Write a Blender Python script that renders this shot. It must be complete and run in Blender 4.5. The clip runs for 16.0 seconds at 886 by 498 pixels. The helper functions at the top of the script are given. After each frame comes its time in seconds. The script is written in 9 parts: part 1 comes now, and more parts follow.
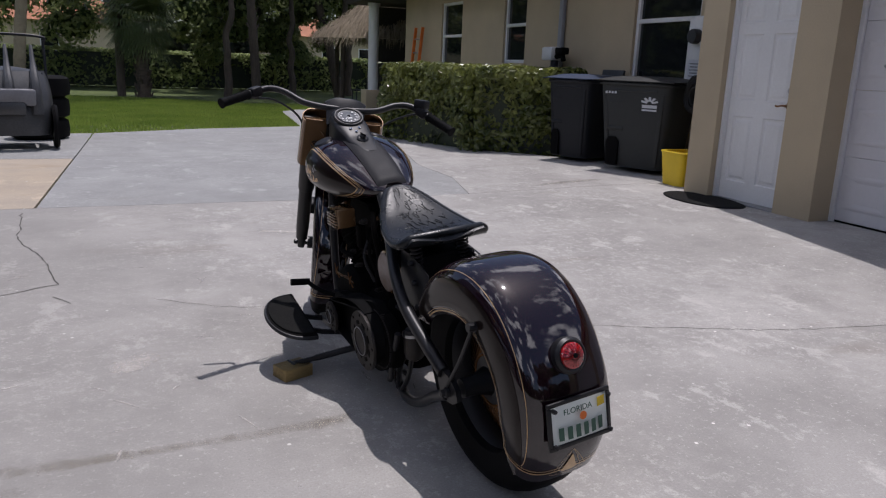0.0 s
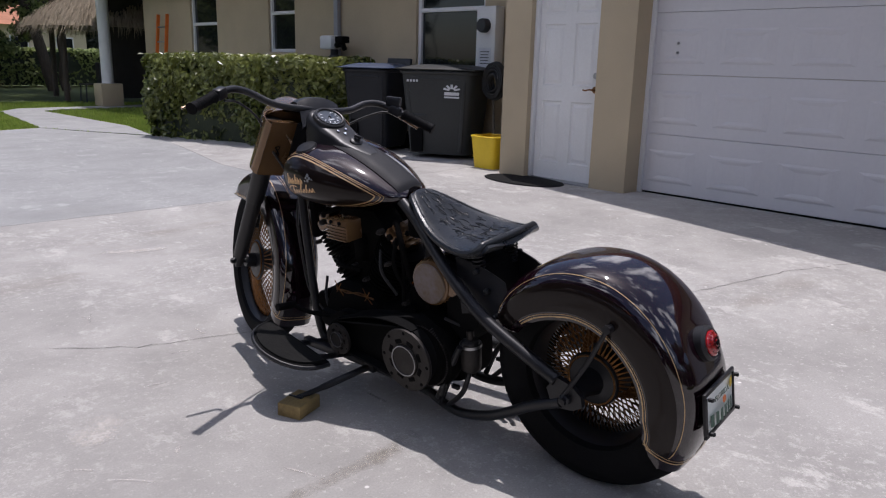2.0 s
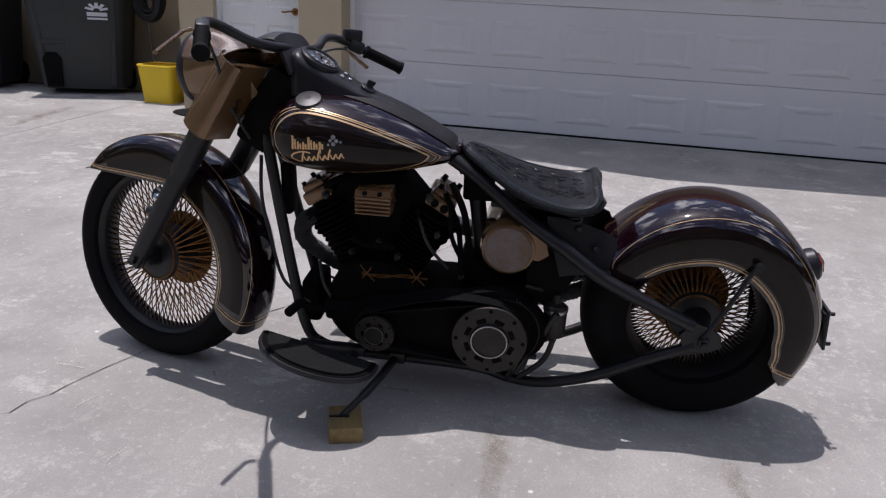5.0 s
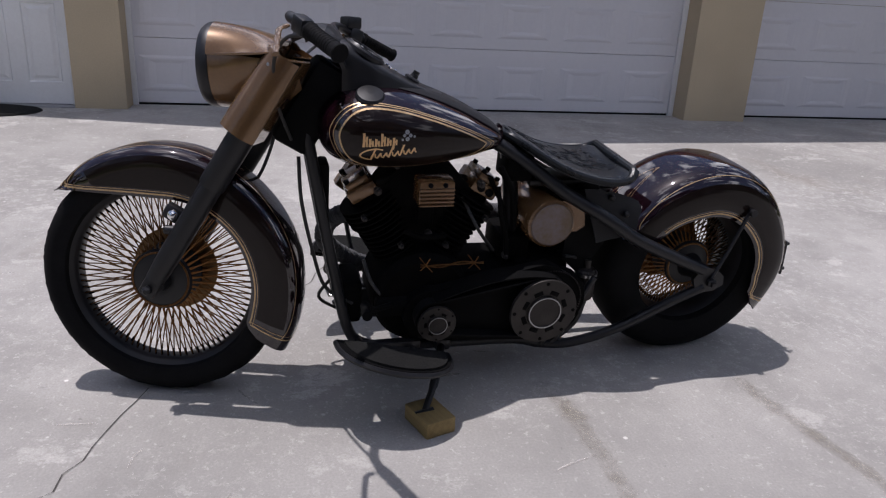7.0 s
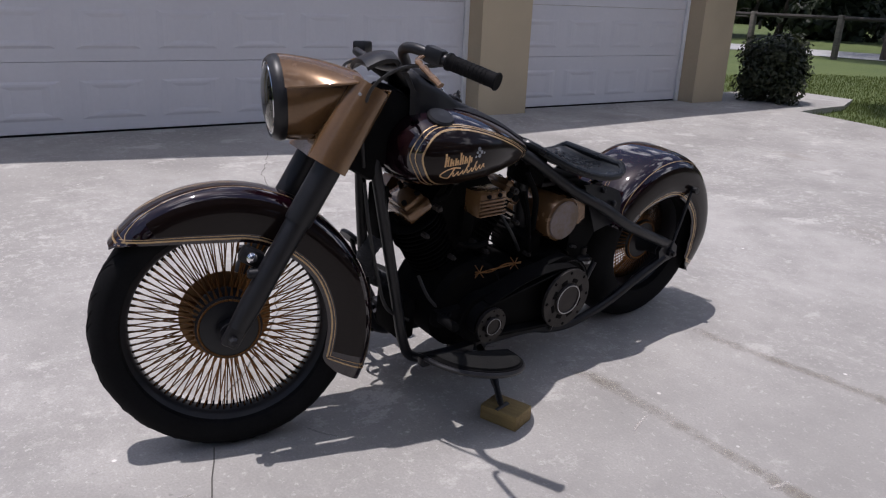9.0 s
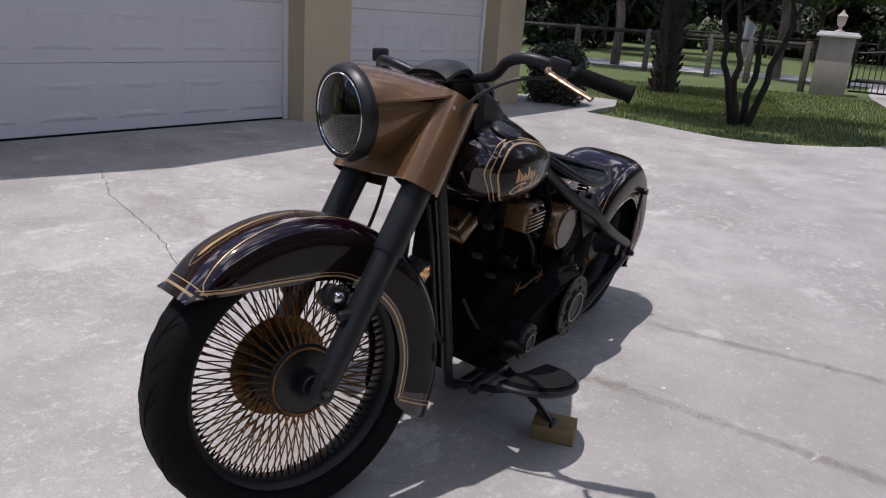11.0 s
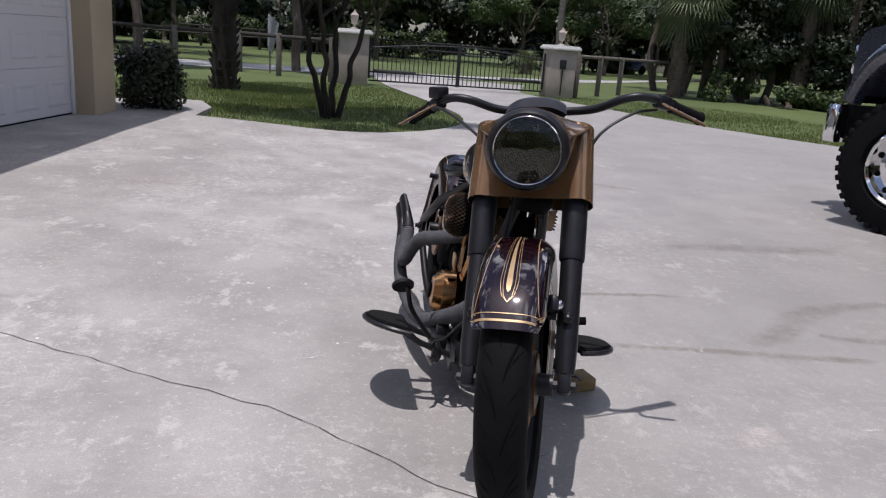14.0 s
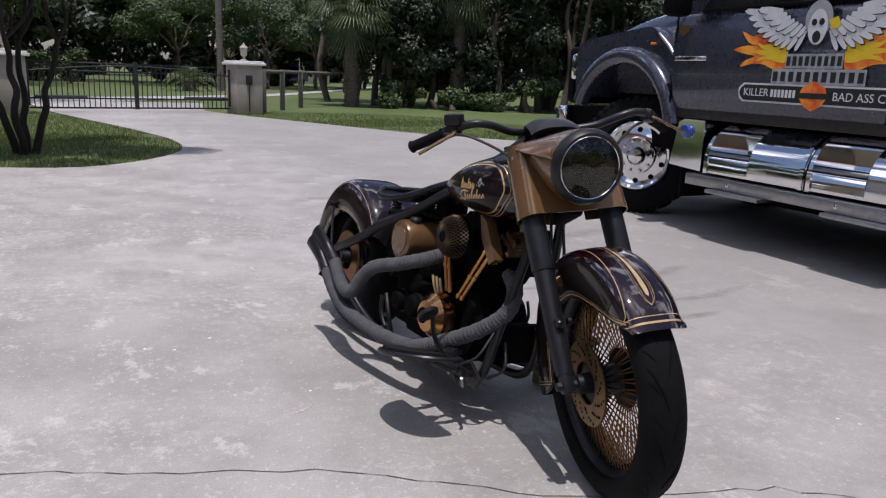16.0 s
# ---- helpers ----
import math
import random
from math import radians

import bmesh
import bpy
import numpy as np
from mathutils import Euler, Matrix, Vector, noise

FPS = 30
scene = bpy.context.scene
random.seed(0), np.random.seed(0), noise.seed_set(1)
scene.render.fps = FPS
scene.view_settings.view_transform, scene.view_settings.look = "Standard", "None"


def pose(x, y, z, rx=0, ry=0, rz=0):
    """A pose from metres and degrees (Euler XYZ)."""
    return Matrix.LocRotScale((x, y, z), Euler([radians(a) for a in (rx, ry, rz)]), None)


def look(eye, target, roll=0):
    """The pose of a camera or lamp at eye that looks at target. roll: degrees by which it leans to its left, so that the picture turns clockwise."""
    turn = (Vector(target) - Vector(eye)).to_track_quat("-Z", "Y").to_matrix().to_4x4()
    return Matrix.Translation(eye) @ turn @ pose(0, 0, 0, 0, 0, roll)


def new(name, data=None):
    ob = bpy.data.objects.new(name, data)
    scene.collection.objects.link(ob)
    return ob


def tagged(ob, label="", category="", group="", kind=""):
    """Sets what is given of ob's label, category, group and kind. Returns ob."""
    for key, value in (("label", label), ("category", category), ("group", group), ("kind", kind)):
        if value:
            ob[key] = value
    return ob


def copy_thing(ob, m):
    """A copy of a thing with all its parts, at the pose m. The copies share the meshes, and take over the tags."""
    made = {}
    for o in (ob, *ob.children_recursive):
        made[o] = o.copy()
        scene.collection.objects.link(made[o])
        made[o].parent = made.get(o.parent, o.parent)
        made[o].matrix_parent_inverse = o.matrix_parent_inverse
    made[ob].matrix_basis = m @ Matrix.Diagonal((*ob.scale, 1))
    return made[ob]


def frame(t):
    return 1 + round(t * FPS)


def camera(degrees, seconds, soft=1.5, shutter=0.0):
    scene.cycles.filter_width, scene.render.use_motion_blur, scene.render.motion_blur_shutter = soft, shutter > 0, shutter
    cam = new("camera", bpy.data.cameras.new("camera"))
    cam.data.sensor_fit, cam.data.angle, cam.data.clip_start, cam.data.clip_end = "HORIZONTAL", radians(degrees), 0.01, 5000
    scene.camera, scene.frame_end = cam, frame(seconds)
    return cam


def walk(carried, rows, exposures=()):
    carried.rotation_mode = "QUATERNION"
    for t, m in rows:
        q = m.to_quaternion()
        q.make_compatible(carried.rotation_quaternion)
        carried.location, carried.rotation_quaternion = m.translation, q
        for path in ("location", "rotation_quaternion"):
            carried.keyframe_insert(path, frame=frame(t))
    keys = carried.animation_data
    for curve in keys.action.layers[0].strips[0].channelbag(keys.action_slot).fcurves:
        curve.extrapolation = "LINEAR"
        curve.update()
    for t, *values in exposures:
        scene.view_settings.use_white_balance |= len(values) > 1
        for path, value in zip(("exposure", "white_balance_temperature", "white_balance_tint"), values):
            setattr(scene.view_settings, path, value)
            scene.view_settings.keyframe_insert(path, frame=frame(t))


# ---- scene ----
cam = camera(61.3, 16.0, soft=1.2)
PATH = [
    (0, (-0.983, 0.075, 1.207), (-0.228, 1.865, 0.731), 2.26),
    (0.5, (-1.242, 0.171, 1.206), (-0.315, 1.886, 0.758), 1.89),
    (1, (-1.456, 0.298, 1.211), (-0.376, 1.919, 0.759), 1.66),
    (1.5, (-1.585, 0.529, 1.208), (-0.368, 2.045, 0.740), 1.02),
    (2, (-1.759, 0.742, 1.200), (-0.416, 2.142, 0.716), 1.47),
    (2.5, (-1.910, 0.960, 1.203), (-0.443, 2.225, 0.705), 1.52),
    (3, (-1.971, 1.208, 1.200), (-0.393, 2.314, 0.665), 2.07),
    (3.5, (-2.076, 1.429, 1.190), (-0.394, 2.356, 0.631), 2.50),
    (4, (-2.197, 1.688, 1.190), (-0.424, 2.407, 0.607), 2.74),
    (4.5, (-2.182, 1.948, 1.180), (-0.363, 2.509, 0.567), 2.91),
    (7, (-2.234, 3.162, 1.190), (-0.389, 2.797, 0.509), 3.11),
    (7.5, (-2.213, 3.413, 1.206), (-0.402, 2.892, 0.537), 3.05),
    (8, (-2.097, 3.602, 1.188), (-0.341, 2.921, 0.515), 2.52),
    (8.5, (-2.028, 3.802, 1.197), (-0.349, 2.950, 0.522), 2.61),
    (9, (-1.989, 4.082, 1.211), (-0.406, 3.045, 0.566), 2.38),
    (9.5, (-1.858, 4.286, 1.173), (-0.365, 3.114, 0.542), 2.79),
    (12, (-0.914, 4.978, 1.184), (-0.100, 3.248, 0.599), 4.82),
    (12.5, (-0.676, 5.250, 1.214), (-0.065, 3.434, 0.640), 5.00),
    (13, (-0.420, 5.333, 1.194), (-0.010, 3.460, 0.627), 4.81),
    (13.5, (-0.160, 5.384, 1.219), (0.032, 3.476, 0.652), 4.95),
    (14, (0.123, 5.372, 1.199), (0.092, 3.444, 0.667), 4.48),
    (14.5, (0.375, 5.341, 1.182), (0.101, 3.432, 0.654), 4.40),
    (15, (0.651, 5.233, 1.183), (0.164, 3.359, 0.681), 4.07),
    (15.5, (0.943, 5.172, 1.174), (0.252, 3.351, 0.722), 4.04),
    (16, (1.215, 5.141, 1.182), (0.347, 3.396, 0.730), 2.32),
]
walk(cam, [(t, look(eye, target, roll)) for t, eye, target, roll in PATH], exposures=[(0.0, -0.42, 6220, 19.0), (0.5, -0.31, 6220, 19.0), (1.0, -0.22, 6220, 19.0), (1.5, -0.15, 6220, 19.0), (2.5, -0.09, 6220, 19.0), (3.5, -0.12, 6220, 19.0), (4.5, -0.20, 6220, 19.0), (7.0, -0.20, 6220, 19.0), (8.5, -0.15, 6220, 19.0), (12.5, -0.16, 6220, 19.0), (16.0, -0.16, 6220, 19.0)])

# ---- light ----
SUN = Vector((0.13, 0.184, 1.018)).normalized()
sun = new("sun", bpy.data.lights.new("sun", "SUN"))
sun.data.energy, sun.data.angle, sun.data.color = 4.0, radians(0.55), (1.0, 0.965, 0.91)
sun.matrix_world = look(SUN * 60, (0, 0, 0))
world = bpy.data.worlds.new("sky")
scene.world = world
world.use_nodes = True
wn, wl = world.node_tree.nodes, world.node_tree.links
sky = wn.new("ShaderNodeTexSky")
sky.sky_type, sky.sun_disc = "NISHITA", False
sky.sun_elevation = math.asin(SUN.z)
sky.sun_rotation = math.atan2(SUN.x, SUN.y)
sky.air_density, sky.dust_density, sky.ozone_density = 1.0, 1.2, 1.0
coord = wn.new("ShaderNodeTexCoord")
cloud = wn.new("ShaderNodeTexNoise")
cloud.inputs["Scale"].default_value, cloud.inputs["Detail"].default_value = 4.6, 8
ramp = wn.new("ShaderNodeValToRGB")
ramp.color_ramp.elements[0].position, ramp.color_ramp.elements[1].position = 0.55, 0.64
mixw = wn.new("ShaderNodeMix")
mixw.data_type = "RGBA"
mixw.inputs["B"].default_value = (23.0, 23.2, 23.6, 1)
wl.new(coord.outputs["Generated"], cloud.inputs["Vector"])
wl.new(cloud.outputs["Fac"], ramp.inputs["Fac"])
wl.new(ramp.outputs["Color"], mixw.inputs["Factor"])
wl.new(sky.outputs["Color"], mixw.inputs["A"])
wl.new(mixw.outputs["Result"], wn["Background"].inputs["Color"])
wn["Background"].inputs["Strength"].default_value = 0.10


# ---- materials ----
def shade(name, a, b=None, rough=0.6, metal=0.0, scale=6.0, fine=60.0, bump=0.0, coat=0.0, rvar=0.1, rand=0.0, spec=0.5, contrast=(0.35, 0.7), space="Object", stretch=None, bscale=None, coat_ior=1.5):
    """A surface with a colour that wanders between a and b at two scales, uneven gloss and fine relief."""
    m = bpy.data.materials.new(name)
    m.use_nodes = True
    n, l = m.node_tree.nodes, m.node_tree.links
    p = n["Principled BSDF"]
    b = b or tuple(c * 0.75 for c in a)
    tc = n.new("ShaderNodeTexCoord")
    vec = n.new("ShaderNodeNewGeometry").outputs["Position"] if space == "World" else tc.outputs[space]
    if stretch:
        mp = n.new("ShaderNodeMapping")
        mp.inputs["Scale"].default_value = stretch
        l.new(vec, mp.inputs["Vector"])
        vec = mp.outputs["Vector"]
    n1, n2 = n.new("ShaderNodeTexNoise"), n.new("ShaderNodeTexNoise")
    n1.inputs["Scale"].default_value, n1.inputs["Detail"].default_value = scale, 6
    n2.inputs["Scale"].default_value, n2.inputs["Detail"].default_value = fine, 4
    for q in (n1, n2):
        l.new(vec, q.inputs["Vector"])
    r = n.new("ShaderNodeValToRGB")
    r.color_ramp.elements[0].position, r.color_ramp.elements[1].position = contrast
    r.color_ramp.elements[0].color, r.color_ramp.elements[1].color = (*a, 1), (*b, 1)
    blend = n.new("ShaderNodeMath")
    blend.operation = "MULTIPLY_ADD"
    blend.inputs[1].default_value = 0.35
    l.new(n2.outputs["Fac"], blend.inputs[0])
    half = n.new("ShaderNodeMath")
    half.operation = "MULTIPLY"
    half.inputs[1].default_value = 0.65
    l.new(n1.outputs["Fac"], half.inputs[0])
    l.new(half.outputs[0], blend.inputs[2])
    l.new(blend.outputs[0], r.inputs["Fac"])
    colour = r.outputs["Color"]
    if rand:
        info, hsv = n.new("ShaderNodeObjectInfo"), n.new("ShaderNodeHueSaturation")
        geo = n.new("ShaderNodeNewGeometry")
        add, mr = n.new("ShaderNodeMath"), n.new("ShaderNodeMapRange")
        add.operation = "ADD"
        l.new(info.outputs["Random"], add.inputs[0])
        l.new(geo.outputs["Random Per Island"], add.inputs[1])
        mr.inputs["From Max"].default_value = 2.0
        mr.inputs["To Min"].default_value, mr.inputs["To Max"].default_value = 1 - rand, 1 + rand
        l.new(add.outputs[0], mr.inputs["Value"])
        l.new(mr.outputs["Result"], hsv.inputs["Value"])
        l.new(colour, hsv.inputs["Color"])
        colour = hsv.outputs["Color"]
    l.new(colour, p.inputs["Base Color"])
    rr = n.new("ShaderNodeMapRange")
    rr.inputs["To Min"].default_value, rr.inputs["To Max"].default_value = max(0.02, rough - rvar), min(1, rough + rvar)
    l.new(n1.outputs["Fac"], rr.inputs["Value"])
    l.new(rr.outputs["Result"], p.inputs["Roughness"])
    p.inputs["Metallic"].default_value = metal
    p.inputs["Specular IOR Level"].default_value = spec
    p.inputs["Coat Weight"].default_value, p.inputs["Coat Roughness"].default_value, p.inputs["Coat IOR"].default_value = coat, 0.045, coat_ior
    if bump:
        bn = n.new("ShaderNodeBump")
        bn.inputs["Strength"].default_value, bn.inputs["Distance"].default_value = min(1, bump), 0.004
        if bscale:
            n3 = n.new("ShaderNodeTexNoise")
            n3.inputs["Scale"].default_value, n3.inputs["Detail"].default_value = bscale, 5
            l.new(vec, n3.inputs["Vector"])
            l.new(n3.outputs["Fac"], bn.inputs["Height"])
        else:
            l.new(n2.outputs["Fac"], bn.inputs["Height"])
        l.new(bn.outputs["Normal"], p.inputs["Normal"])
    return m


def leafy(name, a, b, rough=0.5, passing=0.25):
    """Leaves: colour differs leaf by leaf, and some light comes through them."""
    m = shade(name, a, b, rough=rough, scale=1.2, fine=9, rand=0.35, space="World")
    n, l = m.node_tree.nodes, m.node_tree.links
    p = n["Principled BSDF"]
    tr, mx = n.new("ShaderNodeBsdfTranslucent"), n.new("ShaderNodeMixShader")
    src = p.inputs["Base Color"].links[0].from_socket
    l.new(src, tr.inputs["Color"])
    mx.inputs["Fac"].default_value = passing
    l.new(p.outputs[0], mx.inputs[1])
    l.new(tr.outputs[0], mx.inputs[2])
    l.new(mx.outputs[0], n["Material Output"].inputs["Surface"])
    return m


def concrete(name, light, dark, stain, grey_span=None):
    """Weathered broom-finished concrete: large damp-looking stains, pale worn patches, speckle and pits.
    The last argument: the x from which, and to which, it turns darker grey."""
    m = bpy.data.materials.new(name)
    m.use_nodes = True
    n, l = m.node_tree.nodes, m.node_tree.links
    p = n["Principled BSDF"]
    pos = n.new("ShaderNodeNewGeometry").outputs["Position"]

    def noise_at(scale, detail, lo, hi, rough=0.55, stretch=None):
        v = pos
        if stretch:
            mp = n.new("ShaderNodeMapping")
            mp.inputs["Scale"].default_value = stretch
            l.new(pos, mp.inputs["Vector"])
            v = mp.outputs["Vector"]
        q, r = n.new("ShaderNodeTexNoise"), n.new("ShaderNodeMapRange")
        q.inputs["Scale"].default_value, q.inputs["Detail"].default_value, q.inputs["Roughness"].default_value = scale, detail, rough
        l.new(v, q.inputs["Vector"])
        r.inputs["From Min"].default_value, r.inputs["From Max"].default_value = lo, hi
        l.new(q.outputs["Fac"], r.inputs["Value"])
        return r.outputs["Result"], q.outputs["Fac"]

    def mix(fac, a, b, mode="MIX"):
        x = n.new("ShaderNodeMix")
        x.data_type, x.blend_type, x.clamp_factor = "RGBA", mode, True
        for sock, v in (("Factor", fac), ("A", a), ("B", b)):
            if isinstance(v, (tuple, float)):
                x.inputs[sock].default_value = v
            else:
                l.new(v, x.inputs[sock])
        return x.outputs["Result"]

    big, _ = noise_at(0.55, 6, 0.36, 0.66)
    mid, _ = noise_at(2.3, 8, 0.42, 0.70, 0.68)
    worn, _ = noise_at(3.1, 11, 0.570, 0.612, 0.76, (1.0, 0.7, 1))
    blot, _ = noise_at(0.9, 5, 0.60, 0.72, 0.6, (0.7, 1.5, 1))
    scuff, _ = noise_at(19.0, 10, 0.525, 0.575, 0.82)
    where, _ = noise_at(0.8, 4, 0.42, 0.58)
    grit, fine = noise_at(140, 3, 0.30, 0.75)
    flake, _ = noise_at(42.0, 6, 0.585, 0.635, 0.72)
    pock, _ = noise_at(33.0, 5, 0.655, 0.70, 0.70, (1.0, 0.8, 1))
    c = mix(big, (*light, 1), (*dark, 1))
    half = n.new("ShaderNodeMath")
    half.operation, half.inputs[1].default_value = "MULTIPLY", 0.75
    l.new(mid, half.inputs[0])
    c = mix(half.outputs[0], c, (*[v * 0.80 for v in dark], 1))
    h2 = n.new("ShaderNodeMath")
    h2.operation, h2.inputs[1].default_value = "MULTIPLY", 0.55
    l.new(worn, h2.inputs[0])
    c = mix(h2.outputs[0], c, (*[min(0.8, v * 1.35) for v in light], 1))
    h3 = n.new("ShaderNodeMath")
    h3.operation, h3.inputs[1].default_value = "MULTIPLY", 0.62
    l.new(blot, h3.inputs[0])
    c = mix(h3.outputs[0], c, (*stain, 1))
    h5 = n.new("ShaderNodeMath")
    h5.operation = "MULTIPLY"
    l.new(scuff, h5.inputs[0])
    l.new(where, h5.inputs[1])
    h6 = n.new("ShaderNodeMath")
    h6.operation, h6.inputs[1].default_value = "MULTIPLY", 0.44
    l.new(h5.outputs[0], h6.inputs[0])
    c = mix(h6.outputs[0], c, (*[min(0.8, v * 1.42) for v in light], 1))
    h4 = n.new("ShaderNodeMath")
    h4.operation, h4.inputs[1].default_value = "MULTIPLY", 0.42
    l.new(grit, h4.inputs[0])
    c = mix(h4.outputs[0], c, (*[v * 0.66 for v in dark], 1))
    for amount, k, tone in ((flake, 0.36, [min(0.8, v * 1.50) for v in light]), (pock, 0.55, [v * 0.60 for v in dark])):
        h7 = n.new("ShaderNodeMath")
        h7.operation, h7.inputs[1].default_value = "MULTIPLY", k
        l.new(amount, h7.inputs[0])
        c = mix(h7.outputs[0], c, (*tone, 1))
    vor = n.new("ShaderNodeTexVoronoi")
    vor.inputs["Scale"].default_value = 9.0
    l.new(pos, vor.inputs["Vector"])
    spot = n.new("ShaderNodeMapRange")
    spot.inputs["From Min"].default_value, spot.inputs["From Max"].default_value = 0.075, 0.045
    l.new(vor.outputs["Distance"], spot.inputs["Value"])
    gate, _ = noise_at(1.7, 3, 0.52, 0.56)
    both = n.new("ShaderNodeMath")
    both.operation = "MULTIPLY"
    l.new(spot.outputs["Result"], both.inputs[0])
    l.new(gate, both.inputs[1])
    c = mix(both.outputs[0], c, (0.74, 0.72, 0.68, 1))
    if grey_span:
        sep, wob, rim, bend = n.new("ShaderNodeSeparateXYZ"), n.new("ShaderNodeTexNoise"), n.new("ShaderNodeMapRange"), n.new("ShaderNodeMath")
        l.new(pos, sep.inputs[0])
        wob.inputs["Scale"].default_value, wob.inputs["Detail"].default_value = 0.7, 7
        l.new(pos, wob.inputs["Vector"])
        bend.operation, bend.inputs[1].default_value = "MULTIPLY_ADD", 2.6
        l.new(wob.outputs["Fac"], bend.inputs[0])
        l.new(sep.outputs["X"], bend.inputs[2])
        rim.inputs["From Min"].default_value, rim.inputs["From Max"].default_value = grey_span[0] + 1.3, grey_span[1] + 1.3
        rim.inputs["To Max"].default_value = 0.55
        l.new(bend.outputs[0], rim.inputs["Value"])
        c = mix(rim.outputs["Result"], c, (*[v * 0.78 for v in dark], 1))
    l.new(c, p.inputs["Base Color"])
    p.inputs["Roughness"].default_value = 0.82
    p.inputs["Specular IOR Level"].default_value = 0.3
    bn = n.new("ShaderNodeBump")
    bn.inputs["Strength"].default_value, bn.inputs["Distance"].default_value = 0.35, 0.003
    l.new(fine, bn.inputs["Height"])
    l.new(bn.outputs["Normal"], p.inputs["Normal"])
    return m


M_SLAB = concrete("driveway_concrete", (0.440, 0.424, 0.398), (0.306, 0.294, 0.275), (0.235, 0.208, 0.172), (-0.2, -1.9))
M_SLAB2 = concrete("newer_concrete", (0.338, 0.339, 0.330), (0.284, 0.285, 0.278), (0.25, 0.242, 0.226))
M_RUST = concrete("stained_concrete", (0.44, 0.36, 0.265), (0.40, 0.35, 0.29), (0.34, 0.25, 0.15))


def blemish(name, colour, reach, rough=0.8):
    """A stain on concrete: thin, ragged, and gone at its rim."""
    m = bpy.data.materials.new(name)
    m.use_nodes = True
    n, l = m.node_tree.nodes, m.node_tree.links
    p = n["Principled BSDF"]
    p.inputs["Base Color"].default_value, p.inputs["Roughness"].default_value = (*colour, 1), rough
    at, q, r, k = n.new("ShaderNodeAttribute"), n.new("ShaderNodeTexNoise"), n.new("ShaderNodeMapRange"), n.new("ShaderNodeMath")
    at.attribute_name = "fade"
    q.inputs["Scale"].default_value, q.inputs["Detail"].default_value, q.inputs["Roughness"].default_value = 7.0, 12, 0.86
    l.new(n.new("ShaderNodeNewGeometry").outputs["Position"], q.inputs["Vector"])
    add = n.new("ShaderNodeMath")
    add.operation, add.inputs[1].default_value = "MULTIPLY_ADD", 2.4
    l.new(q.outputs["Fac"], add.inputs[0])
    l.new(at.outputs["Fac"], add.inputs[2])
    r.inputs["From Min"].default_value, r.inputs["From Max"].default_value = 1.84, 2.42
    l.new(add.outputs[0], r.inputs["Value"])
    k.operation, k.inputs[1].default_value = "MULTIPLY", reach
    l.new(r.outputs["Result"], k.inputs[0])
    clear, mx = n.new("ShaderNodeBsdfTransparent"), n.new("ShaderNodeMixShader")
    l.new(k.outputs[0], mx.inputs[0])
    l.new(clear.outputs[0], mx.inputs[1])
    l.new(p.outputs[0], mx.inputs[2])
    l.new(mx.outputs[0], n["Material Output"].inputs["Surface"])
    return m


M_DAMP = blemish("damp_stain", (0.175, 0.146, 0.115), 0.27, 0.6)
M_MUD = blemish("brown_stain", (0.20, 0.165, 0.112), 0.38)
M_SPALL = blemish("pale_spalled_patch", (0.60, 0.565, 0.52), 0.75)
M_CRACK = shade("crack", (0.085, 0.078, 0.07), rough=0.95)
M_ROAD = concrete("road", (0.42, 0.41, 0.40), (0.34, 0.34, 0.34), (0.3, 0.3, 0.3))
M_SOIL = shade("lawn_ground", (0.060, 0.088, 0.021), (0.108, 0.138, 0.040), rough=0.95, scale=0.35, fine=7, bump=1.0, space="World", bscale=60)
# North lawn grass, its colour lightened to look sunlit.
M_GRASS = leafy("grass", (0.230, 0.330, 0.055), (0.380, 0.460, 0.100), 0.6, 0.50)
# South lawn grass: a little browner, and darkened in colour for tree shade.
M_SHADEGRASS = leafy("shaded_grass", (0.095, 0.130, 0.030), (0.170, 0.195, 0.056), 0.6, 0.35)
M_STUCCO = shade("beige_stucco", (0.50, 0.410, 0.275), (0.395, 0.325, 0.225), rough=0.92, scale=1.2, fine=90, bump=0.6, space="World", bscale=180)
M_WHITE = shade("white_garage_paint", (0.635, 0.620, 0.632), (0.585, 0.573, 0.588), rough=0.45, scale=1.0, fine=30, bump=0.05, space="World")
M_TRIM = shade("white_trim_paint", (0.75, 0.75, 0.75), (0.66, 0.66, 0.65), rough=0.5, scale=3, fine=60, space="World")
M_DOOR = shade("white_steel_door", (0.74, 0.735, 0.72), (0.66, 0.65, 0.63), rough=0.45, scale=2.5, fine=50, space="World")
M_RUBBER = shade("tyre_rubber", (0.0055, 0.0055, 0.006), (0.0095, 0.0095, 0.010), rough=0.7, spec=0.07, scale=14, fine=120, bump=0.15)
M_BLACK = shade("satin_black", (0.0075, 0.0075, 0.009), (0.011, 0.011, 0.013), rough=0.40, scale=20, fine=200, rvar=0.07, spec=0.38)
M_MATT = shade("matt_black", (0.003, 0.003, 0.0034), (0.006, 0.006, 0.006), rough=0.75, spec=0.07, scale=20, fine=200, bump=0.1)
M_ENGINE = shade("dark_engine_metal", (0.0028, 0.0028, 0.003), (0.006, 0.0056, 0.0052), rough=0.75, spec=0.04, scale=25, fine=150, bump=0.2)
M_PAINT = shade("maroon_metallic_paint", (0.0058, 0.0011, 0.0030), (0.0095, 0.0018, 0.0046), rough=0.35, metal=0.05, spec=0.04, coat_ior=1.70, scale=90, fine=900, coat=1.0, rvar=0.05)
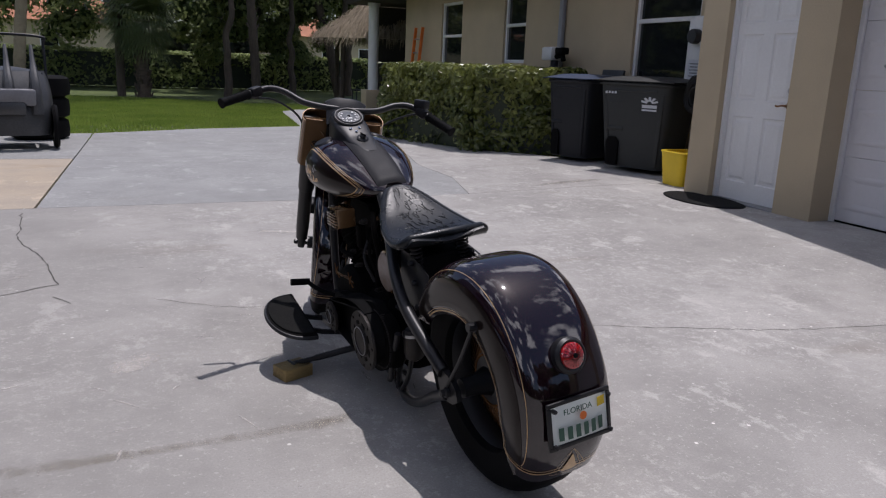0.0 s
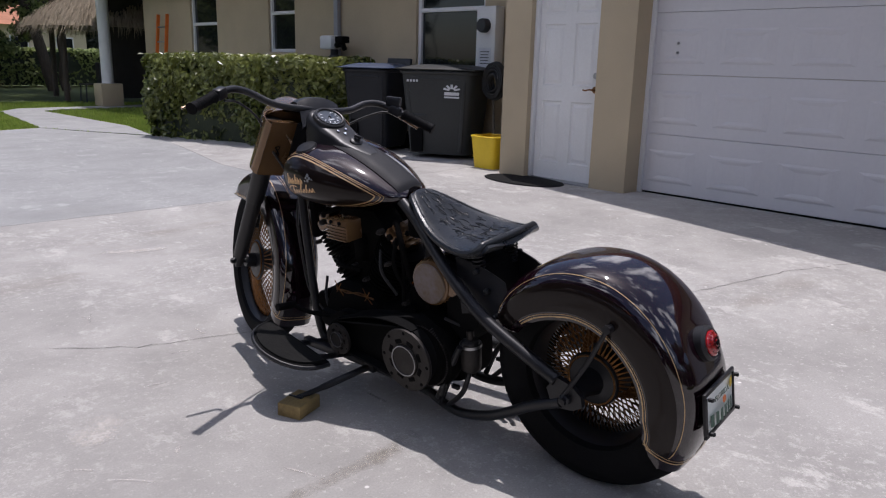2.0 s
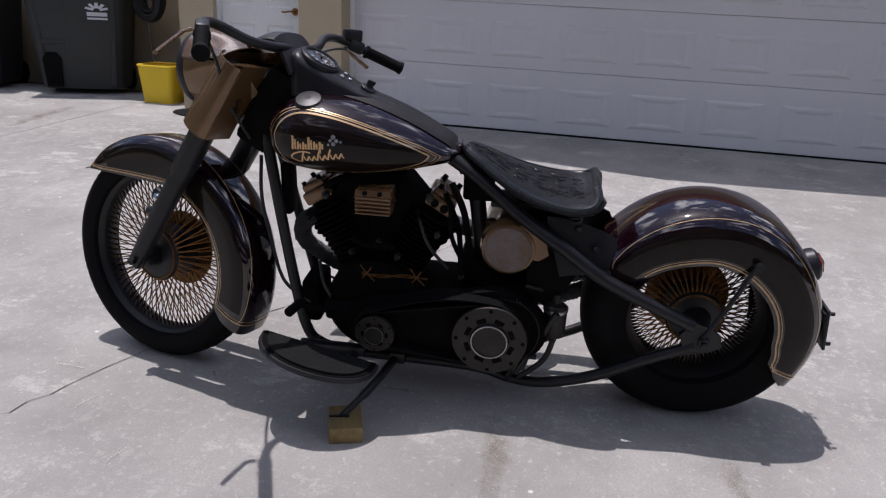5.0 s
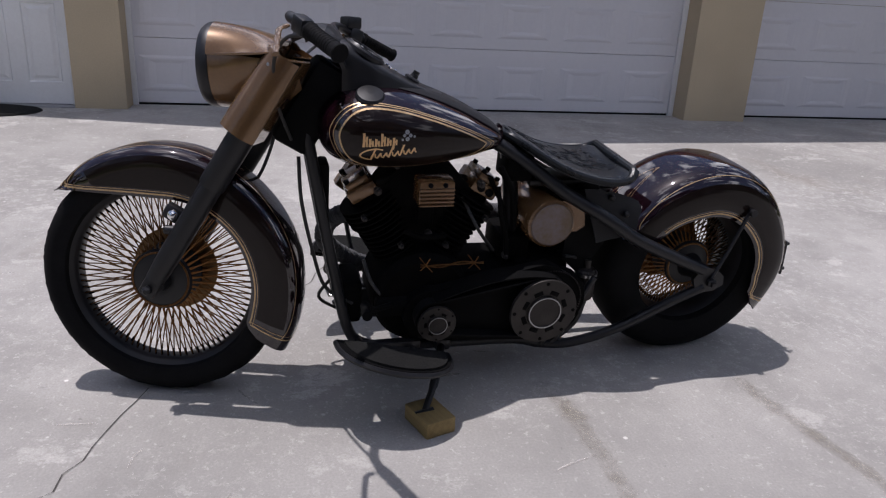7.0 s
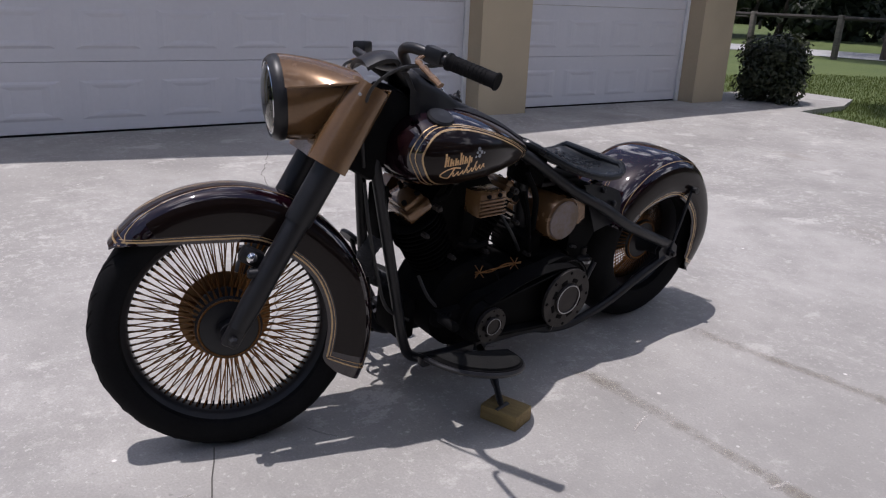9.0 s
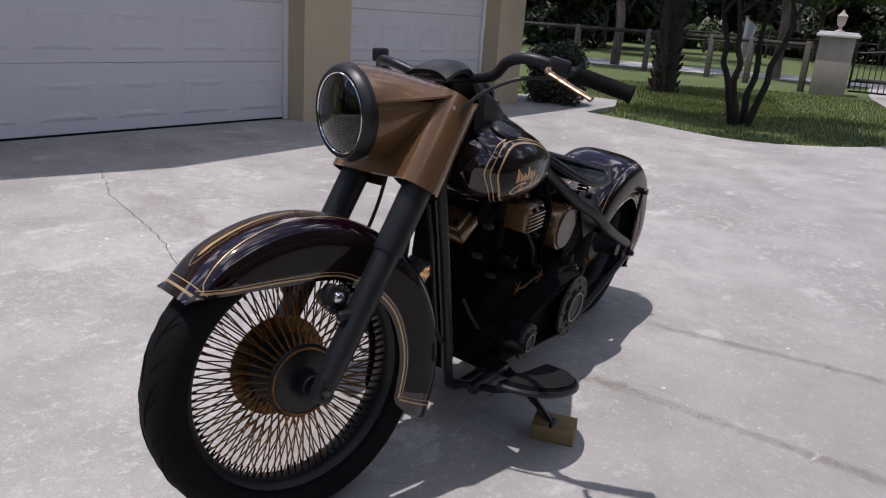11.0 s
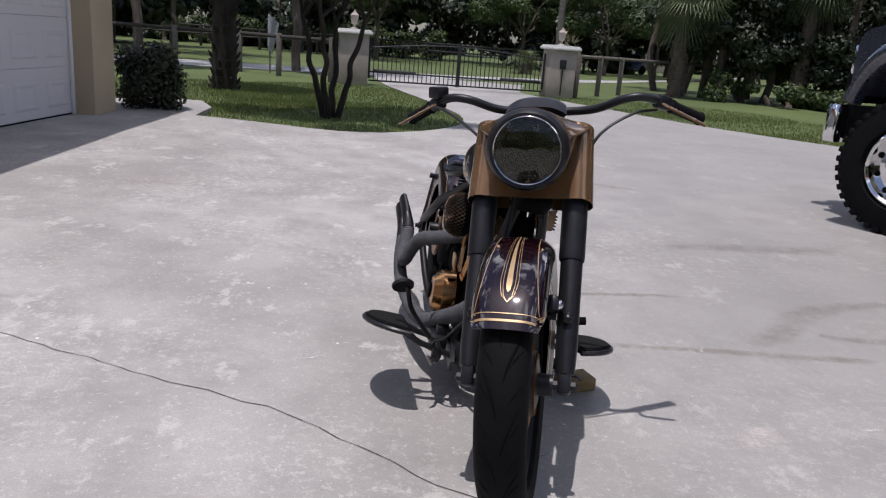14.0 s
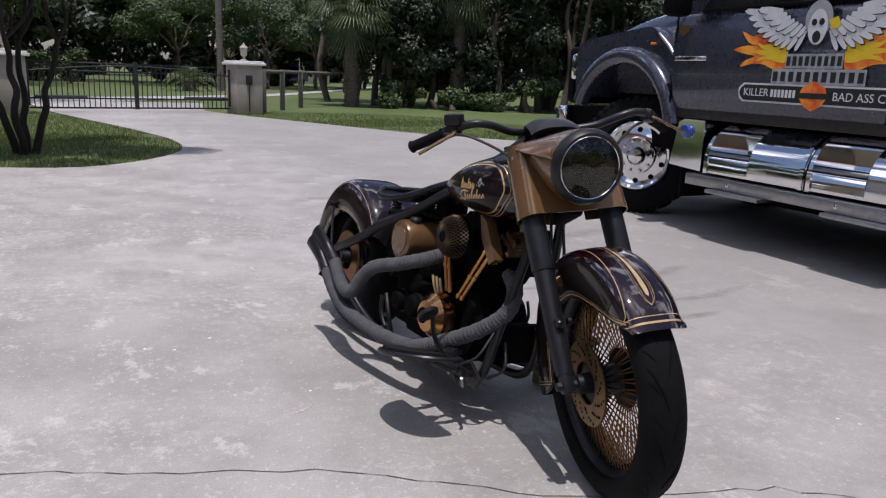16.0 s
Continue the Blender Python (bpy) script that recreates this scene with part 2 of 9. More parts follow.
M_PANEL = shade("dark_brown_gloss_paint", (0.0085, 0.0050, 0.0042), (0.0115, 0.0068, 0.0056), rough=0.35, metal=0.05, spec=0.05, coat_ior=1.40, scale=90, fine=900, coat=0.6, rvar=0.05)
M_COPPER = shade("copper_brown_paint", (0.180, 0.100, 0.042), (0.128, 0.070, 0.032), rough=0.25, metal=0.38, scale=9, fine=140, coat=0.5, rvar=0.1)
M_BRIGHTCOPPER = shade("polished_copper", (0.56, 0.30, 0.125), (0.42, 0.21, 0.085), rough=0.22, metal=1.0, scale=12, fine=120, rvar=0.06)
M_PINKROOF = shade("pinkish_roof", (0.30, 0.19, 0.16), (0.24, 0.15, 0.13), rough=0.85, scale=2, fine=20)
M_GOLD = shade("gold_pinstripe", (0.54, 0.37, 0.19), (0.44, 0.285, 0.14), rough=0.35, metal=0.35, scale=40, fine=300, coat=0.4)
M_EMBLEM = shade("bright_gold_emblem", (0.72, 0.45, 0.21), (0.62, 0.37, 0.16), rough=0.35, metal=0.25, scale=40, fine=300, coat=0.4)
M_BRONZE = shade("bronze_spoke", (0.22, 0.105, 0.038), (0.13, 0.062, 0.024), rough=0.36, metal=1.0, scale=30, fine=200)
M_LEATHER = shade("black_leather", (0.006, 0.0072, 0.009), (0.012, 0.0145, 0.0175), spec=0.32, rough=0.29, scale=16, fine=150, bump=0.22, bscale=120)
M_STRAP = shade("matt_black_leather", (0.012, 0.012, 0.014), (0.018, 0.018, 0.021), rough=0.62, spec=0.25, scale=20, fine=160, bump=0.15)
M_WRAP = shade("grey_exhaust_wrap", (0.056, 0.058, 0.063), (0.098, 0.098, 0.102), rough=0.92, scale=22, fine=220, bump=0.8, bscale=260)
M_CHROME = shade("polished_metal", (0.78, 0.78, 0.79), (0.70, 0.70, 0.71), rough=0.07, metal=1.0, scale=5, fine=60, rvar=0.04)
M_STEEL = shade("dull_steel", (0.42, 0.42, 0.43), (0.30, 0.30, 0.31), rough=0.35, metal=1.0, scale=20, fine=120)
M_GREYRING = shade("grey_cast_metal", (0.044, 0.039, 0.036), (0.028, 0.025, 0.023), rough=0.55, metal=0.6, scale=18, fine=160, bump=0.2)
M_WORN = shade("worn_purple_grey_enamel", (0.135, 0.108, 0.110), (0.105, 0.070, 0.040), rough=0.45, metal=0.3, scale=16, fine=90, coat=0.3, contrast=(0.4, 0.62))
M_BRASS = shade("pale_brass_line", (0.42, 0.30, 0.17), (0.32, 0.22, 0.11), rough=0.35, metal=0.6, scale=30, fine=200)
M_WOOD = shade("brown_pine_block", (0.29, 0.205, 0.078), (0.18, 0.122, 0.046), rough=0.7, scale=7, fine=60, bump=0.4, stretch=(1, 8, 8))
M_GREYPLATE = shade("worn_grey_plate", (0.028, 0.029, 0.032), (0.020, 0.021, 0.023), rough=0.5, scale=12, fine=90)
M_BIN = shade("dark_grey_bin_plastic", (0.029, 0.031, 0.031), (0.040, 0.042, 0.041), rough=0.5, spec=0.28, scale=3, fine=60, bump=0.1)
M_BINB = shade("black_bin_plastic", (0.011, 0.012, 0.015), (0.017, 0.018, 0.021), rough=0.5, spec=0.28, scale=3, fine=60)
M_CART = shade("scuffed_cart_plastic", (0.040, 0.042, 0.046), (0.085, 0.087, 0.090), rough=0.42, scale=5, fine=60, contrast=(0.45, 0.75))
M_TRAY = shade("grey_tray_plastic", (0.20, 0.20, 0.21), (0.14, 0.14, 0.15), rough=0.45, scale=6, fine=60)
M_BLUE = shade("blue_lid_plastic", (0.016, 0.036, 0.085), (0.011, 0.026, 0.062), rough=0.5, scale=3, fine=60)
M_YELLOW = shade("yellow_plastic", (0.72, 0.50, 0.015), (0.62, 0.42, 0.012), rough=0.5, scale=4, fine=60)
M_BARK = shade("bark", (0.062, 0.047, 0.036), (0.125, 0.100, 0.080), rough=0.95, scale=5, fine=40, bump=1.0, stretch=(3, 3, 0.6))
M_DARKBARK = shade("dark_bark", (0.013, 0.010, 0.008), (0.034, 0.026, 0.020), rough=0.95, scale=7, fine=50, bump=1.0, stretch=(2, 2, 1))
M_PALMBARK = shade("palm_bark", (0.075, 0.055, 0.042), (0.16, 0.125, 0.095), rough=0.95, scale=9, fine=60, bump=1.0, stretch=(1, 1, 3))
M_LEAF = leafy("green_leaf", (0.035, 0.060, 0.014), (0.075, 0.110, 0.028))
M_HEDGE = leafy("hedge_leaf", (0.044, 0.070, 0.012), (0.350, 0.375, 0.095), 0.28, 0.34)
M_BUSH = leafy("bush_leaf", (0.020, 0.028, 0.012), (0.062, 0.066, 0.026))
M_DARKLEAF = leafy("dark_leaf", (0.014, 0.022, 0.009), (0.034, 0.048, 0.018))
M_GARDEN = leafy("garden_leaf", (0.165, 0.225, 0.070), (0.430, 0.470, 0.195), 0.45, 0.55)
M_PALM = leafy("palm_frond", (0.075, 0.105, 0.036), (0.150, 0.180, 0.080))
M_THATCH = shade("dry_palm_thatch", (0.33, 0.27, 0.19), (0.20, 0.16, 0.11), rough=0.95, scale=6, fine=50, rand=0.3)
M_STONE = shade("pale_stone_pillar", (0.40, 0.35, 0.305), (0.30, 0.26, 0.225), rough=0.85, scale=3, fine=40, bump=0.5)
M_CAP = shade("white_pillar_cap", (0.72, 0.71, 0.68), (0.60, 0.59, 0.56), rough=0.8, scale=4, fine=50)
M_IRON = shade("black_iron", (0.010, 0.010, 0.011), (0.016, 0.016, 0.017), rough=0.45, scale=10, fine=90)
M_FENCE = shade("weathered_fence_wood", (0.16, 0.14, 0.12), (0.09, 0.08, 0.07), rough=0.9, scale=4, fine=50, bump=0.5, stretch=(1, 1, 4))
M_DARKFENCE = shade("dark_fence_wood", (0.030, 0.025, 0.022), (0.05, 0.043, 0.038), rough=0.85, scale=4, fine=50)
M_TRUCK = shade("grey_truck_paint", (0.036, 0.038, 0.058), (0.044, 0.046, 0.069), rough=0.28, metal=0.3, scale=40, fine=700, coat=1.0, rvar=0.04)
M_GLASS = shade("dark_window_glass", (0.010, 0.012, 0.013), (0.014, 0.016, 0.017), rough=0.04, scale=2, fine=9, rvar=0.02, spec=0.7)
M_TILE = shade("orange_roof_tile", (0.42, 0.17, 0.085), (0.30, 0.12, 0.06), rough=0.8, scale=2, fine=12, bump=0.5, space="World")
M_CREAM = shade("cream_wall", (0.55, 0.47, 0.34), (0.47, 0.40, 0.29), rough=0.9, scale=0.8, fine=20, space="World")
M_ORANGE = shade("orange_fibreglass", (0.70, 0.17, 0.02), (0.60, 0.13, 0.015), rough=0.5, scale=5, fine=60)
M_WHITEPL = shade("white_plastic", (0.70, 0.70, 0.68), (0.62, 0.62, 0.60), rough=0.45, scale=4, fine=60)
M_FLAME = shade("orange_vinyl", (0.62, 0.075, 0.012), (0.85, 0.34, 0.035), rough=0.4, scale=6, fine=20, contrast=(0.4, 0.6))
M_VINYL = shade("white_vinyl", (0.62, 0.63, 0.64), (0.50, 0.51, 0.53), rough=0.4, scale=14, fine=60)
M_DKVINYL = shade("black_vinyl", (0.008, 0.008, 0.009), (0.012, 0.012, 0.013), rough=0.4, scale=14, fine=60)
M_GREYVINYL = shade("silver_vinyl", (0.22, 0.23, 0.25), (0.40, 0.41, 0.43), rough=0.4, scale=18, fine=60)
M_PLATE = shade("white_number_plate", (0.66, 0.69, 0.66), (0.60, 0.64, 0.61), rough=0.4, scale=9, fine=60)
M_PLATEINK = shade("green_plate_ink", (0.03, 0.09, 0.06), rough=0.5)
M_RED = shade("red_lamp_lens", (0.42, 0.010, 0.012), (0.25, 0.006, 0.008), rough=0.12, scale=60, fine=300, coat=1.0)
M_TAN = shade("dark_dial", (0.022, 0.030, 0.036), (0.030, 0.038, 0.044), rough=0.3, scale=30, fine=200, coat=1.0)
M_MESH = shade("bronze_mesh", (0.085, 0.055, 0.032), (0.05, 0.032, 0.02), rough=0.45, metal=0.8, scale=60, fine=300)
M_MAT = shade("black_rubber_mat", (0.010, 0.010, 0.010), (0.016, 0.016, 0.015), rough=0.9, spec=0.12, scale=20, fine=160, bump=0.6)
M_CARBLUE = shade("blue_car_paint", (0.01, 0.05, 0.28), (0.01, 0.04, 0.22), rough=0.3, coat=1.0)
M_CABLE = shade("black_cable", (0.012, 0.012, 0.012), rough=0.5)


def glassy(name, tint, rough=0.03):
    m = bpy.data.materials.new(name)
    m.use_nodes = True
    p = m.node_tree.nodes["Principled BSDF"]
    p.inputs["Base Color"].default_value = (*tint, 1)
    p.inputs["Roughness"].default_value = rough
    p.inputs["Transmission Weight"].default_value = 1.0
    p.inputs["IOR"].default_value = 1.45
    return m


M_LENS = glassy("smoked_lens_glass", (0.34, 0.345, 0.30))
M_DISC = shade("dark_bronze_disc", (0.27, 0.165, 0.080), (0.17, 0.100, 0.048), rough=0.40, metal=0.9, scale=30, fine=200)


# ---- shapes ----
def spline(points, per=8, closed=False):
    """Points on a smooth curve through the given ones."""
    P = [Vector(p) for p in points]
    n, out = len(P), []
    for i in range(n if closed else n - 1):
        if closed:
            a, b, c, d = P[i - 1], P[i], P[(i + 1) % n], P[(i + 2) % n]
        else:
            b, c = P[i], P[i + 1]
            a, d = (P[i - 1] if i else b * 2 - c), (P[i + 2] if i + 2 < n else c * 2 - b)
        for k in range(per):
            t = k / per
            out.append(0.5 * ((2 * b) + (c - a) * t + (2 * a - 5 * b + 4 * c - d) * t * t + (3 * b - a - 3 * c + d) * t**3))
    if not closed:
        out.append(P[-1])
    return out


class Shape:
    """Collects the vertices and faces of one mesh."""

    def __init__(self):
        self.v, self.f = [], []

    def add(self, verts, faces, m=None):
        base = len(self.v)
        self.v += [tuple(m @ Vector(p)) if m else tuple(p) for p in verts]
        self.f += [tuple(base + i for i in face) for face in faces]
        return self

    def box(self, c, s, m=None, bevel=0.0):
        x, y, z = (v / 2 for v in s)
        if bevel <= 0:
            vs = [(i * x, j * y, k * z) for i in (-1, 1) for j in (-1, 1) for k in (-1, 1)]
            fs = [(0, 1, 3, 2), (4, 6, 7, 5), (0, 4, 5, 1), (2, 3, 7, 6), (0, 2, 6, 4), (1, 5, 7, 3)]
        else:
            b = min(bevel, x * 0.98, y * 0.98, z * 0.98)
            bm = bmesh.new()
            bmesh.ops.create_cube(bm, size=1.0)
            bmesh.ops.scale(bm, vec=(2 * x, 2 * y, 2 * z), verts=bm.verts)
            bmesh.ops.bevel(bm, geom=bm.edges[:], offset=b, segments=2, affect="EDGES", profile=0.5)
            bm.verts.index_update()
            vs, fs = [tuple(q.co) for q in bm.verts], [[q.index for q in face.verts] for face in bm.faces]
            bm.free()
        t = (m or Matrix()) @ Matrix.Translation(Vector(c)) if m is None else m @ Matrix.Translation(Vector(c))
        return self.add(vs, fs, t)

    def tube(self, pts, r, seg=10, closed=False, caps=True, flat=1.0, m=None):
        P = [Vector(p) for p in pts]
        n = len(P)
        rad = (lambda i: r[min(i, len(r) - 1)] if isinstance(r, (list, tuple)) else r)
        ring, up = [], None
        for i in range(n):
            t = (P[(i + 1) % n] - P[i - 1]) if closed else (P[min(i + 1, n - 1)] - P[max(i - 1, 0)])
            t.normalize()
            if up is None:
                up = Vector((0, 0, 1)) if abs(t.z) < 0.9 else Vector((1, 0, 0))
            up = (up - t * up.dot(t)).normalized()
            side = t.cross(up)
            ring.append([P[i] + (side * math.cos(a) + up * math.sin(a) * flat) * rad(i) for a in (2 * math.pi * k / seg for k in range(seg))])
        vs = [p for q in ring for p in q]
        fs = []
        for i in range(n if closed else n - 1):
            for k in range(seg):
                a, b = i * seg, ((i + 1) % n) * seg
                fs.append((a + k, a + (k + 1) % seg, b + (k + 1) % seg, b + k))
        if caps and not closed:
            fs += [tuple(range(seg - 1, -1, -1)), tuple((n - 1) * seg + k for k in range(seg))]
        return self.add(vs, fs, m)

    def lathe(self, profile, seg=32, m=None, closed=False):
        """Turns a profile of (radius, height) round the z axis, then lays it by m."""
        vs, fs, n = [], [], len(profile)
        for r, h in profile:
            vs += [(r * math.cos(2 * math.pi * k / seg), r * math.sin(2 * math.pi * k / seg), h) for k in range(seg)]
        for i in range(n if closed else n - 1):
            a, b = i * seg, ((i + 1) % n) * seg
            fs += [(a + k, a + (k + 1) % seg, b + (k + 1) % seg, b + k) for k in range(seg)]
        if not closed:
            fs += [tuple(range(seg - 1, -1, -1)), tuple((n - 1) * seg + k for k in range(seg))]
        return self.add(vs, fs, m)

    def sheet(self, fn, nu, nv, closed_u=False, m=None):
        """A surface fn(u, v), u and v from 0 to 1."""
        vs = [fn(i / nu, j / nv) for i in range(nu if closed_u else nu + 1) for j in range(nv + 1)]
        cols, rows = nv + 1, (nu if closed_u else nu + 1)
        fs = []
        for i in range(nu):
            a, b = i * cols, ((i + 1) % rows) * cols
            fs += [(a + j, b + j, b + j + 1, a + j + 1) for j in range(nv)]
        return self.add(vs, fs, m)

    def prism(self, outline, a, b, axis=0, m=None):
        """An outline in two axes, drawn out between a and b along the third."""
        def at(p, h):
            q = [0, 0, 0]
            q[axis] = h
            rest = [i for i in range(3) if i != axis]
            q[rest[0]], q[rest[1]] = p
            return tuple(q)
        n = len(outline)
        vs = [at(p, a) for p in outline] + [at(p, b) for p in outline]
        fs = [tuple(range(n)), tuple(range(2 * n - 1, n - 1, -1))]
        fs += [(i, n + i, n + (i + 1) % n, (i + 1) % n) for i in range(n)]
        return self.add(vs, fs, m)

    def mesh(self, name, mat, smooth=35, thick=0.0):
        me = bpy.data.meshes.new(name)
        me.from_pydata(self.v, [], self.f)
        if len(self.f) < 30000:
            bm = bmesh.new()
            bm.from_mesh(me)
            if thick:
                bmesh.ops.solidify(bm, geom=bm.faces[:], thickness=thick)
            bmesh.ops.recalc_face_normals(bm, faces=bm.faces)
            bm.to_mesh(me)
            bm.free()
        me.polygons.foreach_set("use_smooth", [smooth > 0] * len(me.polygons))
        if smooth > 0:
            me.set_sharp_from_angle(angle=radians(smooth))
        me.materials.append(mat)
        return me


def part(name, shape, mat, parent=None, label="", smooth=35, thick=0.0, m=None):
    """One mesh object under a thing or a part."""
    ob = new(name, shape.mesh(name, mat, smooth, thick))
    if parent:
        ob.parent = parent
    if m is not None:
        ob.matrix_basis = m
    return tagged(ob, label) if label else ob


def thing(name, label, category, at=(0, 0, 0), group="", kind="", m=None):
    ob = new(name)
    ob.empty_display_size = 0.1
    ob.matrix_basis = m if m is not None else Matrix.Translation(Vector(at))
    return tagged(ob, label, category, group, kind)


def single(name, shape, mat, label, category="", kind="", smooth=35, group="", thick=0.0, m=None):
    return tagged(part(name, shape, mat, None, "", smooth, thick, m), label, category, group, kind)


def turn(axis, deg):
    return Matrix.Rotation(radians(deg), 4, axis)


def along(a, b):
    """The pose that lays the z axis from a towards b, at a."""
    d = Vector(b) - Vector(a)
    return Matrix.Translation(Vector(a)) @ d.to_track_quat("Z", "Y").to_matrix().to_4x4()


def rnd(a, b):
    return random.uniform(a, b)


def leaves(clumps, count, size, droop=0.3, shape=Shape, thin=0.55):
    """Leaf blades scattered over clumps (centre, radii): each a bent pair of faces."""
    s = shape()
    vs, fs = s.v, s.f
    weights = [c[1][0] * c[1][1] + c[1][1] * c[1][2] for c in clumps]
    for (c, r) in random.choices(clumps, weights, k=count):
        d = Vector((random.gauss(0, 1), random.gauss(0, 1), random.gauss(0, 1))).normalized()
        k = rnd(0.62, 1.05)
        p = Vector((c[0] + d.x * r[0] * k, c[1] + d.y * r[1] * k, c[2] + d.z * r[2] * k))
        n = (d + Vector((rnd(-0.7, 0.7), rnd(-0.7, 0.7), rnd(-0.2, 0.9)))).normalized()
        t = n.cross(Vector((rnd(-1, 1), rnd(-1, 1), rnd(-1, 1)))).normalized()
        b = n.cross(t)
        l, w = size * rnd(0.6, 1.3), size * thin * rnd(0.6, 1.2)
        i = len(vs)
        vs += [tuple(p - t * l), tuple(p + b * w - n * w * droop), tuple(p + t * l), tuple(p - b * w - n * w * droop)]
        fs += [(i, i + 1, i + 2), (i, i + 2, i + 3)]
    return s


# ---- the setting ----
def rise(x, y):
    """The driveway's gentle rise towards the house."""
    t = min(1, max(0, (x - 1.2) / 3.0))
    return 0.06 * t * t * (3 - 2 * t) * min(1, max(0, (y + 8) / 3)) * min(1, max(0, (14 - y) / 4))


ground = Shape()
ground.sheet(lambda u, v: (-300 + 600 * u, -300 + 600 * v, -0.025), 40, 40)
single("ground", ground, M_SOIL, "wide green lawn ground reaching the horizon", "ground", "structure")


def slab(name, outline, mat, label, top=0.0, step=0.5):
    """A concrete slab cast to an outline, a little proud of the lawn."""
    bm = bmesh.new()
    face = bm.faces.new([bm.verts.new((x, y, 0)) for x, y in outline])
    lo = [min(p[k] for p in outline) for k in (0, 1)]
    hi = [max(p[k] for p in outline) for k in (0, 1)]
    for k, axis in ((0, (1, 0, 0)), (1, (0, 1, 0))):
        at = lo[k] + step
        while at < hi[k] and k == 0 and at < 4.6:
            co = (at, 0, 0)
            bmesh.ops.bisect_plane(bm, geom=bm.verts[:] + bm.edges[:] + bm.faces[:], plane_co=co, plane_no=axis)
            at += step
        if k == 1:
            for at in (-8, -6.5, -5, 10, 12, 13):
                bmesh.ops.bisect_plane(bm, geom=bm.verts[:] + bm.edges[:] + bm.faces[:], plane_co=(0, at, 0), plane_no=axis)
    for v in bm.verts:
        v.co.z = top + rise(v.co.x, v.co.y)
    out = bmesh.ops.extrude_face_region(bm, geom=bm.faces[:])
    for v in out["geom"]:
        if isinstance(v, bmesh.types.BMVert):
            v.co.z -= 0.12
    bmesh.ops.recalc_face_normals(bm, faces=bm.faces)
    me = bpy.data.meshes.new(name)
    bm.to_mesh(me)
    bm.free()
    me.materials.append(mat)
    return me


drive = thing("driveway", "broad pale grey concrete driveway of cracked weathered slabs", "driveway", kind="structure")
right_edge = [tuple(p)[:2] for p in spline([(-2.0, -16.2, 0), (-2.5, -14.6, 0), (-3.8, -11.8, 0), (-5.3, -8.9, 0), (-7.6, -6.6, 0), (-12, -4.5, 0), (-24, -3.5, 0)], 6)]
island = [tuple(p)[:2] for p in spline([(3.30, -4.42, 0), (2.5, -4.42, 0), (1.5, -4.30, 0), (0.85, -4.52, 0), (0.22, -5.25, 0), (-0.20, -6.4, 0), (-0.18, -7.9, 0), (0.30, -10.0, 0), (0.98, -12.4, 0), (1.60, -14.6, 0), (1.90, -16.2, 0)], 6)]
south = [(-2.0, -16.2)] + right_edge[1:] + [(-24, 6.60), (4.9, 6.60), (4.9, -6.6), (3.9, -6.6), (3.45, -5.6)] + island
newer = [(-1.70, 6.607), (2.02, 6.607), (2.26, 7.6), (2.25, 8.6), (2.90, 11.9), (1.95, 14.2), (0.1, 13.6), (-1.50, 12.75)]
beside = [(2.025, 6.607), (4.9, 6.607), (4.9, 8.4), (3.75, 9.6), (2.98, 12.2), (2.905, 11.89), (2.255, 8.6), (2.265, 7.6)]
back_slab = [(-1.615, 9.694), (-1.515, 12.75), (-6.5, 12.0), (-6.5, 9.714)]
garden_path = [(1.97, 14.22), (2.93, 12.1), (3.30, 14.0), (3.15, 18.1), (3.6, 18.45), (6.0, 18.8), (6.0, 19.6), (2.9, 19.05), (2.38, 18.3)]
for outline, mat in (
    (south, M_SLAB),
    (newer, M_SLAB2),
    (beside, M_SLAB),
    ([(-1.72, 6.607), (-1.62, 9.68), (-6.5, 9.7), (-6.5, 6.607)], M_RUST),
    (back_slab, M_SLAB2),
):
    ob = new("slab", slab("slab", outline, mat, ""))
    ob.parent = drive
walkway = new("pavement", slab("pavement", garden_path, M_SLAB2, ""))
tagged(walkway, "narrow pale concrete garden path through the lawn", "path", kind="structure")
apron = new("pavement", slab("pavement", [(1.92, -16.21), (2.6, -20.5), (-2.6, -20.5), (-2.02, -16.21)], M_SLAB, ""))
tagged(apron, "pale concrete drive between gate and road", "driveway", kind="structure")
road = Shape()
edge = spline([(60, -2, 0), (30, -10.5, 0), (14, -15.2, 0), (7, -17.4, 0), (0.5, -20.6, 0), (-6, -27.5, 0), (-11, -35.5, 0), (-18, -48, 0), (-32, -75, 0)], 6)
road.sheet(lambda u, v: (edge[round(u * (len(edge) - 1))].x - 1.5 * v, edge[round(u * (len(edge) - 1))].y - 4.2 * v, -0.006), len(edge) - 1, 3)
single("road", road, M_ROAD, "pale sunlit village road beyond the gate", "road", "structure")


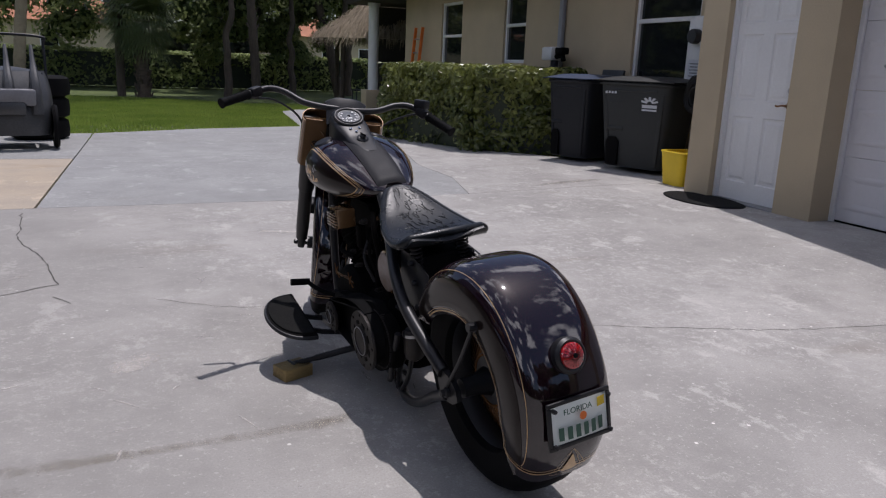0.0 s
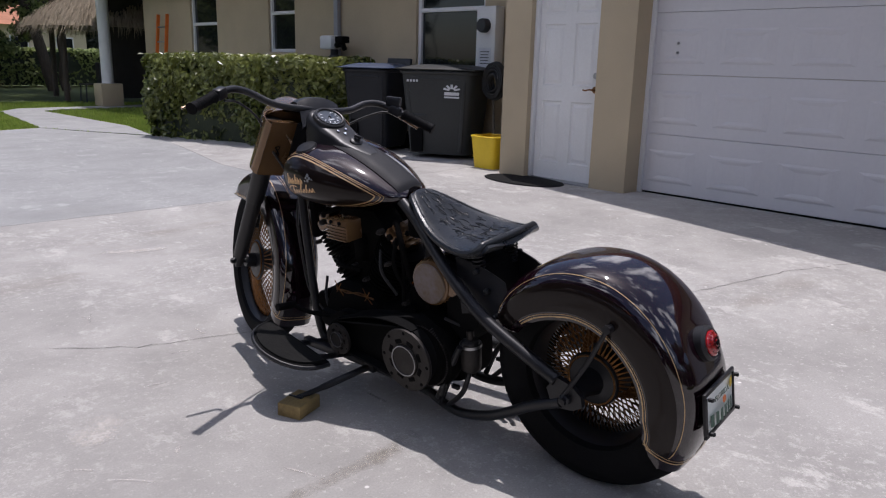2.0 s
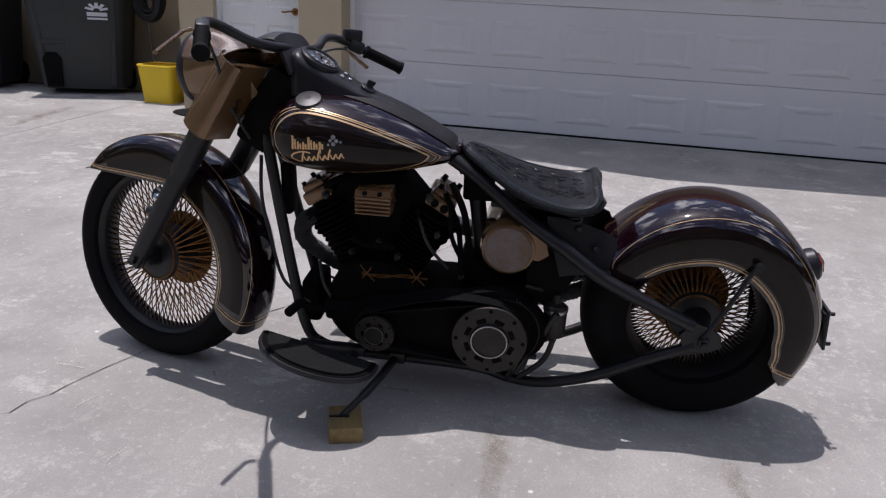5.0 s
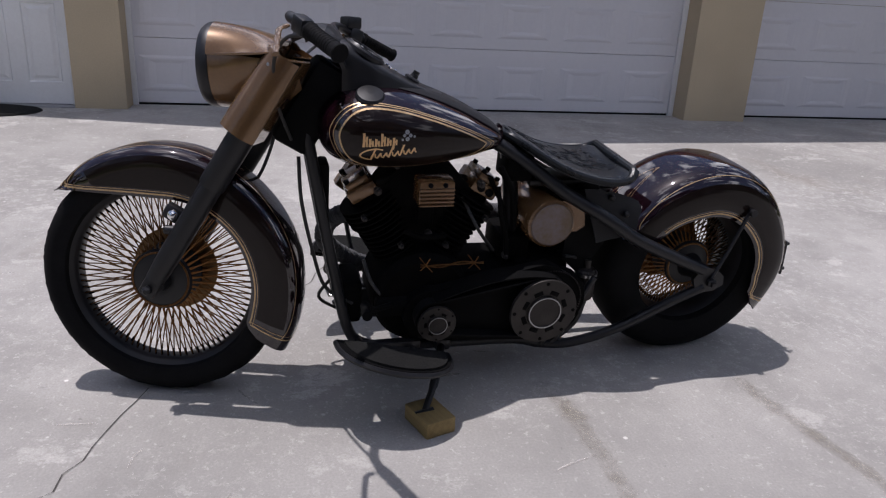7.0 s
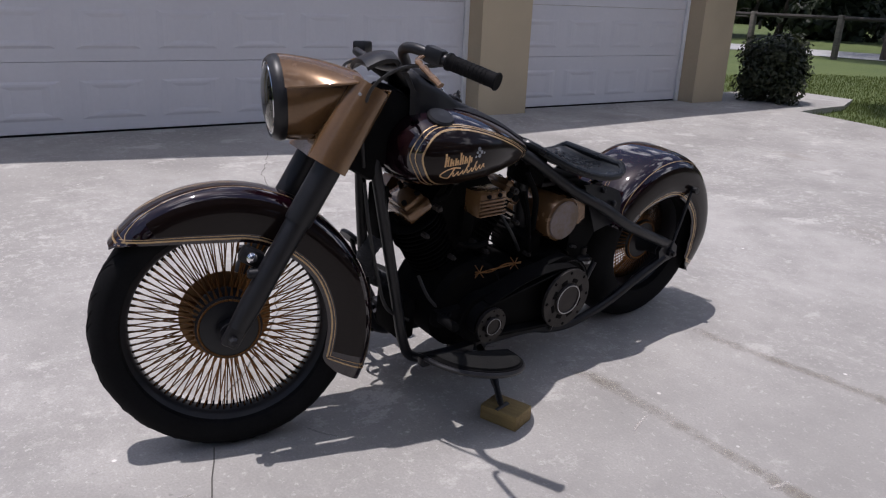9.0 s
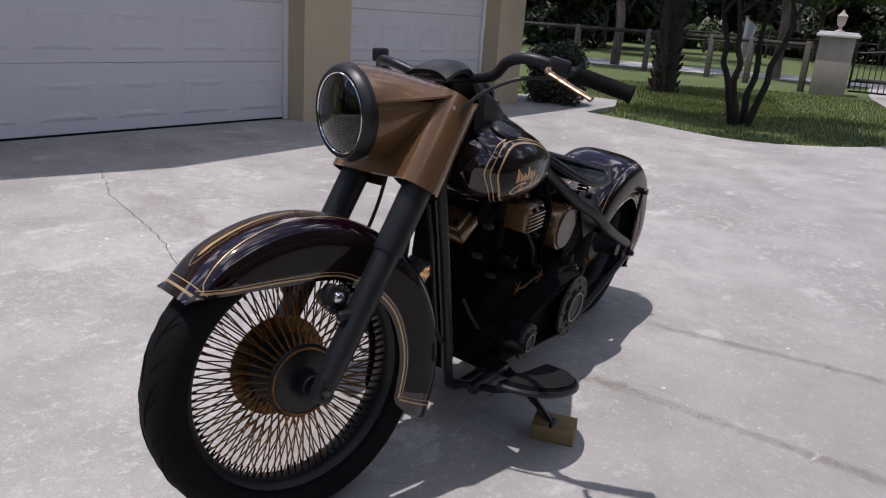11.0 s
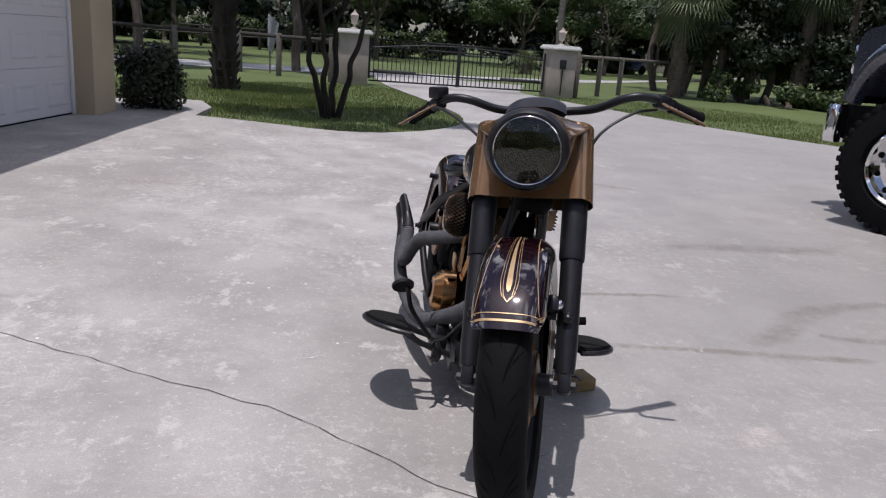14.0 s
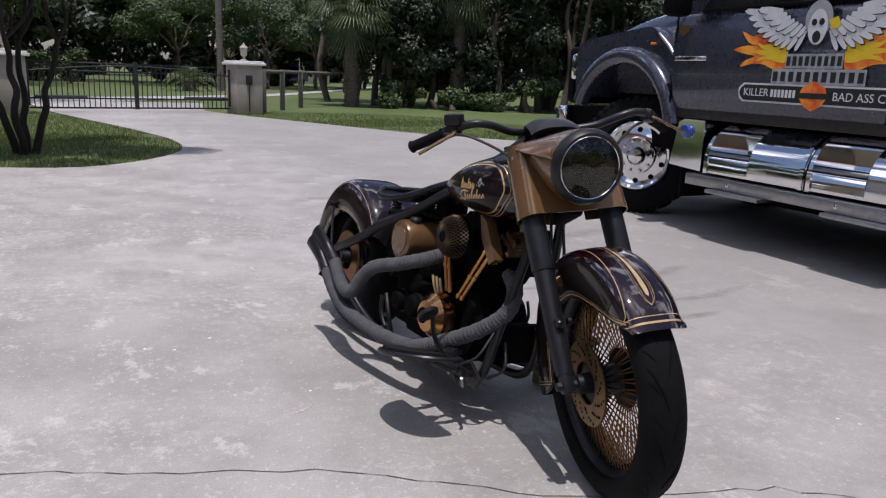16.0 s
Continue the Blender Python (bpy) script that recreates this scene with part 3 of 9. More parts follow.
def crack(points, width, seed):
    """A wandering hairline crack in the concrete."""
    r = random.Random(seed)
    pts = []
    for a, b in zip(points, points[1:]):
        n = max(3, int((Vector(b) - Vector(a)).length / 0.07))
        pts += [(a[0] + (b[0] - a[0]) * k / n + r.uniform(-0.012, 0.012), a[1] + (b[1] - a[1]) * k / n + r.uniform(-0.012, 0.012)) for k in range(n)]
    s = Shape()
    for i in range(len(pts) - 1):
        d = Vector((pts[i + 1][0] - pts[i][0], pts[i + 1][1] - pts[i][1])).normalized()
        o = Vector((-d.y, d.x)) * width * (0.35 + 0.65 * abs(math.sin(i * 1.7 + seed)))
        z0, z1 = rise(*pts[i]) + 0.0022, rise(*pts[i + 1]) + 0.0022
        s.add([(pts[i][0] + o.x, pts[i][1] + o.y, z0), (pts[i][0] - o.x, pts[i][1] - o.y, z0), (pts[i + 1][0] - o.x, pts[i + 1][1] - o.y, z1), (pts[i + 1][0] + o.x, pts[i + 1][1] + o.y, z1)], [(0, 1, 2, 3)])
    return part("crack", s, M_CRACK, drive, "thin dark wandering crack", smooth=0)


crack([(3.3, 2.2), (2.73, 2.45), (1.88, 2.65), (1.07, 2.98), (0.55, 3.17), (0.05, 3.52), (-0.17, 3.63)], 0.0023, 1)
crack([(-0.17, 3.63), (-0.45, 3.71), (-0.63, 3.76), (-0.80, 3.88), (-0.97, 4.03)], 0.0019, 7)
crack([(-1.3, 4.0), (-1.42, 4.2)], 0.003, 9)
crack([(-1.78, 6.4), (-1.7, 5.5), (-1.50, 4.9), (-1.39, 4.36), (-1.63, 4.22), (-1.98, 4.15)], 0.004, 2)


def stain(points, widths, mat, lift, label):
    """A soft-rimmed stain along a line, as wide as given at each point."""
    mid = spline([(x, y, w) for (x, y), w in zip(points, widths)], 8)
    vs, fs, fade, cols = [], [], [], 7
    for i, p in enumerate(mid):
        d = (mid[min(i + 1, len(mid) - 1)] - mid[max(i - 1, 0)]).to_2d().normalized()
        end = min(1, 5 * i / len(mid), 5 * (len(mid) - 1 - i) / len(mid))
        for k in range(cols):
            q = 2 * k / (cols - 1) - 1
            x, y = p.x - d.y * q * p.z, p.y + d.x * q * p.z
            vs.append((x, y, rise(x, y) + lift))
            fade.append(end * (1 - q * q))
    for i in range(len(mid) - 1):
        fs += [(i * cols + k, i * cols + k + 1, (i + 1) * cols + k + 1, (i + 1) * cols + k) for k in range(cols - 1)]
    ob = part("stain", Shape().add(vs, fs), mat, drive, label, smooth=0)
    at = ob.data.attributes.new("fade", "FLOAT", "POINT")
    at.data.foreach_set("value", fade)
    return ob


stain([(-2.2, 2.36), (-1.6, 2.36), (-0.95, 2.37), (-0.45, 2.39), (0.0, 2.48)], [0.07, 0.07, 0.05, 0.07, 0.06], M_MUD, 0.0012, "long brown rust streak")
stain([(-0.12, 1.77), (-0.37, 1.76), (-0.68, 1.70), (-1.05, 1.64), (-1.5, 1.62)], [0.04, 0.06, 0.05, 0.06, 0.04], M_MUD, 0.0013, "long brown rust streak")
stain([(-1.2, 0.62), (-1.7, 0.50), (-2.3, 0.42), (-3.0, 0.28)], [0.10, 0.16, 0.20, 0.22], M_DAMP, 0.0014, "damp dark streak near the truck")
stain([(-1.0, 2.42), (-1.5, 2.12), (-1.78, 1.80), (-2.2, 1.56), (-2.9, 1.40)], [0.06, 0.14, 0.18, 0.10, 0.08], M_DAMP, 0.0016, "damp dark streak near the truck")
stain([(-1.62, 2.06), (-2.0, 2.10), (-2.6, 1.95)], [0.05, 0.08, 0.05], M_DAMP, 0.0018, "damp dark streak near the truck")
stain([(-2.0, -1.4), (-1.2, -1.7), (-0.3, -1.5)], [0.12, 0.25, 0.15], M_DAMP, 0.0012, "faint dark stain on the drive")
stain([(-1.14, 3.02), (-1.02, 3.12), (-0.90, 3.24)], [0.06, 0.13, 0.07], M_SPALL, 0.0020, "pale spalled patch")
stain([(-0.25, 5.50), (-0.02, 5.37), (0.25, 5.30)], [0.05, 0.10, 0.06], M_SPALL, 0.0020, "pale spalled patch")
chips = random.Random(11)
for _ in range(26):
    x, y, a = chips.uniform(-1.7, 0.9), chips.uniform(2.3, 4.6), chips.uniform(0, 3.14)
    r = chips.uniform(0.03, 0.10)
    stain([(x - r * math.cos(a), y - r * math.sin(a)), (x, y + 0.01), (x + r * math.cos(a), y + r * math.sin(a))], [0.004, chips.uniform(0.006, 0.016), 0.003], M_SPALL, 0.0021, "pale scuff mark")
stain([(2.6, 6.75), (3.3, 6.9), (4.0, 7.0)], [0.05, 0.12, 0.08], M_MUD, 0.0014, "brown stain by the bins")

# the house
FACE, LEAF, BACK = 4.20, 4.45, 5.35
wall = Shape()


def block(s, x0, x1, y0, y1, z0, z1):
    s.box(((x0 + x1) / 2, (y0 + y1) / 2, (z0 + z1) / 2), (x1 - x0, y1 - y0, z1 - z0))


outline = [(-4.12, 0), (-3.55, 0), (-3.55, 2.2), (-0.93, 2.2), (-0.93, 0), (-0.32, 0), (-0.32, 2.2), (4.555, 2.2), (4.555, 0), (4.95, 0), (4.95, 2.16), (5.77, 2.16), (5.77, 0), (6.11, 0), (6.11, 2.75), (-4.12, 2.75)]
wall.prism(outline, FACE, FACE + 0.32)
single("wall_garage", wall, M_STUCCO, "beige stucco garage front with broad piers", "wall", "structure")
for y0, y1, x1 in ((-4.12, -3.9, 12.5), (5.82, 6.11, BACK + 0.3)):
    end = Shape()
    block(end, FACE + 0.32, x1, y0, y1, 0, 2.75)
    single("wall_end", end, M_STUCCO, "beige stucco end wall of the garage", "wall", "structure")
WINDOWS = ((7.50, 8.80, 1.0, 2.5), (11.84, 12.67, 1.3, 2.5), (14.55, 15.66, 0.9, 2.5))
side = Shape()
edges = sorted({6.11, 17.96, *(w[0] for w in WINDOWS), *(w[1] for w in WINDOWS)})
for a, b in zip(edges, edges[1:]):
    hole = next((w for w in WINDOWS if w[0] <= a and b <= w[1]), None)
    if hole:
        block(side, BACK, BACK + 0.25, a, b, 0, hole[2])
        block(side, BACK, BACK + 0.25, a, b, hole[3], 2.75)
    else:
        block(side, BACK, BACK + 0.25, a, b, 0, 2.75)
block(side, BACK + 0.25, 12.5, 17.76, 17.96, 0, 2.75)
block(side, 12.3, 12.5, -3.9, 17.76, 0, 2.75)
single("wall_side", side, M_STUCCO, "beige stucco house wall with three windows", "wall", "structure")
# The roof is out of view; its front edge is bent to shape the shadow.
roof = Shape()
roof.prism([(3.92, -4.6), (3.80, -2.0), (3.50, 2.3), (4.30, 6.22), (13.2, 6.22), (13.2, -4.6)], 2.72, 2.92, 2)
roof.prism([(4.4, 2.92), (8.5, 4.55), (13.0, 2.92)], -4.4, 6.0, 1)
single("roof_garage", roof, M_TILE, "orange tiled garage roof, its deep eaves bent to shape the shadow", "roof", "structure")
roof = Shape()
roof.prism([(4.72, 2.75), (4.72, 2.90), (8.9, 4.4), (13.2, 2.90), (13.2, 2.75)], 6.24, 17.38, 1)
single("roof_house", roof, M_TILE, "orange tiled roof over the house wing", "roof", "structure")
inner = Shape()
block(inner, LEAF + 0.08, 12.2, -3.8, 5.8, -0.02, 0.0)
single("floor_garage", inner, M_SLAB, "plain concrete garage floor", "floor", "structure")


def garage_door(y0, y1, count, name, label):
    """A sectional door: four leaves with pressed rectangular panels."""
    d = thing(name, label, "garage door", (LEAF, (y0 + y1) / 2, 0.055), kind="structure")
    w, h = y1 - y0, 0.535
    for k in range(4):
        s = Shape()
        z0 = 0.02 + k * h
        s.box((0.03, 0, z0 + h / 2), (0.045, w, h - 0.003), bevel=0.003)
        for j in range(count):
            c = -w / 2 + (j + 0.5) * w / count
            pw, ph = w / count - 0.13, 0.295

            def ring(k2, x):
                return [(x, c + a * (pw / 2 - k2 * 2.2), z0 + 0.245 + b * (ph / 2 - k2)) for a, b in ((-1, -1), (1, -1), (1, 1), (-1, 1))]

            vs = ring(0, 0.0073) + ring(0.020, -0.0010) + ring(0.036, -0.0010) + ring(0.062, 0.0065)
            fs = []
            for r in range(3):
                fs += [(r * 4 + i, r * 4 + (i + 1) % 4, r * 4 + 4 + (i + 1) % 4, r * 4 + 4 + i) for i in range(4)]
            fs.append((12, 13, 14, 15))
            s.add(vs, fs)
        part("panel", s, M_WHITE, d, smooth=0)
    seal = Shape().box((0.03, 0, 0.008), (0.05, w, 0.024))
    part("seal", seal, M_RUBBER, d, "black rubber bottom seal")
    for sgn in (-1, 1):
        jamb = Shape().box((-0.012, sgn * (w / 2 - 0.02), 1.08), (0.03, 0.05, 2.16), bevel=0.004)
        part("jamb", jamb, M_TRIM, d)
    if name == "door_1":
        stud = Shape()
        for dy, dz in ((-0.06, 1.28), (-0.06, 1.36)):
            stud.lathe([(0.012, 0), (0.012, 0.012), (0.006, 0.02)], 10, Matrix.Translation((0.0, w / 2 - 0.22 + dy, dz)) @ turn("Y", -90))
        part("lock", stud, M_STEEL, d)
    return d


garage_door(-0.315, 4.56, 8, "door_1", "wide white sectional garage door, shut, with pressed panels")
garage_door(-3.545, -0.935, 4, "door_2", "single white sectional garage door, shut, with pressed panels")

# the side door
dz = 0.075
entry = thing("door_3", "white six-panel steel door, shut, slightly scuffed", "door", (4.31, 5.36, dz), kind="structure")
s = Shape().box((0.034, 0, 1.01), (0.040, 0.755, 2.02), bevel=0.003)
for y0, y1, z0, z1 in ((-0.3775, -0.310, 0, 2.02), (-0.060, 0.060, 0, 2.02), (0.310, 0.3775, 0, 2.02), *((a, b, z0, z1) for a, b in ((-0.31, -0.06), (0.06, 0.31)) for z0, z1 in ((0, 0.17), (0.78, 0.93), (1.52, 1.62), (1.88, 2.02)))):
    s.box((0.006, (y0 + y1) / 2, (z0 + z1) / 2), (0.017, y1 - y0, z1 - z0))
for cy in (-0.185, 0.185):
    for z0, z1 in ((0.17, 0.78), (0.93, 1.52), (1.62, 1.88)):
        def ring(k2, x):
            return [(x, cy + a * (0.125 - k2), (z0 + z1) / 2 + b * ((z1 - z0) / 2 - k2)) for a, b in ((-1, -1), (1, -1), (1, 1), (-1, 1))]
        vs = ring(0, -0.0026) + ring(0.009, 0.009) + ring(0.028, 0.009) + ring(0.052, 0.000)
        fs = []
        for r in range(3):
            fs += [(r * 4 + i, r * 4 + (i + 1) % 4, r * 4 + 4 + (i + 1) % 4, r * 4 + 4 + i) for i in range(4)]
        fs.append((12, 13, 14, 15))
        s.add(vs, fs)
part("leaf", s, M_DOOR, entry, smooth=0)
s = Shape()
for sgn in (-1, 1):
    s.box((0.0, sgn * 0.394, 1.03), (0.10, 0.030, 2.06), bevel=0.003)
s.box((0.0, 0, 2.05), (0.10, 0.755, 0.035), bevel=0.003)
part("door_frame", s, M_TRIM, entry)
s = Shape().box((-0.03, 0, -0.018), (0.16, 0.81, 0.03), bevel=0.004)
part("sill", s, M_STEEL, entry, "dull metal threshold")
s = Shape().lathe([(0.032, 0), (0.032, 0.008), (0.014, 0.014), (0.012, 0.05)], 18, Matrix.Translation((-0.003, -0.335, 0.905)) @ turn("Y", -90))
s.tube(spline([(-0.05, -0.335, 0.905), (-0.055, -0.30, 0.907), (-0.052, -0.25, 0.898), (-0.05, -0.225, 0.903)], 5), [0.010, 0.010, 0.009, 0.008], 8)
part("door_handle", s, M_BRONZE, entry, "dull bronze lever handle")
s = Shape().lathe([(0.030, 0), (0.030, 0.012), (0.022, 0.02), (0.005, 0.021)], 18, Matrix.Translation((-0.003, -0.335, 1.035)) @ turn("Y", -90))
part("deadbolt", s, M_STEEL, entry)
s = Shape()
s.lathe([(0.0, 0), (0.37, 0), (0.38, 0.006), (0.37, 0.014), (0.33, 0.016), (0.0, 0.016)], 40, Matrix.Translation((4.02, 5.62, 0.057)) @ Matrix.Diagonal((0.72, 1.25, 1, 1)))
single("door_mat", s, M_MAT, "half-round black rubber mat before the door", "mat")


def window(y0, y1, z0, z1, name, rail):
    w = thing(name, "white-framed sash window with dark reflecting panes", "window", (BACK + 0.07, (y0 + y1) / 2, z0), kind="structure")
    W, H = y1 - y0, z1 - z0
    fr = Shape()
    for sgn in (-1, 1):
        fr.box((0, sgn * (W / 2 - 0.03), H / 2), (0.06, 0.06, H), bevel=0.004)
    for z in (0.03, H - 0.03, rail):
        fr.box((-0.004, 0, z), (0.06, W - 0.125, 0.055), bevel=0.004)
    part("window_frame", fr, M_TRIM, w)
    for a, b in ((0.06, rail - 0.03), (rail + 0.03, H - 0.06)):
        part("pane", Shape().box((0.012, 0, (a + b) / 2), (0.006, W - 0.12, b - a)), M_GLASS, w)
    part("window_sill", Shape().box((-0.075, 0, -0.025), (0.12, W + 0.12, 0.05), bevel=0.006), M_STUCCO, w)


for n, (w, rail) in enumerate(zip(WINDOWS, (0.88, 0.65, 0.92))):
    window(*w, f"window_{n + 1}", rail)


# ---- the motorcycle ----
BIKE = Matrix.Translation((0.027, 1.92, 0)) @ turn("Z", 5.4) @ turn("Y", -6.0)
bike = thing("motorcycle", "custom maroon cruiser motorcycle with gold pinstripes, on its side stand", "motorcycle", m=BIKE)
RAKE, PIVOT = 31.0, Vector((0, 1.45, 0.58))
STEM = Vector((0, -math.sin(radians(RAKE)), math.cos(radians(RAKE))))
STEER = Matrix.Translation((0.024, 0.000, 0.002)) @ Matrix.Translation(PIVOT) @ Matrix.Rotation(radians(-20), 4, STEM) @ Matrix.Translation(-PIVOT)
FC, RC = Vector((0, 1.640, 0.343)), Vector((0, -0.028, 0.330))
SX = turn("Y", 90)


def sides(fn):
    """Runs fn for the left (-1) and the right (1) side."""
    for sgn in (-1, 1):
        fn(sgn)


# wheels
def wheel(name, centre, radius, rim, half, spokes, flange, m, label, tread):
    """A laced wheel: rim, tyre, hub and every spoke."""
    lay = m @ Matrix.Translation(centre) @ SX
    s = Shape()
    rw = half * 0.72
    s.lathe([(rim - 0.012, -0.020), (rim - 0.004, -rw * 0.7), (rim + 0.012, -rw), (rim + 0.016, -rw), (rim + 0.010, -rw * 0.7), (rim + 0.002, 0), (rim + 0.010, rw * 0.7), (rim + 0.016, rw), (rim + 0.012, rw), (rim - 0.004, rw * 0.7), (rim - 0.012, 0.020)], 72, lay, closed=True)
    w = part(name, s, M_BLACK, bike, label)
    t, d = Shape(), radius - rim
    prof = []
    for k in range(13):
        a = math.pi * k / 12
        c = math.cos(a)
        prof.append((rim + 0.010 + (d - 0.010) * math.sin(a) ** 0.62, -half * (abs(c) ** 0.75) * (1 if c > 0 else -1) * (1 if 0 < k < 12 else 0.82)))
    t.lathe(prof + [(rim + 0.004, half * 0.6), (rim + 0.004, -half * 0.6)], 160, lay, closed=True)
    tyre = part("tyre", t, M_RUBBER, w, "black road tyre with swept tread grooves")
    if tread:
        g = Shape()
        for k in range(tread):
            for sgn in (-1, 1):
                a0 = 2 * math.pi * (k + (0.5 if sgn > 0 else 0)) / tread
                pts = []
                for q in range(7):
                    u = q / 6
                    ang, x = a0 + 0.42 * u, sgn * half * (0.05 + 0.74 * u ** 1.5)
                    rr = rim + 0.010 + (d - 0.010) * max(0.0, 1 - (abs(x) / half) ** 2.667) ** 0.31
                    pts.append(((rr - 0.0019) * math.cos(ang), (rr - 0.0019) * math.sin(ang), x))
                g.tube(pts, [0.0008, 0.0032, 0.0042, 0.0044, 0.0040, 0.0032, 0.001], 5, flat=1.0, m=lay)
                for j in range(2):
                    pts = []
                    for q in range(5):
                        u = q / 4
                        ang, x = a0 + 2 * math.pi * (j + 0.6) / (2 * tread) + 0.15 * u, sgn * half * (0.28 + 0.52 * u ** 1.2)
                        rr = rim + 0.010 + (d - 0.010) * max(0.0, 1 - (abs(x) / half) ** 2.667) ** 0.31
                        pts.append(((rr - 0.0008) * math.cos(ang), (rr - 0.0008) * math.sin(ang), x))
                    g.tube(pts, [0.0006, 0.0021, 0.0026, 0.0021, 0.0006], 5, flat=1.0, m=lay)
        tagged(part("groove", g, M_MATT, tyre), kind="stuff")
    h = Shape()
    hub = flange * 0.55
    h.lathe([(0.012, -half - 0.035), (0.028, -half - 0.035), (0.030, -half * 0.9), (hub, -0.062), (flange, -0.052), (flange + 0.004, -0.046), (flange, -0.040), (hub, -0.030), (hub, 0.030), (flange, 0.040), (flange + 0.004, 0.046), (flange, 0.052), (hub, 0.062), (0.030, half * 0.9), (0.028, half + 0.035), (0.012, half + 0.035)], 40, lay)
    part("hub", h, M_BLACK, w, "black hub")
    pins = Shape()
    for k in range(spokes // 2):
        a = 2 * math.pi * k / (spokes // 2)
        for x in (-0.049, 0.049):
            pins.lathe([(0.0035, 0), (0.0035, 0.004), (0.001, 0.006)], 6, lay @ Matrix.Translation(((flange - 0.005) * math.cos(a), (flange - 0.005) * math.sin(a), x * 1.06)) @ (turn("X", 180) if x < 0 else Matrix()))
    tagged(part("spoke_head", pins, M_BRONZE, w), kind="stuff")
    n = Shape()
    for k in range(spokes):
        a = 2 * math.pi * (k + 0.5) / spokes
        n.tube([((rim - 0.026) * math.cos(a), (rim - 0.026) * math.sin(a), (0.012 if k % 2 else -0.012)), ((rim - 0.004) * math.cos(a), (rim - 0.004) * math.sin(a), (0.010 if k % 2 else -0.010))], 0.0028, 6, m=lay)
    tagged(part("nipple", n, M_MATT, w), kind="stuff")
    meshes = []
    for sgn in (-1, 1):
        for lean in (-1, 1):
            q = Shape()
            a = lean * 0.07
            q.tube([((flange - 0.004) * math.cos(a), (flange - 0.004) * math.sin(a), sgn * 0.046), ((rim - 0.01) * 1.0, 0, sgn * 0.011)], [0.0019, 0.0019], 5)
            meshes.append(q.mesh("spoke", M_BRONZE))
    for k in range(spokes):
        ob = new("spoke", meshes[(k % 2) * 2 + (k // 2) % 2])
        ob.parent = w
        ob.matrix_basis = lay @ turn("Z", 360 * (k + 0.5) / spokes)
    return w


front_wheel = wheel("front_wheel", FC, 0.345, 0.262, 0.064, 168, 0.084, STEER, "front wheel with dense bronze spokes", 13)
rear_wheel = wheel("rear_wheel", RC, 0.330, 0.192, 0.112, 188, 0.080, Matrix(), "wide rear wheel with dense bronze spokes", 0)
rotor = Shape().lathe([(0.062, 0.066), (0.124, 0.066), (0.124, 0.071), (0.062, 0.071)], 48, STEER @ Matrix.Translation(FC) @ SX, closed=True)
disc = part("brake_disc", rotor, M_DISC, front_wheel, "drilled bronze brake disc")
holes = Shape()
for k in range(60):
    a, r = 2 * math.pi * k * 0.381966, 0.078 + 0.038 * ((k * 7) % 12) / 11
    holes.lathe([(0.0, 0.0713), (0.0042, 0.0713), (0.0042, 0.0722), (0.0, 0.0722)], 8, STEER @ Matrix.Translation(FC) @ SX @ Matrix.Translation((r * math.cos(a), r * math.sin(a), 0)))
tagged(part("drilling", holes, M_MATT, disc), kind="stuff")


part("drive_pulley", Shape().lathe([(0.060, 0.100), (0.122, 0.100), (0.126, 0.104), (0.122, 0.112), (0.060, 0.112)], 56, Matrix.Translation(RC) @ SX, closed=True), M_BRONZE, rear_wheel, "bronze drive pulley")


# mudguards: the cross-section is a rounded crown on straight sides
def guard(centre, outer, half, inner, crown, a0, a1, flare=0.0, m=None):
    def at(u, v, lift=0.0):
        ang = radians(a0 + (a1 - a0) * u)
        R, r_in = outer(u), inner(u)
        rs = R - crown
        w = half(u) + lift
        k = 0.30
        if v < k:
            t = v / k
            x, r = -w + 0.19 * max(0.0, rs - r_in) * (1 - t) ** 1.3, r_in + (rs - r_in) * t
        elif v > 1 - k:
            t = (1 - v) / k
            x, r = w - 0.19 * max(0.0, rs - r_in) * (1 - t) ** 1.3, r_in + (rs - r_in) * t
        else:
            f = math.pi * (v - k) / (1 - 2 * k)
            c, sn = math.cos(f), math.sin(f)
            x = -w * (abs(c) ** 0.56) * (1 if c > 0 else -1)
            r = rs + (crown + lift) * sn ** 0.64
        r = max(r, r_in)
        p = Vector((x, centre[1] + r * math.cos(ang), centre[2] + r * math.sin(ang)))
        return tuple(m @ p) if m else tuple(p)
    def rim_v(u, d):
        """How far up the side lies a line at a distance d from the lower edge."""
        lo, hi = 0.0, 0.5
        for _ in range(24):
            mid = (lo + hi) / 2
            p = Vector(at(u, mid))
            p = m.inverted() @ p if m else p
            if math.hypot(p.y - centre[1], p.z - centre[2]) - inner(u) < d:
                lo = mid
            else:
                hi = mid
        return lo

    at.rim_v = rim_v
    return at


def ease(u, pts):
    """A smooth value at u through (u, value) pairs."""
    for (a, x), (b, y) in zip(pts, pts[1:]):
        if u <= b:
            t = max(0, min(1, (u - a) / (b - a)))
            t = t * t * (3 - 2 * t)
            return x + (y - x) * t
    return pts[-1][1]


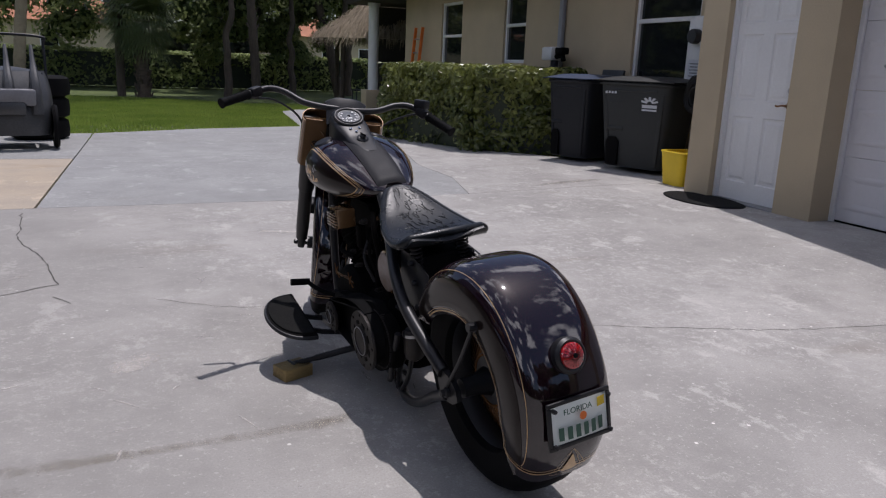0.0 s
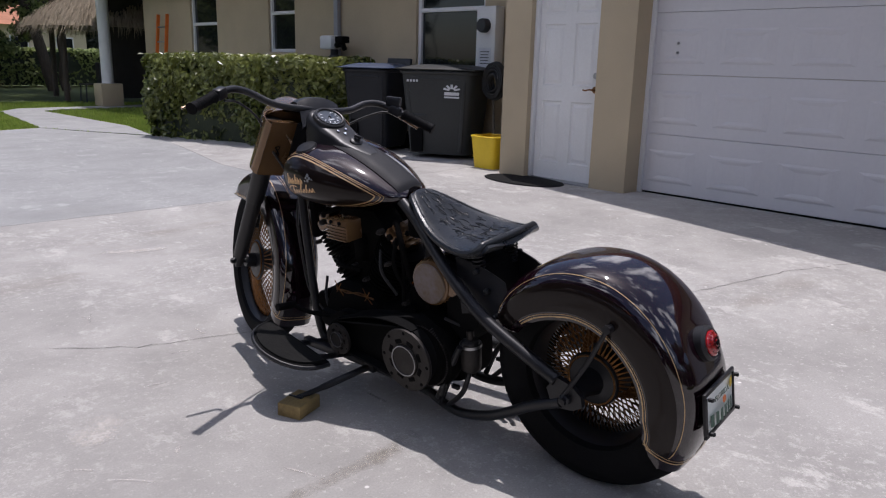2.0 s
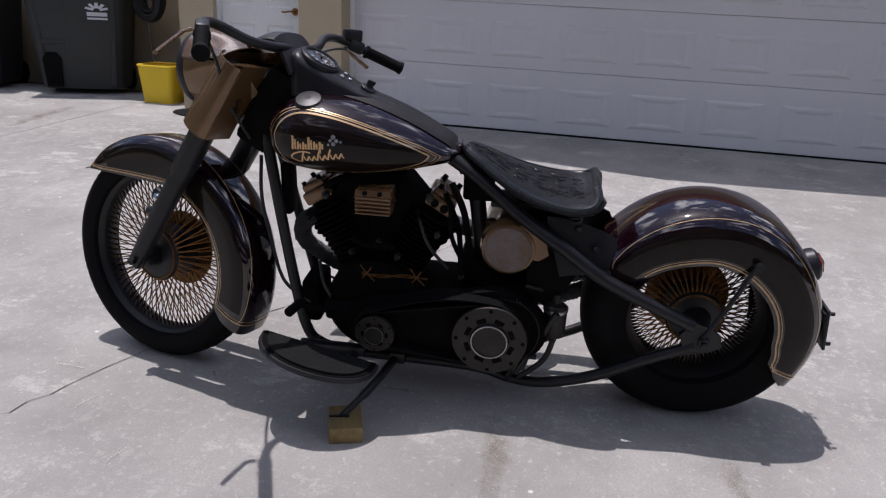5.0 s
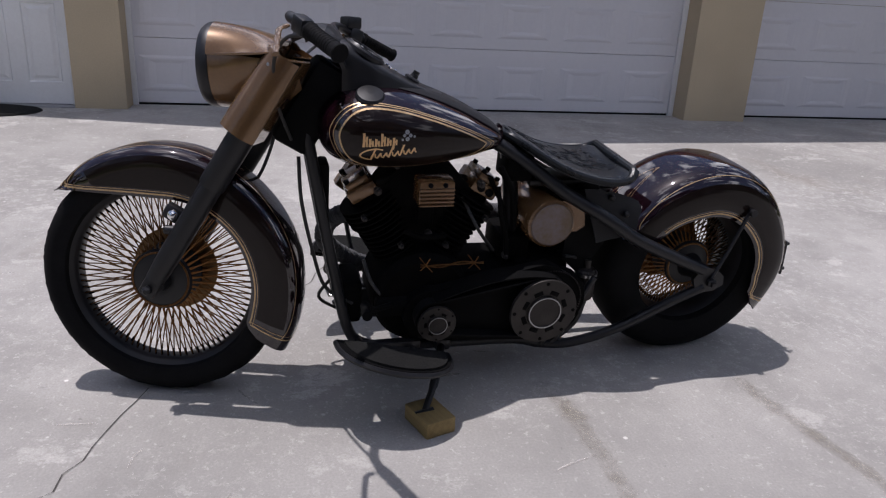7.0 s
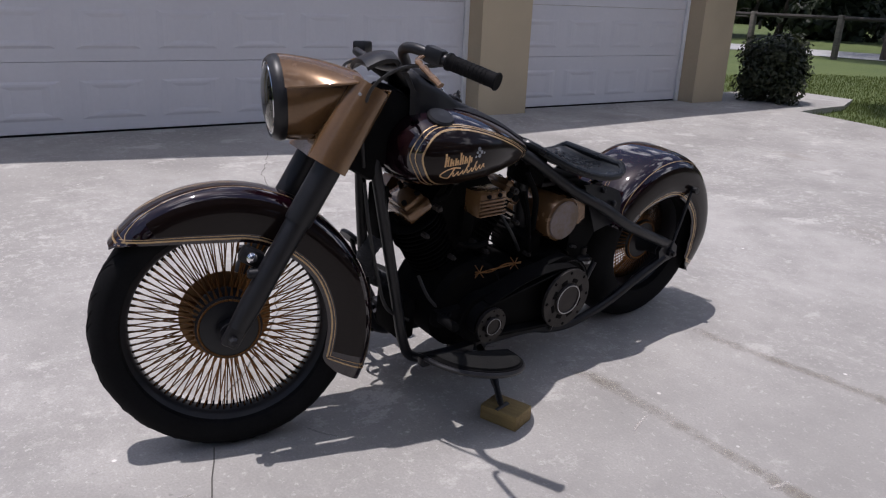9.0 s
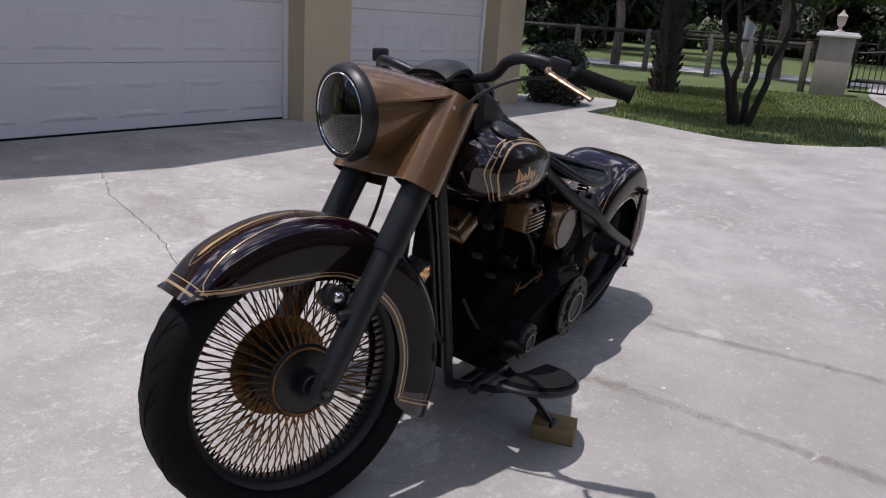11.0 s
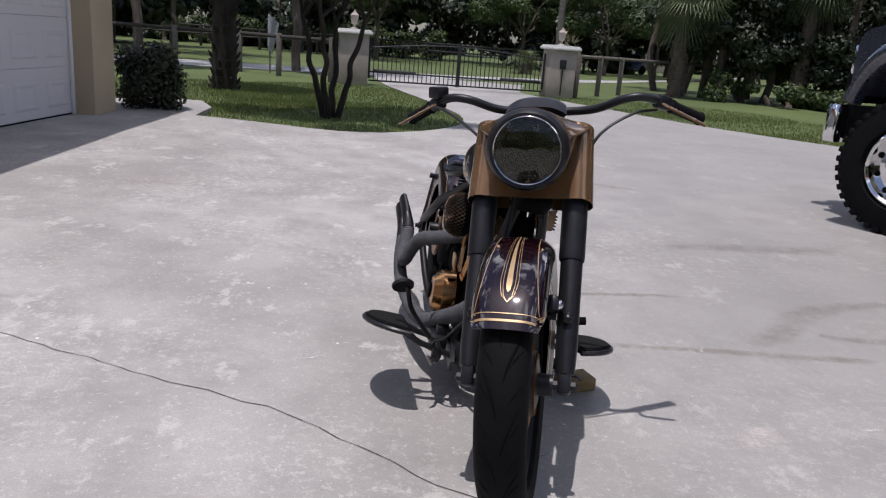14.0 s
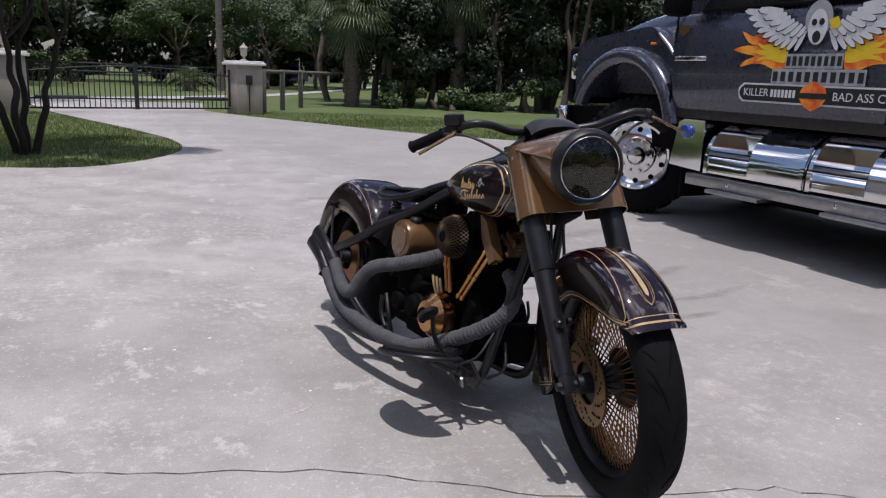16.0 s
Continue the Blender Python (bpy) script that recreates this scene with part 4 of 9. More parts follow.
def ribbon(fn, path, width, mat, name, parent, lift=0.0012, closed=False):
    """A painted line: a thin strip laid on a surface along a path of (u, v)."""
    s = Shape()
    pts = [Vector(fn(u, v)) for u, v in path]
    n = len(pts)
    vs = []
    for i in range(n):
        t = (pts[(i + 1) % n] - pts[i - 1]) if closed else (pts[min(i + 1, n - 1)] - pts[max(i - 1, 0)])
        u, v = path[i]
        e = 0.004
        du = Vector(fn(u + e, v)) - Vector(fn(u - e, v))
        dv = Vector(fn(u, v + e)) - Vector(fn(u, v - e))
        nrm = du.cross(dv).normalized()
        if nrm.dot(pts[i] - RIBBON_CORE) < 0:
            nrm = -nrm
        b = t.cross(nrm).normalized() * width / 2
        vs += [tuple(pts[i] + nrm * lift + b), tuple(pts[i] + nrm * lift - b)]
    fs = [(2 * i, 2 * i + 1, 2 * ((i + 1) % n) + 1, 2 * ((i + 1) % n)) for i in range(n if closed else n - 1)]
    s.add(vs, fs)
    return part(name, s, mat, parent, smooth=60)


R_OUT = lambda u: ease(u, [(0, 0.358), (0.4, 0.366), (0.72, 0.343), (1, 0.336)])
R_IN = lambda u: ease(u, [(0, 0.300), (0.06, 0.232), (0.30, 0.213), (0.62, 0.197), (0.84, 0.196), (0.94, 0.213), (0.98, 0.245), (1, 0.290)])
rear_at = guard(RC, R_OUT, lambda u: ease(u, [(0, 0.146), (0.3, 0.152), (0.8, 0.150), (1, 0.136)]), R_IN, 0.108, 24, 211)
RIBBON_CORE = Vector(RC)
s = Shape().sheet(rear_at, 72, 44)
rear_guard = part("rear_mudguard", s, M_PAINT, bike, "maroon rear mudguard with gold lines and glossy brown sides", thick=0.004)


def guard_lines(fn, parent, inset, crease):
    for d, w in ((0.012, 0.0048), (0.020, 0.0018)):
        for sgn in (0, 1):
            path = [(inset + (0.965 - inset) * k / 80, 0.0) for k in range(81)]
            path = [(u, fn.rim_v(u, d) if not sgn else 1 - fn.rim_v(u, d)) for u, _ in path]
            ribbon(fn, path, w, M_GOLD, "pinstripe", parent)
    for sgn in (0, 1):
        path = [(crease[0] + (crease[1] - crease[0]) * k / 70, 0.0) for k in range(71)]
        path = [(u, (lambda q: q if not sgn else 1 - q)(crease[2] + (crease[3] - crease[2]) * math.sin(math.pi * min(1, (u - crease[0]) / (crease[1] - crease[0])) ** 0.8) ** 0.5)) for u, _ in path]
        ribbon(fn, path, 0.0022, M_GOLD, "pinstripe", parent)


guard_lines(rear_at, rear_guard, 0.10, (0.05, 0.95, 0.365, 0.40))
for du, w in ((0.0, 0.004), (0.010, 0.0018)):
    ribbon(rear_at, [(0.965 - du, 0.08 + 0.84 * k / 60) for k in range(61)], w, M_GOLD, "pinstripe", rear_guard)


def spear(fn, parent, u0, u1, w, name="spear"):
    """A flame-shaped pinstripe figure on the centre line."""
    for k, a in enumerate((1.0, 0.52, -0.52, -1.0)):
        path = []
        for q in range(31):
            t = q / 30
            path.append((u0 + (u1 - u0) * t, 0.5 + a * w * (1 - t) ** 1.6 * min(1.0, t / 0.12) ** 0.7))
        ribbon(fn, path, 0.0009, M_GOLD, name, parent)


for sgn in (0, 1):
    lows = [rear_at.rim_v(0.03 + 0.92 * k / 60, 0.026) for k in range(61)]

    def side_field(u, v):
        low = lows[round(u * 60)]
        q = low + (0.36 - low) * v
        return rear_at(0.03 + 0.92 * u, 1 - q if sgn else q, 0.0008)

    fld = Shape().sheet(side_field, 60, 14)
    part("painted_field", fld, M_PANEL, rear_guard, "glossy brown side field", smooth=60)
spear(rear_at, rear_guard, 0.985, 0.90, 0.035)
spear(rear_at, rear_guard, 0.03, 0.22, 0.03)

F_OUT = lambda u: ease(u, [(0, 0.372), (0.12, 0.380), (0.5, 0.386), (0.8, 0.393), (1, 0.402)])


def F_IN(u):
    """The lower edge: a straight line to the fork, then round with the wheel."""
    a = radians(42.0 + 167.0 * u)
    if u < 0.287:
        return min(0.238 / (math.sin(a) - 0.050 * math.cos(a)), F_OUT(u) - 0.006)
    return ease(u, [(0.287, 0.238), (0.45, 0.246), (0.70, 0.257), (0.90, 0.262), (0.965, 0.266), (0.990, 0.282), (1, 0.315)])


front_at = guard(FC, F_OUT, lambda u: ease(u, [(0, 0.075), (0.03, 0.083), (0.08, 0.087), (0.15, 0.087), (0.6, 0.087), (1, 0.079)]), F_IN, 0.062, 42.0, 209, m=STEER)
RIBBON_CORE = STEER @ FC
front_guard = part("front_mudguard", Shape().sheet(front_at, 72, 40), M_PAINT, bike, "maroon front mudguard with gold lines", thick=0.003)
for sgn in (0, 1):
    lows = [front_at.rim_v(0.10 + 0.84 * k / 60, 0.024) for k in range(61)]

    def front_field(u, v):
        low = lows[round(u * 60)]
        q = low + (0.355 - low) * v
        return front_at(0.10 + 0.84 * u, 1 - q if sgn else q, 0.0008)

    part("painted_field", Shape().sheet(front_field, 60, 14), M_PANEL, front_guard, "glossy brown-black side field", smooth=60)
guard_lines(front_at, front_guard, 0.03, (0.035, 0.965, 0.36, 0.452))
for du, w in ((0.008, 0.0058), (0.024, 0.0020)):
    ribbon(front_at, [(du + 0.012, 0.06 + 0.88 * k / 50) for k in range(51)], w, M_GOLD, "pinstripe", front_guard)
for du, w in ((0.0, 0.0040), (0.010, 0.0016)):
    ribbon(front_at, [(0.968 - du, 0.06 + 0.88 * k / 50) for k in range(51)], w, M_GOLD, "pinstripe", front_guard)
spear(front_at, front_guard, 0.062, 0.50, 0.0125)


def blade(fn, parent, u0, u1, w):
    """A filled gold flame on the centre line, widest near its foot and drawn out to a point."""
    def at(u, v):
        k = (1 - u) ** 1.7 * min(1.0, u / 0.10) ** 0.6
        return fn(u0 + (u1 - u0) * u, 0.5 + (v - 0.5) * 2 * w * k, 0.0018)
    part("flame_stripe", Shape().sheet(at, 40, 4), M_GOLD, parent, smooth=60)


blade(front_at, front_guard, 0.085, 0.36, 0.0015)
blade(rear_at, rear_guard, 0.975, 0.915, 0.007)

# tank
TANK = [(1.222, 0.050, 0.788, 0.850), (1.208, 0.115, 0.752, 0.874), (1.178, 0.160, 0.725, 0.902), (1.13, 0.184, 0.709, 0.922), (1.06, 0.193, 0.703, 0.928), (0.98, 0.188, 0.704, 0.914), (0.90, 0.169, 0.710, 0.890), (0.82, 0.139, 0.721, 0.857), (0.76, 0.110, 0.733, 0.826), (0.71, 0.080, 0.746, 0.798), (0.685, 0.040, 0.760, 0.780)]
TROWS = spline([(a, b, c) for a, b, c, d in TANK], 8), spline([(a, b, d) for a, b, c, d in TANK], 8)


def tank_row(y):
    for (a, b, c), (a2, b2, c2), d, d2 in zip(TROWS[0], TROWS[0][1:], [r.z for r in TROWS[1]], [r.z for r in TROWS[1]][1:]):
        if a >= y >= a2:
            t = (a - y) / max(1e-6, a - a2)
            return b + (b2 - b) * t, c + (c2 - c) * t, d + (d2 - d) * t
    return (0.01, 0.8, 0.83) if y > 1 else (0.03, 0.775, 0.802)


def tank_at(u, v):
    y = 1.222 + (0.685 - 1.222) * u
    w, lo, hi = tank_row(y)
    a = 2 * math.pi * v
    c, sn = math.cos(a), math.sin(a)
    f = lambda q, e: abs(q) ** e * (1 if q > 0 else -1)
    return (w * f(c, 0.84), y, (lo + hi) / 2 + (hi - lo) / 2 * f(sn, 0.80))


s = Shape().sheet(lambda u, v: tank_at(0.5 - 0.5 * math.cos(math.pi * u), v), 64, 56)
tank = part("fuel_tank", s, M_PAINT, bike, "teardrop maroon fuel tank with gold loops")


def tank_side(y, z, sgn, lift=0.0015):
    """The place on the tank's flank at a length and height."""
    w, lo, hi = tank_row(y)
    k = min(0.999, abs((z - (lo + hi) / 2) / ((hi - lo) / 2 + 1e-6)))
    c = max(0.0, 1 - k ** (2 / 0.80)) ** 0.5
    return Vector((sgn * (w * c ** 0.84 + lift), y, z))


def tank_strip(path, width, sgn, name, mat, closed=True):
    s = Shape()
    n = len(path)
    vs = []
    for i, (y, z) in enumerate(path):
        a, b = path[i - 1] if closed or i else path[i], path[(i + 1) % n] if closed or i < n - 1 else path[i]
        d = Vector((b[0] - a[0], b[1] - a[1])).normalized() * width / 2
        vs += [tuple(tank_side(y - d.y, z + d.x, sgn)), tuple(tank_side(y + d.y, z - d.x, sgn))]
    fs = [(2 * i, 2 * i + 1, 2 * ((i + 1) % n) + 1, 2 * ((i + 1) % n)) for i in range(n if closed else n - 1)]
    return part(name, s.add(vs, fs), mat, tank, smooth=60)


def loop(grow):
    pts = [(1.182, 0.815), (1.160, 0.866), (1.110, 0.891), (1.03, 0.887), (0.93, 0.860), (0.83, 0.820), (0.768, 0.788), (0.760, 0.777), (0.79, 0.757), (0.88, 0.734), (0.98, 0.725), (1.08, 0.727), (1.15, 0.755)]
    cy, cz = 1.0, 0.805
    return [(p.x, p.y) for p in spline([(cy + (y - cy) * (1 + grow), cz + (z - cz) * (1 + grow), 0) for y, z in pts], 7, True)]


def field(sgn):
    ring = loop(-0.03)
    s = Shape()
    vs, fs, steps = [], [], 10
    for k in range(steps + 1):
        q = k / steps
        vs += [tuple(tank_side(0.99 + (y - 0.99) * q, 0.805 + (z - 0.805) * q, sgn, 0.0008)) for y, z in ring]
    n = len(ring)
    for k in range(steps):
        fs += [(k * n + i, k * n + (i + 1) % n, (k + 1) * n + (i + 1) % n, (k + 1) * n + i) for i in range(n)]
    part("painted_field", s.add(vs, fs), M_PANEL, tank, "dark brown gloss field inside the gold loop", smooth=60)


sides(field)
sides(lambda g: tank_strip(loop(-0.02), 0.0038, g, "pinstripe", M_GOLD))
sides(lambda g: tank_strip(loop(0.055), 0.0018, g, "pinstripe", M_GOLD))
sides(lambda g: tank_strip(loop(0.10), 0.0016, g, "pinstripe", M_GOLD))


def emblem(sgn):
    """Two rows of plain gold shapes in place of the maker's name, and a small round figure."""
    y0 = 1.126 if sgn < 0 else 0.965
    d = -1 if sgn < 0 else 1
    for k, (h, drop) in enumerate(((0.037, 0.0), (0.022, 0.0), (0.021, 0.0), (0.034, 0.0), (0.022, 0.0), (0.021, 0.011))):
        c, z = y0 + d * (0.006 + 0.0152 * k), 0.797 + 0.0012 * k
        tank_strip([(c, z - drop), (c + d * 0.0012, z + h * 0.5), (c + d * 0.0008, z + h)], 0.0062, sgn, "emblem", M_EMBLEM, False)
        tank_strip([(c + d * 0.0078, z + 0.001), (c + d * 0.0080, z + h * 0.78)], 0.0046, sgn, "emblem", M_EMBLEM, False)
        tank_strip([(c + d * 0.001, z + h * 0.42), (c + d * 0.0080, z + h * 0.50)], 0.0052, sgn, "emblem", M_EMBLEM, False)
    for k in range(8):
        c, z = y0 + d * (0.028 + 0.0148 * k), 0.762 + 0.0024 * k
        h = 0.031 if k in (0, 3, 5) else 0.0165
        tank_strip([(c, z), (c + d * 0.004, z + h * 0.5), (c + d * 0.009, z + h)], 0.0050, sgn, "emblem", M_EMBLEM, False)
        tank_strip([(c + d * 0.0085, z + min(h, 0.017)), (c + d * 0.0105, z + 0.007), (c + d * 0.0150, z + 0.003)], 0.0034, sgn, "emblem", M_EMBLEM, False)
    swoosh = spline([(y0 + d * 0.030, 0.760, 0), (y0 + d * 0.012, 0.763, 0), (y0 - d * 0.001, 0.772, 0), (y0 + d * 0.010, 0.785, 0), (y0 + d * 0.034, 0.793, 0), (y0 + d * 0.056, 0.791, 0)], 5)
    tank_strip([(p.x, p.y) for p in swoosh], 0.0040, sgn, "emblem", M_EMBLEM, False)
    for a, b, r in ((0.118, 0.838, 0.0065), (0.111, 0.829, 0.0045), (0.127, 0.829, 0.0055), (0.119, 0.820, 0.0060), (0.106, 0.818, 0.0035), (0.138, 0.826, 0.0035)):
        ring = [(y0 + d * a + r * 0.55 * math.cos(q), b + r * 0.55 * math.sin(q)) for q in (2 * math.pi * n / 10 for n in range(10))]
        tank_strip(ring, r * 0.8, sgn, "emblem", M_GREYVINYL)


sides(emblem)


def crest(y):
    return tank_row(y)[2]


def console_at(u, v):
    y = 1.12 - 0.445 * u
    w = 0.058 + 0.006 * math.sin(math.pi * min(1, u * 1.1))
    x = (v - 0.5) * 2
    z = crest(max(0.69, y)) + 0.013 - 0.014 * abs(x) ** 4
    if u > 0.93:
        z -= (u - 0.93) * 0.9
    return (x * w, y, z)


part("tank_strap", Shape().sheet(console_at, 30, 12), M_STRAP, tank, "black leather strip along the tank", thick=0.006)
DASH_TILT = 30.3


def dash_top(y):
    return 0.998 - (1.089 - y) * 0.584 if y > 0.985 else 0.9373 - (0.985 - y) * 0.385


def dash_at(u, v):
    y = 1.160 - 0.288 * u
    w = ease(u, [(0, 0.050), (0.06, 0.060), (0.30, 0.064), (0.60, 0.051), (0.88, 0.037), (0.97, 0.032), (1.0, 0.022)])
    a = math.pi * v
    top = dash_top(y) - (0.012 * (0.06 - u) / 0.06 if u < 0.06 else 0)
    low = min(crest(y) - 0.014, top - 0.004)
    k = math.sin(a) ** 0.20
    c = -math.cos(a)
    return (w * abs(c) ** 0.8 * (1 if c > 0 else -1) * (1 + 0.22 * (1 - k)), y, low + (top - low) * k)


dash_ob = part("dash", Shape().sheet(dash_at, 30, 36), M_BLACK, tank, "satin black teardrop dash cowl", thick=0.002)
DIAL = Matrix.Translation((0, 1.092, dash_top(1.092) - 0.002)) @ turn("X", DASH_TILT)
g = Shape().lathe([(0.043, 0.004), (0.046, 0.012), (0.050, 0.013), (0.053, 0.009), (0.056, 0.009), (0.059, 0.006), (0.060, -0.004)], 44, DIAL)
part("gauge_ring", g, M_BLACK, dash_ob)
dial = part("speedometer", Shape().lathe([(0.0, 0.005), (0.044, 0.005), (0.044, 0.007), (0.0, 0.0075)], 36, DIAL), M_TAN, dash_ob, "dark round speedometer dial with pale marks")
g = Shape()
for k in range(9):
    a = radians(-225 + k * 33.75)
    g.box((0, 0, 0), (0.007, 0.0045, 0.0006), DIAL @ Matrix.Translation((0.031 * math.cos(a), 0.031 * math.sin(a), 0.0082)) @ turn("Z", math.degrees(a)))
for k in range(33):
    a = radians(-225 + k * 8.4)
    g.box((0, 0, 0), (0.004, 0.0010, 0.0006), DIAL @ Matrix.Translation((0.039 * math.cos(a), 0.039 * math.sin(a), 0.0080)) @ turn("Z", math.degrees(a)))
g.box((0, 0, 0), (0.030, 0.0020, 0.001), DIAL @ Matrix.Translation((-0.010, -0.010, 0.0092)) @ turn("Z", 225))
g.box((0, -0.014, 0), (0.018, 0.006, 0.0006), DIAL @ Matrix.Translation((0, 0, 0.0081)))
part("dial_mark", g, M_VINYL, dial)
part("dial_pin", Shape().lathe([(0.0, 0.009), (0.006, 0.009), (0.004, 0.012), (0, 0.012)], 12, DIAL), M_MATT, dial)
for x, y in ((-0.020, 1.026), (0.016, 1.026), (-0.004, 1.008)):
    part("warning_lamp", Shape().lathe([(0.0058, 0), (0.0058, 0.004), (0.0035, 0.006), (0.0, 0.0065)], 10, Matrix.Translation((x, y, dash_top(y))) @ turn("X", DASH_TILT)), M_CHROME, dash_ob)
KNOB = Matrix.Translation((0, 0.958, dash_top(0.958))) @ turn("X", DASH_TILT)
g = Shape().lathe([(0.023, 0), (0.023, 0.005), (0.019, 0.008), (0.012, 0.009), (0.010, 0.018), (0.004, 0.020)], 20, KNOB)
g.box((0, 0, 0.022), (0.006, 0.024, 0.011), KNOB @ turn("Z", 35), 0.001)
part("ignition_knob", g, M_BLACK, dash_ob)


def cap(sgn):
    g = Shape().lathe([(0.028, -0.012), (0.038, 0.0), (0.039, 0.010), (0.034, 0.016), (0.012, 0.019), (0, 0.019)], 26, Matrix.Translation((sgn * 0.110, 1.094, 0.904)) @ turn("Y", sgn * 22))
    part("filler_cap", g, M_BLACK, tank, "satin black filler cap")


sides(cap)

# seat
SEAT = [(0.668, 0.010, 0.782), (0.658, 0.040, 0.780), (0.628, 0.064, 0.764), (0.582, 0.091, 0.738), (0.526, 0.118, 0.709), (0.470, 0.138, 0.688), (0.414, 0.151, 0.674), (0.364, 0.157, 0.667), (0.327, 0.155, 0.667), (0.306, 0.146, 0.672), (0.296, 0.128, 0.678)]
SROWS = spline(SEAT, 6)


def seat_at(u, v, top=True):
    k = u * (len(SROWS) - 1)
    i = min(int(k), len(SROWS) - 2)
    r = SROWS[i].lerp(SROWS[i + 1], k - i)
    x = (v - 0.5) * 2
    up = 0.012 * abs(x) ** 2 * (0.3 + u) + 0.010 * u ** 5 * abs(x) ** 1.5 + 0.004 * u ** 6
    return (x * r.y, r.x, r.z + up - (0 if top else 0.026) + (0.011 * (1 - x ** 4) if top else 0))


s = Shape().sheet(lambda u, v: seat_at(u, v), 48, 22)
seat = part("seat", s, M_LEATHER, bike, "tooled black leather solo saddle", thick=0.024)
rim_path = [seat_at(k / 60, 0.0) for k in range(61)] + [seat_at(1 - k / 60, 1.0) for k in range(61)]
part("seat_edge", Shape().tube([(x, y, z - 0.009) for x, y, z in rim_path], 0.0125, 10, closed=True), M_LEATHER, seat, "thick rolled leather edge")
tool = Shape()
pick = random.Random(5)
for row in range(6):
    u0 = 0.20 + 0.105 * row
    count = 4 + row // 2 * 2
    for col in range(count):
        v0 = 0.22 + 0.56 * (col + 0.5) / count
        for stroke in range(3):
            u, v, ang, bend = u0 + pick.uniform(-0.03, 0.03), v0 + pick.uniform(-0.03, 0.03), pick.choice((0.2, 1.4, 2.9)), pick.choice((-1, 1)) * pick.uniform(0.15, 0.6)
            pts = []
            for q in range(6):
                x, y, z = seat_at(min(0.90, max(0.08, u)), min(0.86, max(0.14, v)))
                pts.append((x, y, z + 0.0008))
                u, v, ang = u + 0.014 * math.cos(ang), v + 0.016 * math.sin(ang), ang + bend
            tool.tube(spline(pts, 3), 0.0011, 5)
part("tooling", tool, M_LEATHER, seat, "raised tooled figures in the leather")
part("seat_nose_bracket", Shape().box((0, 0.672, 0.752), (0.05, 0.05, 0.022), bevel=0.006).tube([(0, 0.68, 0.78), (0, 0.74, 0.765)], 0.012, 8), M_BLACK, seat)


def spring(sgn):
    pts = [(sgn * 0.085 + 0.018 * math.cos(k * 0.55), 0.352 + 0.018 * math.sin(k * 0.55), 0.575 + 0.078 * k / 70) for k in range(71)]
    part("seat_spring", Shape().tube(pts, 0.0042, 6), M_BLACK, bike, "black coil spring under the saddle")


sides(spring)
part("battery_box", Shape().box((0, 0.42, 0.565), (0.17, 0.15, 0.10), bevel=0.008), M_MATT, bike)
part("seat_pan", Shape().box((0, 0.50, 0.635), (0.11, 0.18, 0.02), turn("X", 0), 0.006), M_BLACK, bike)

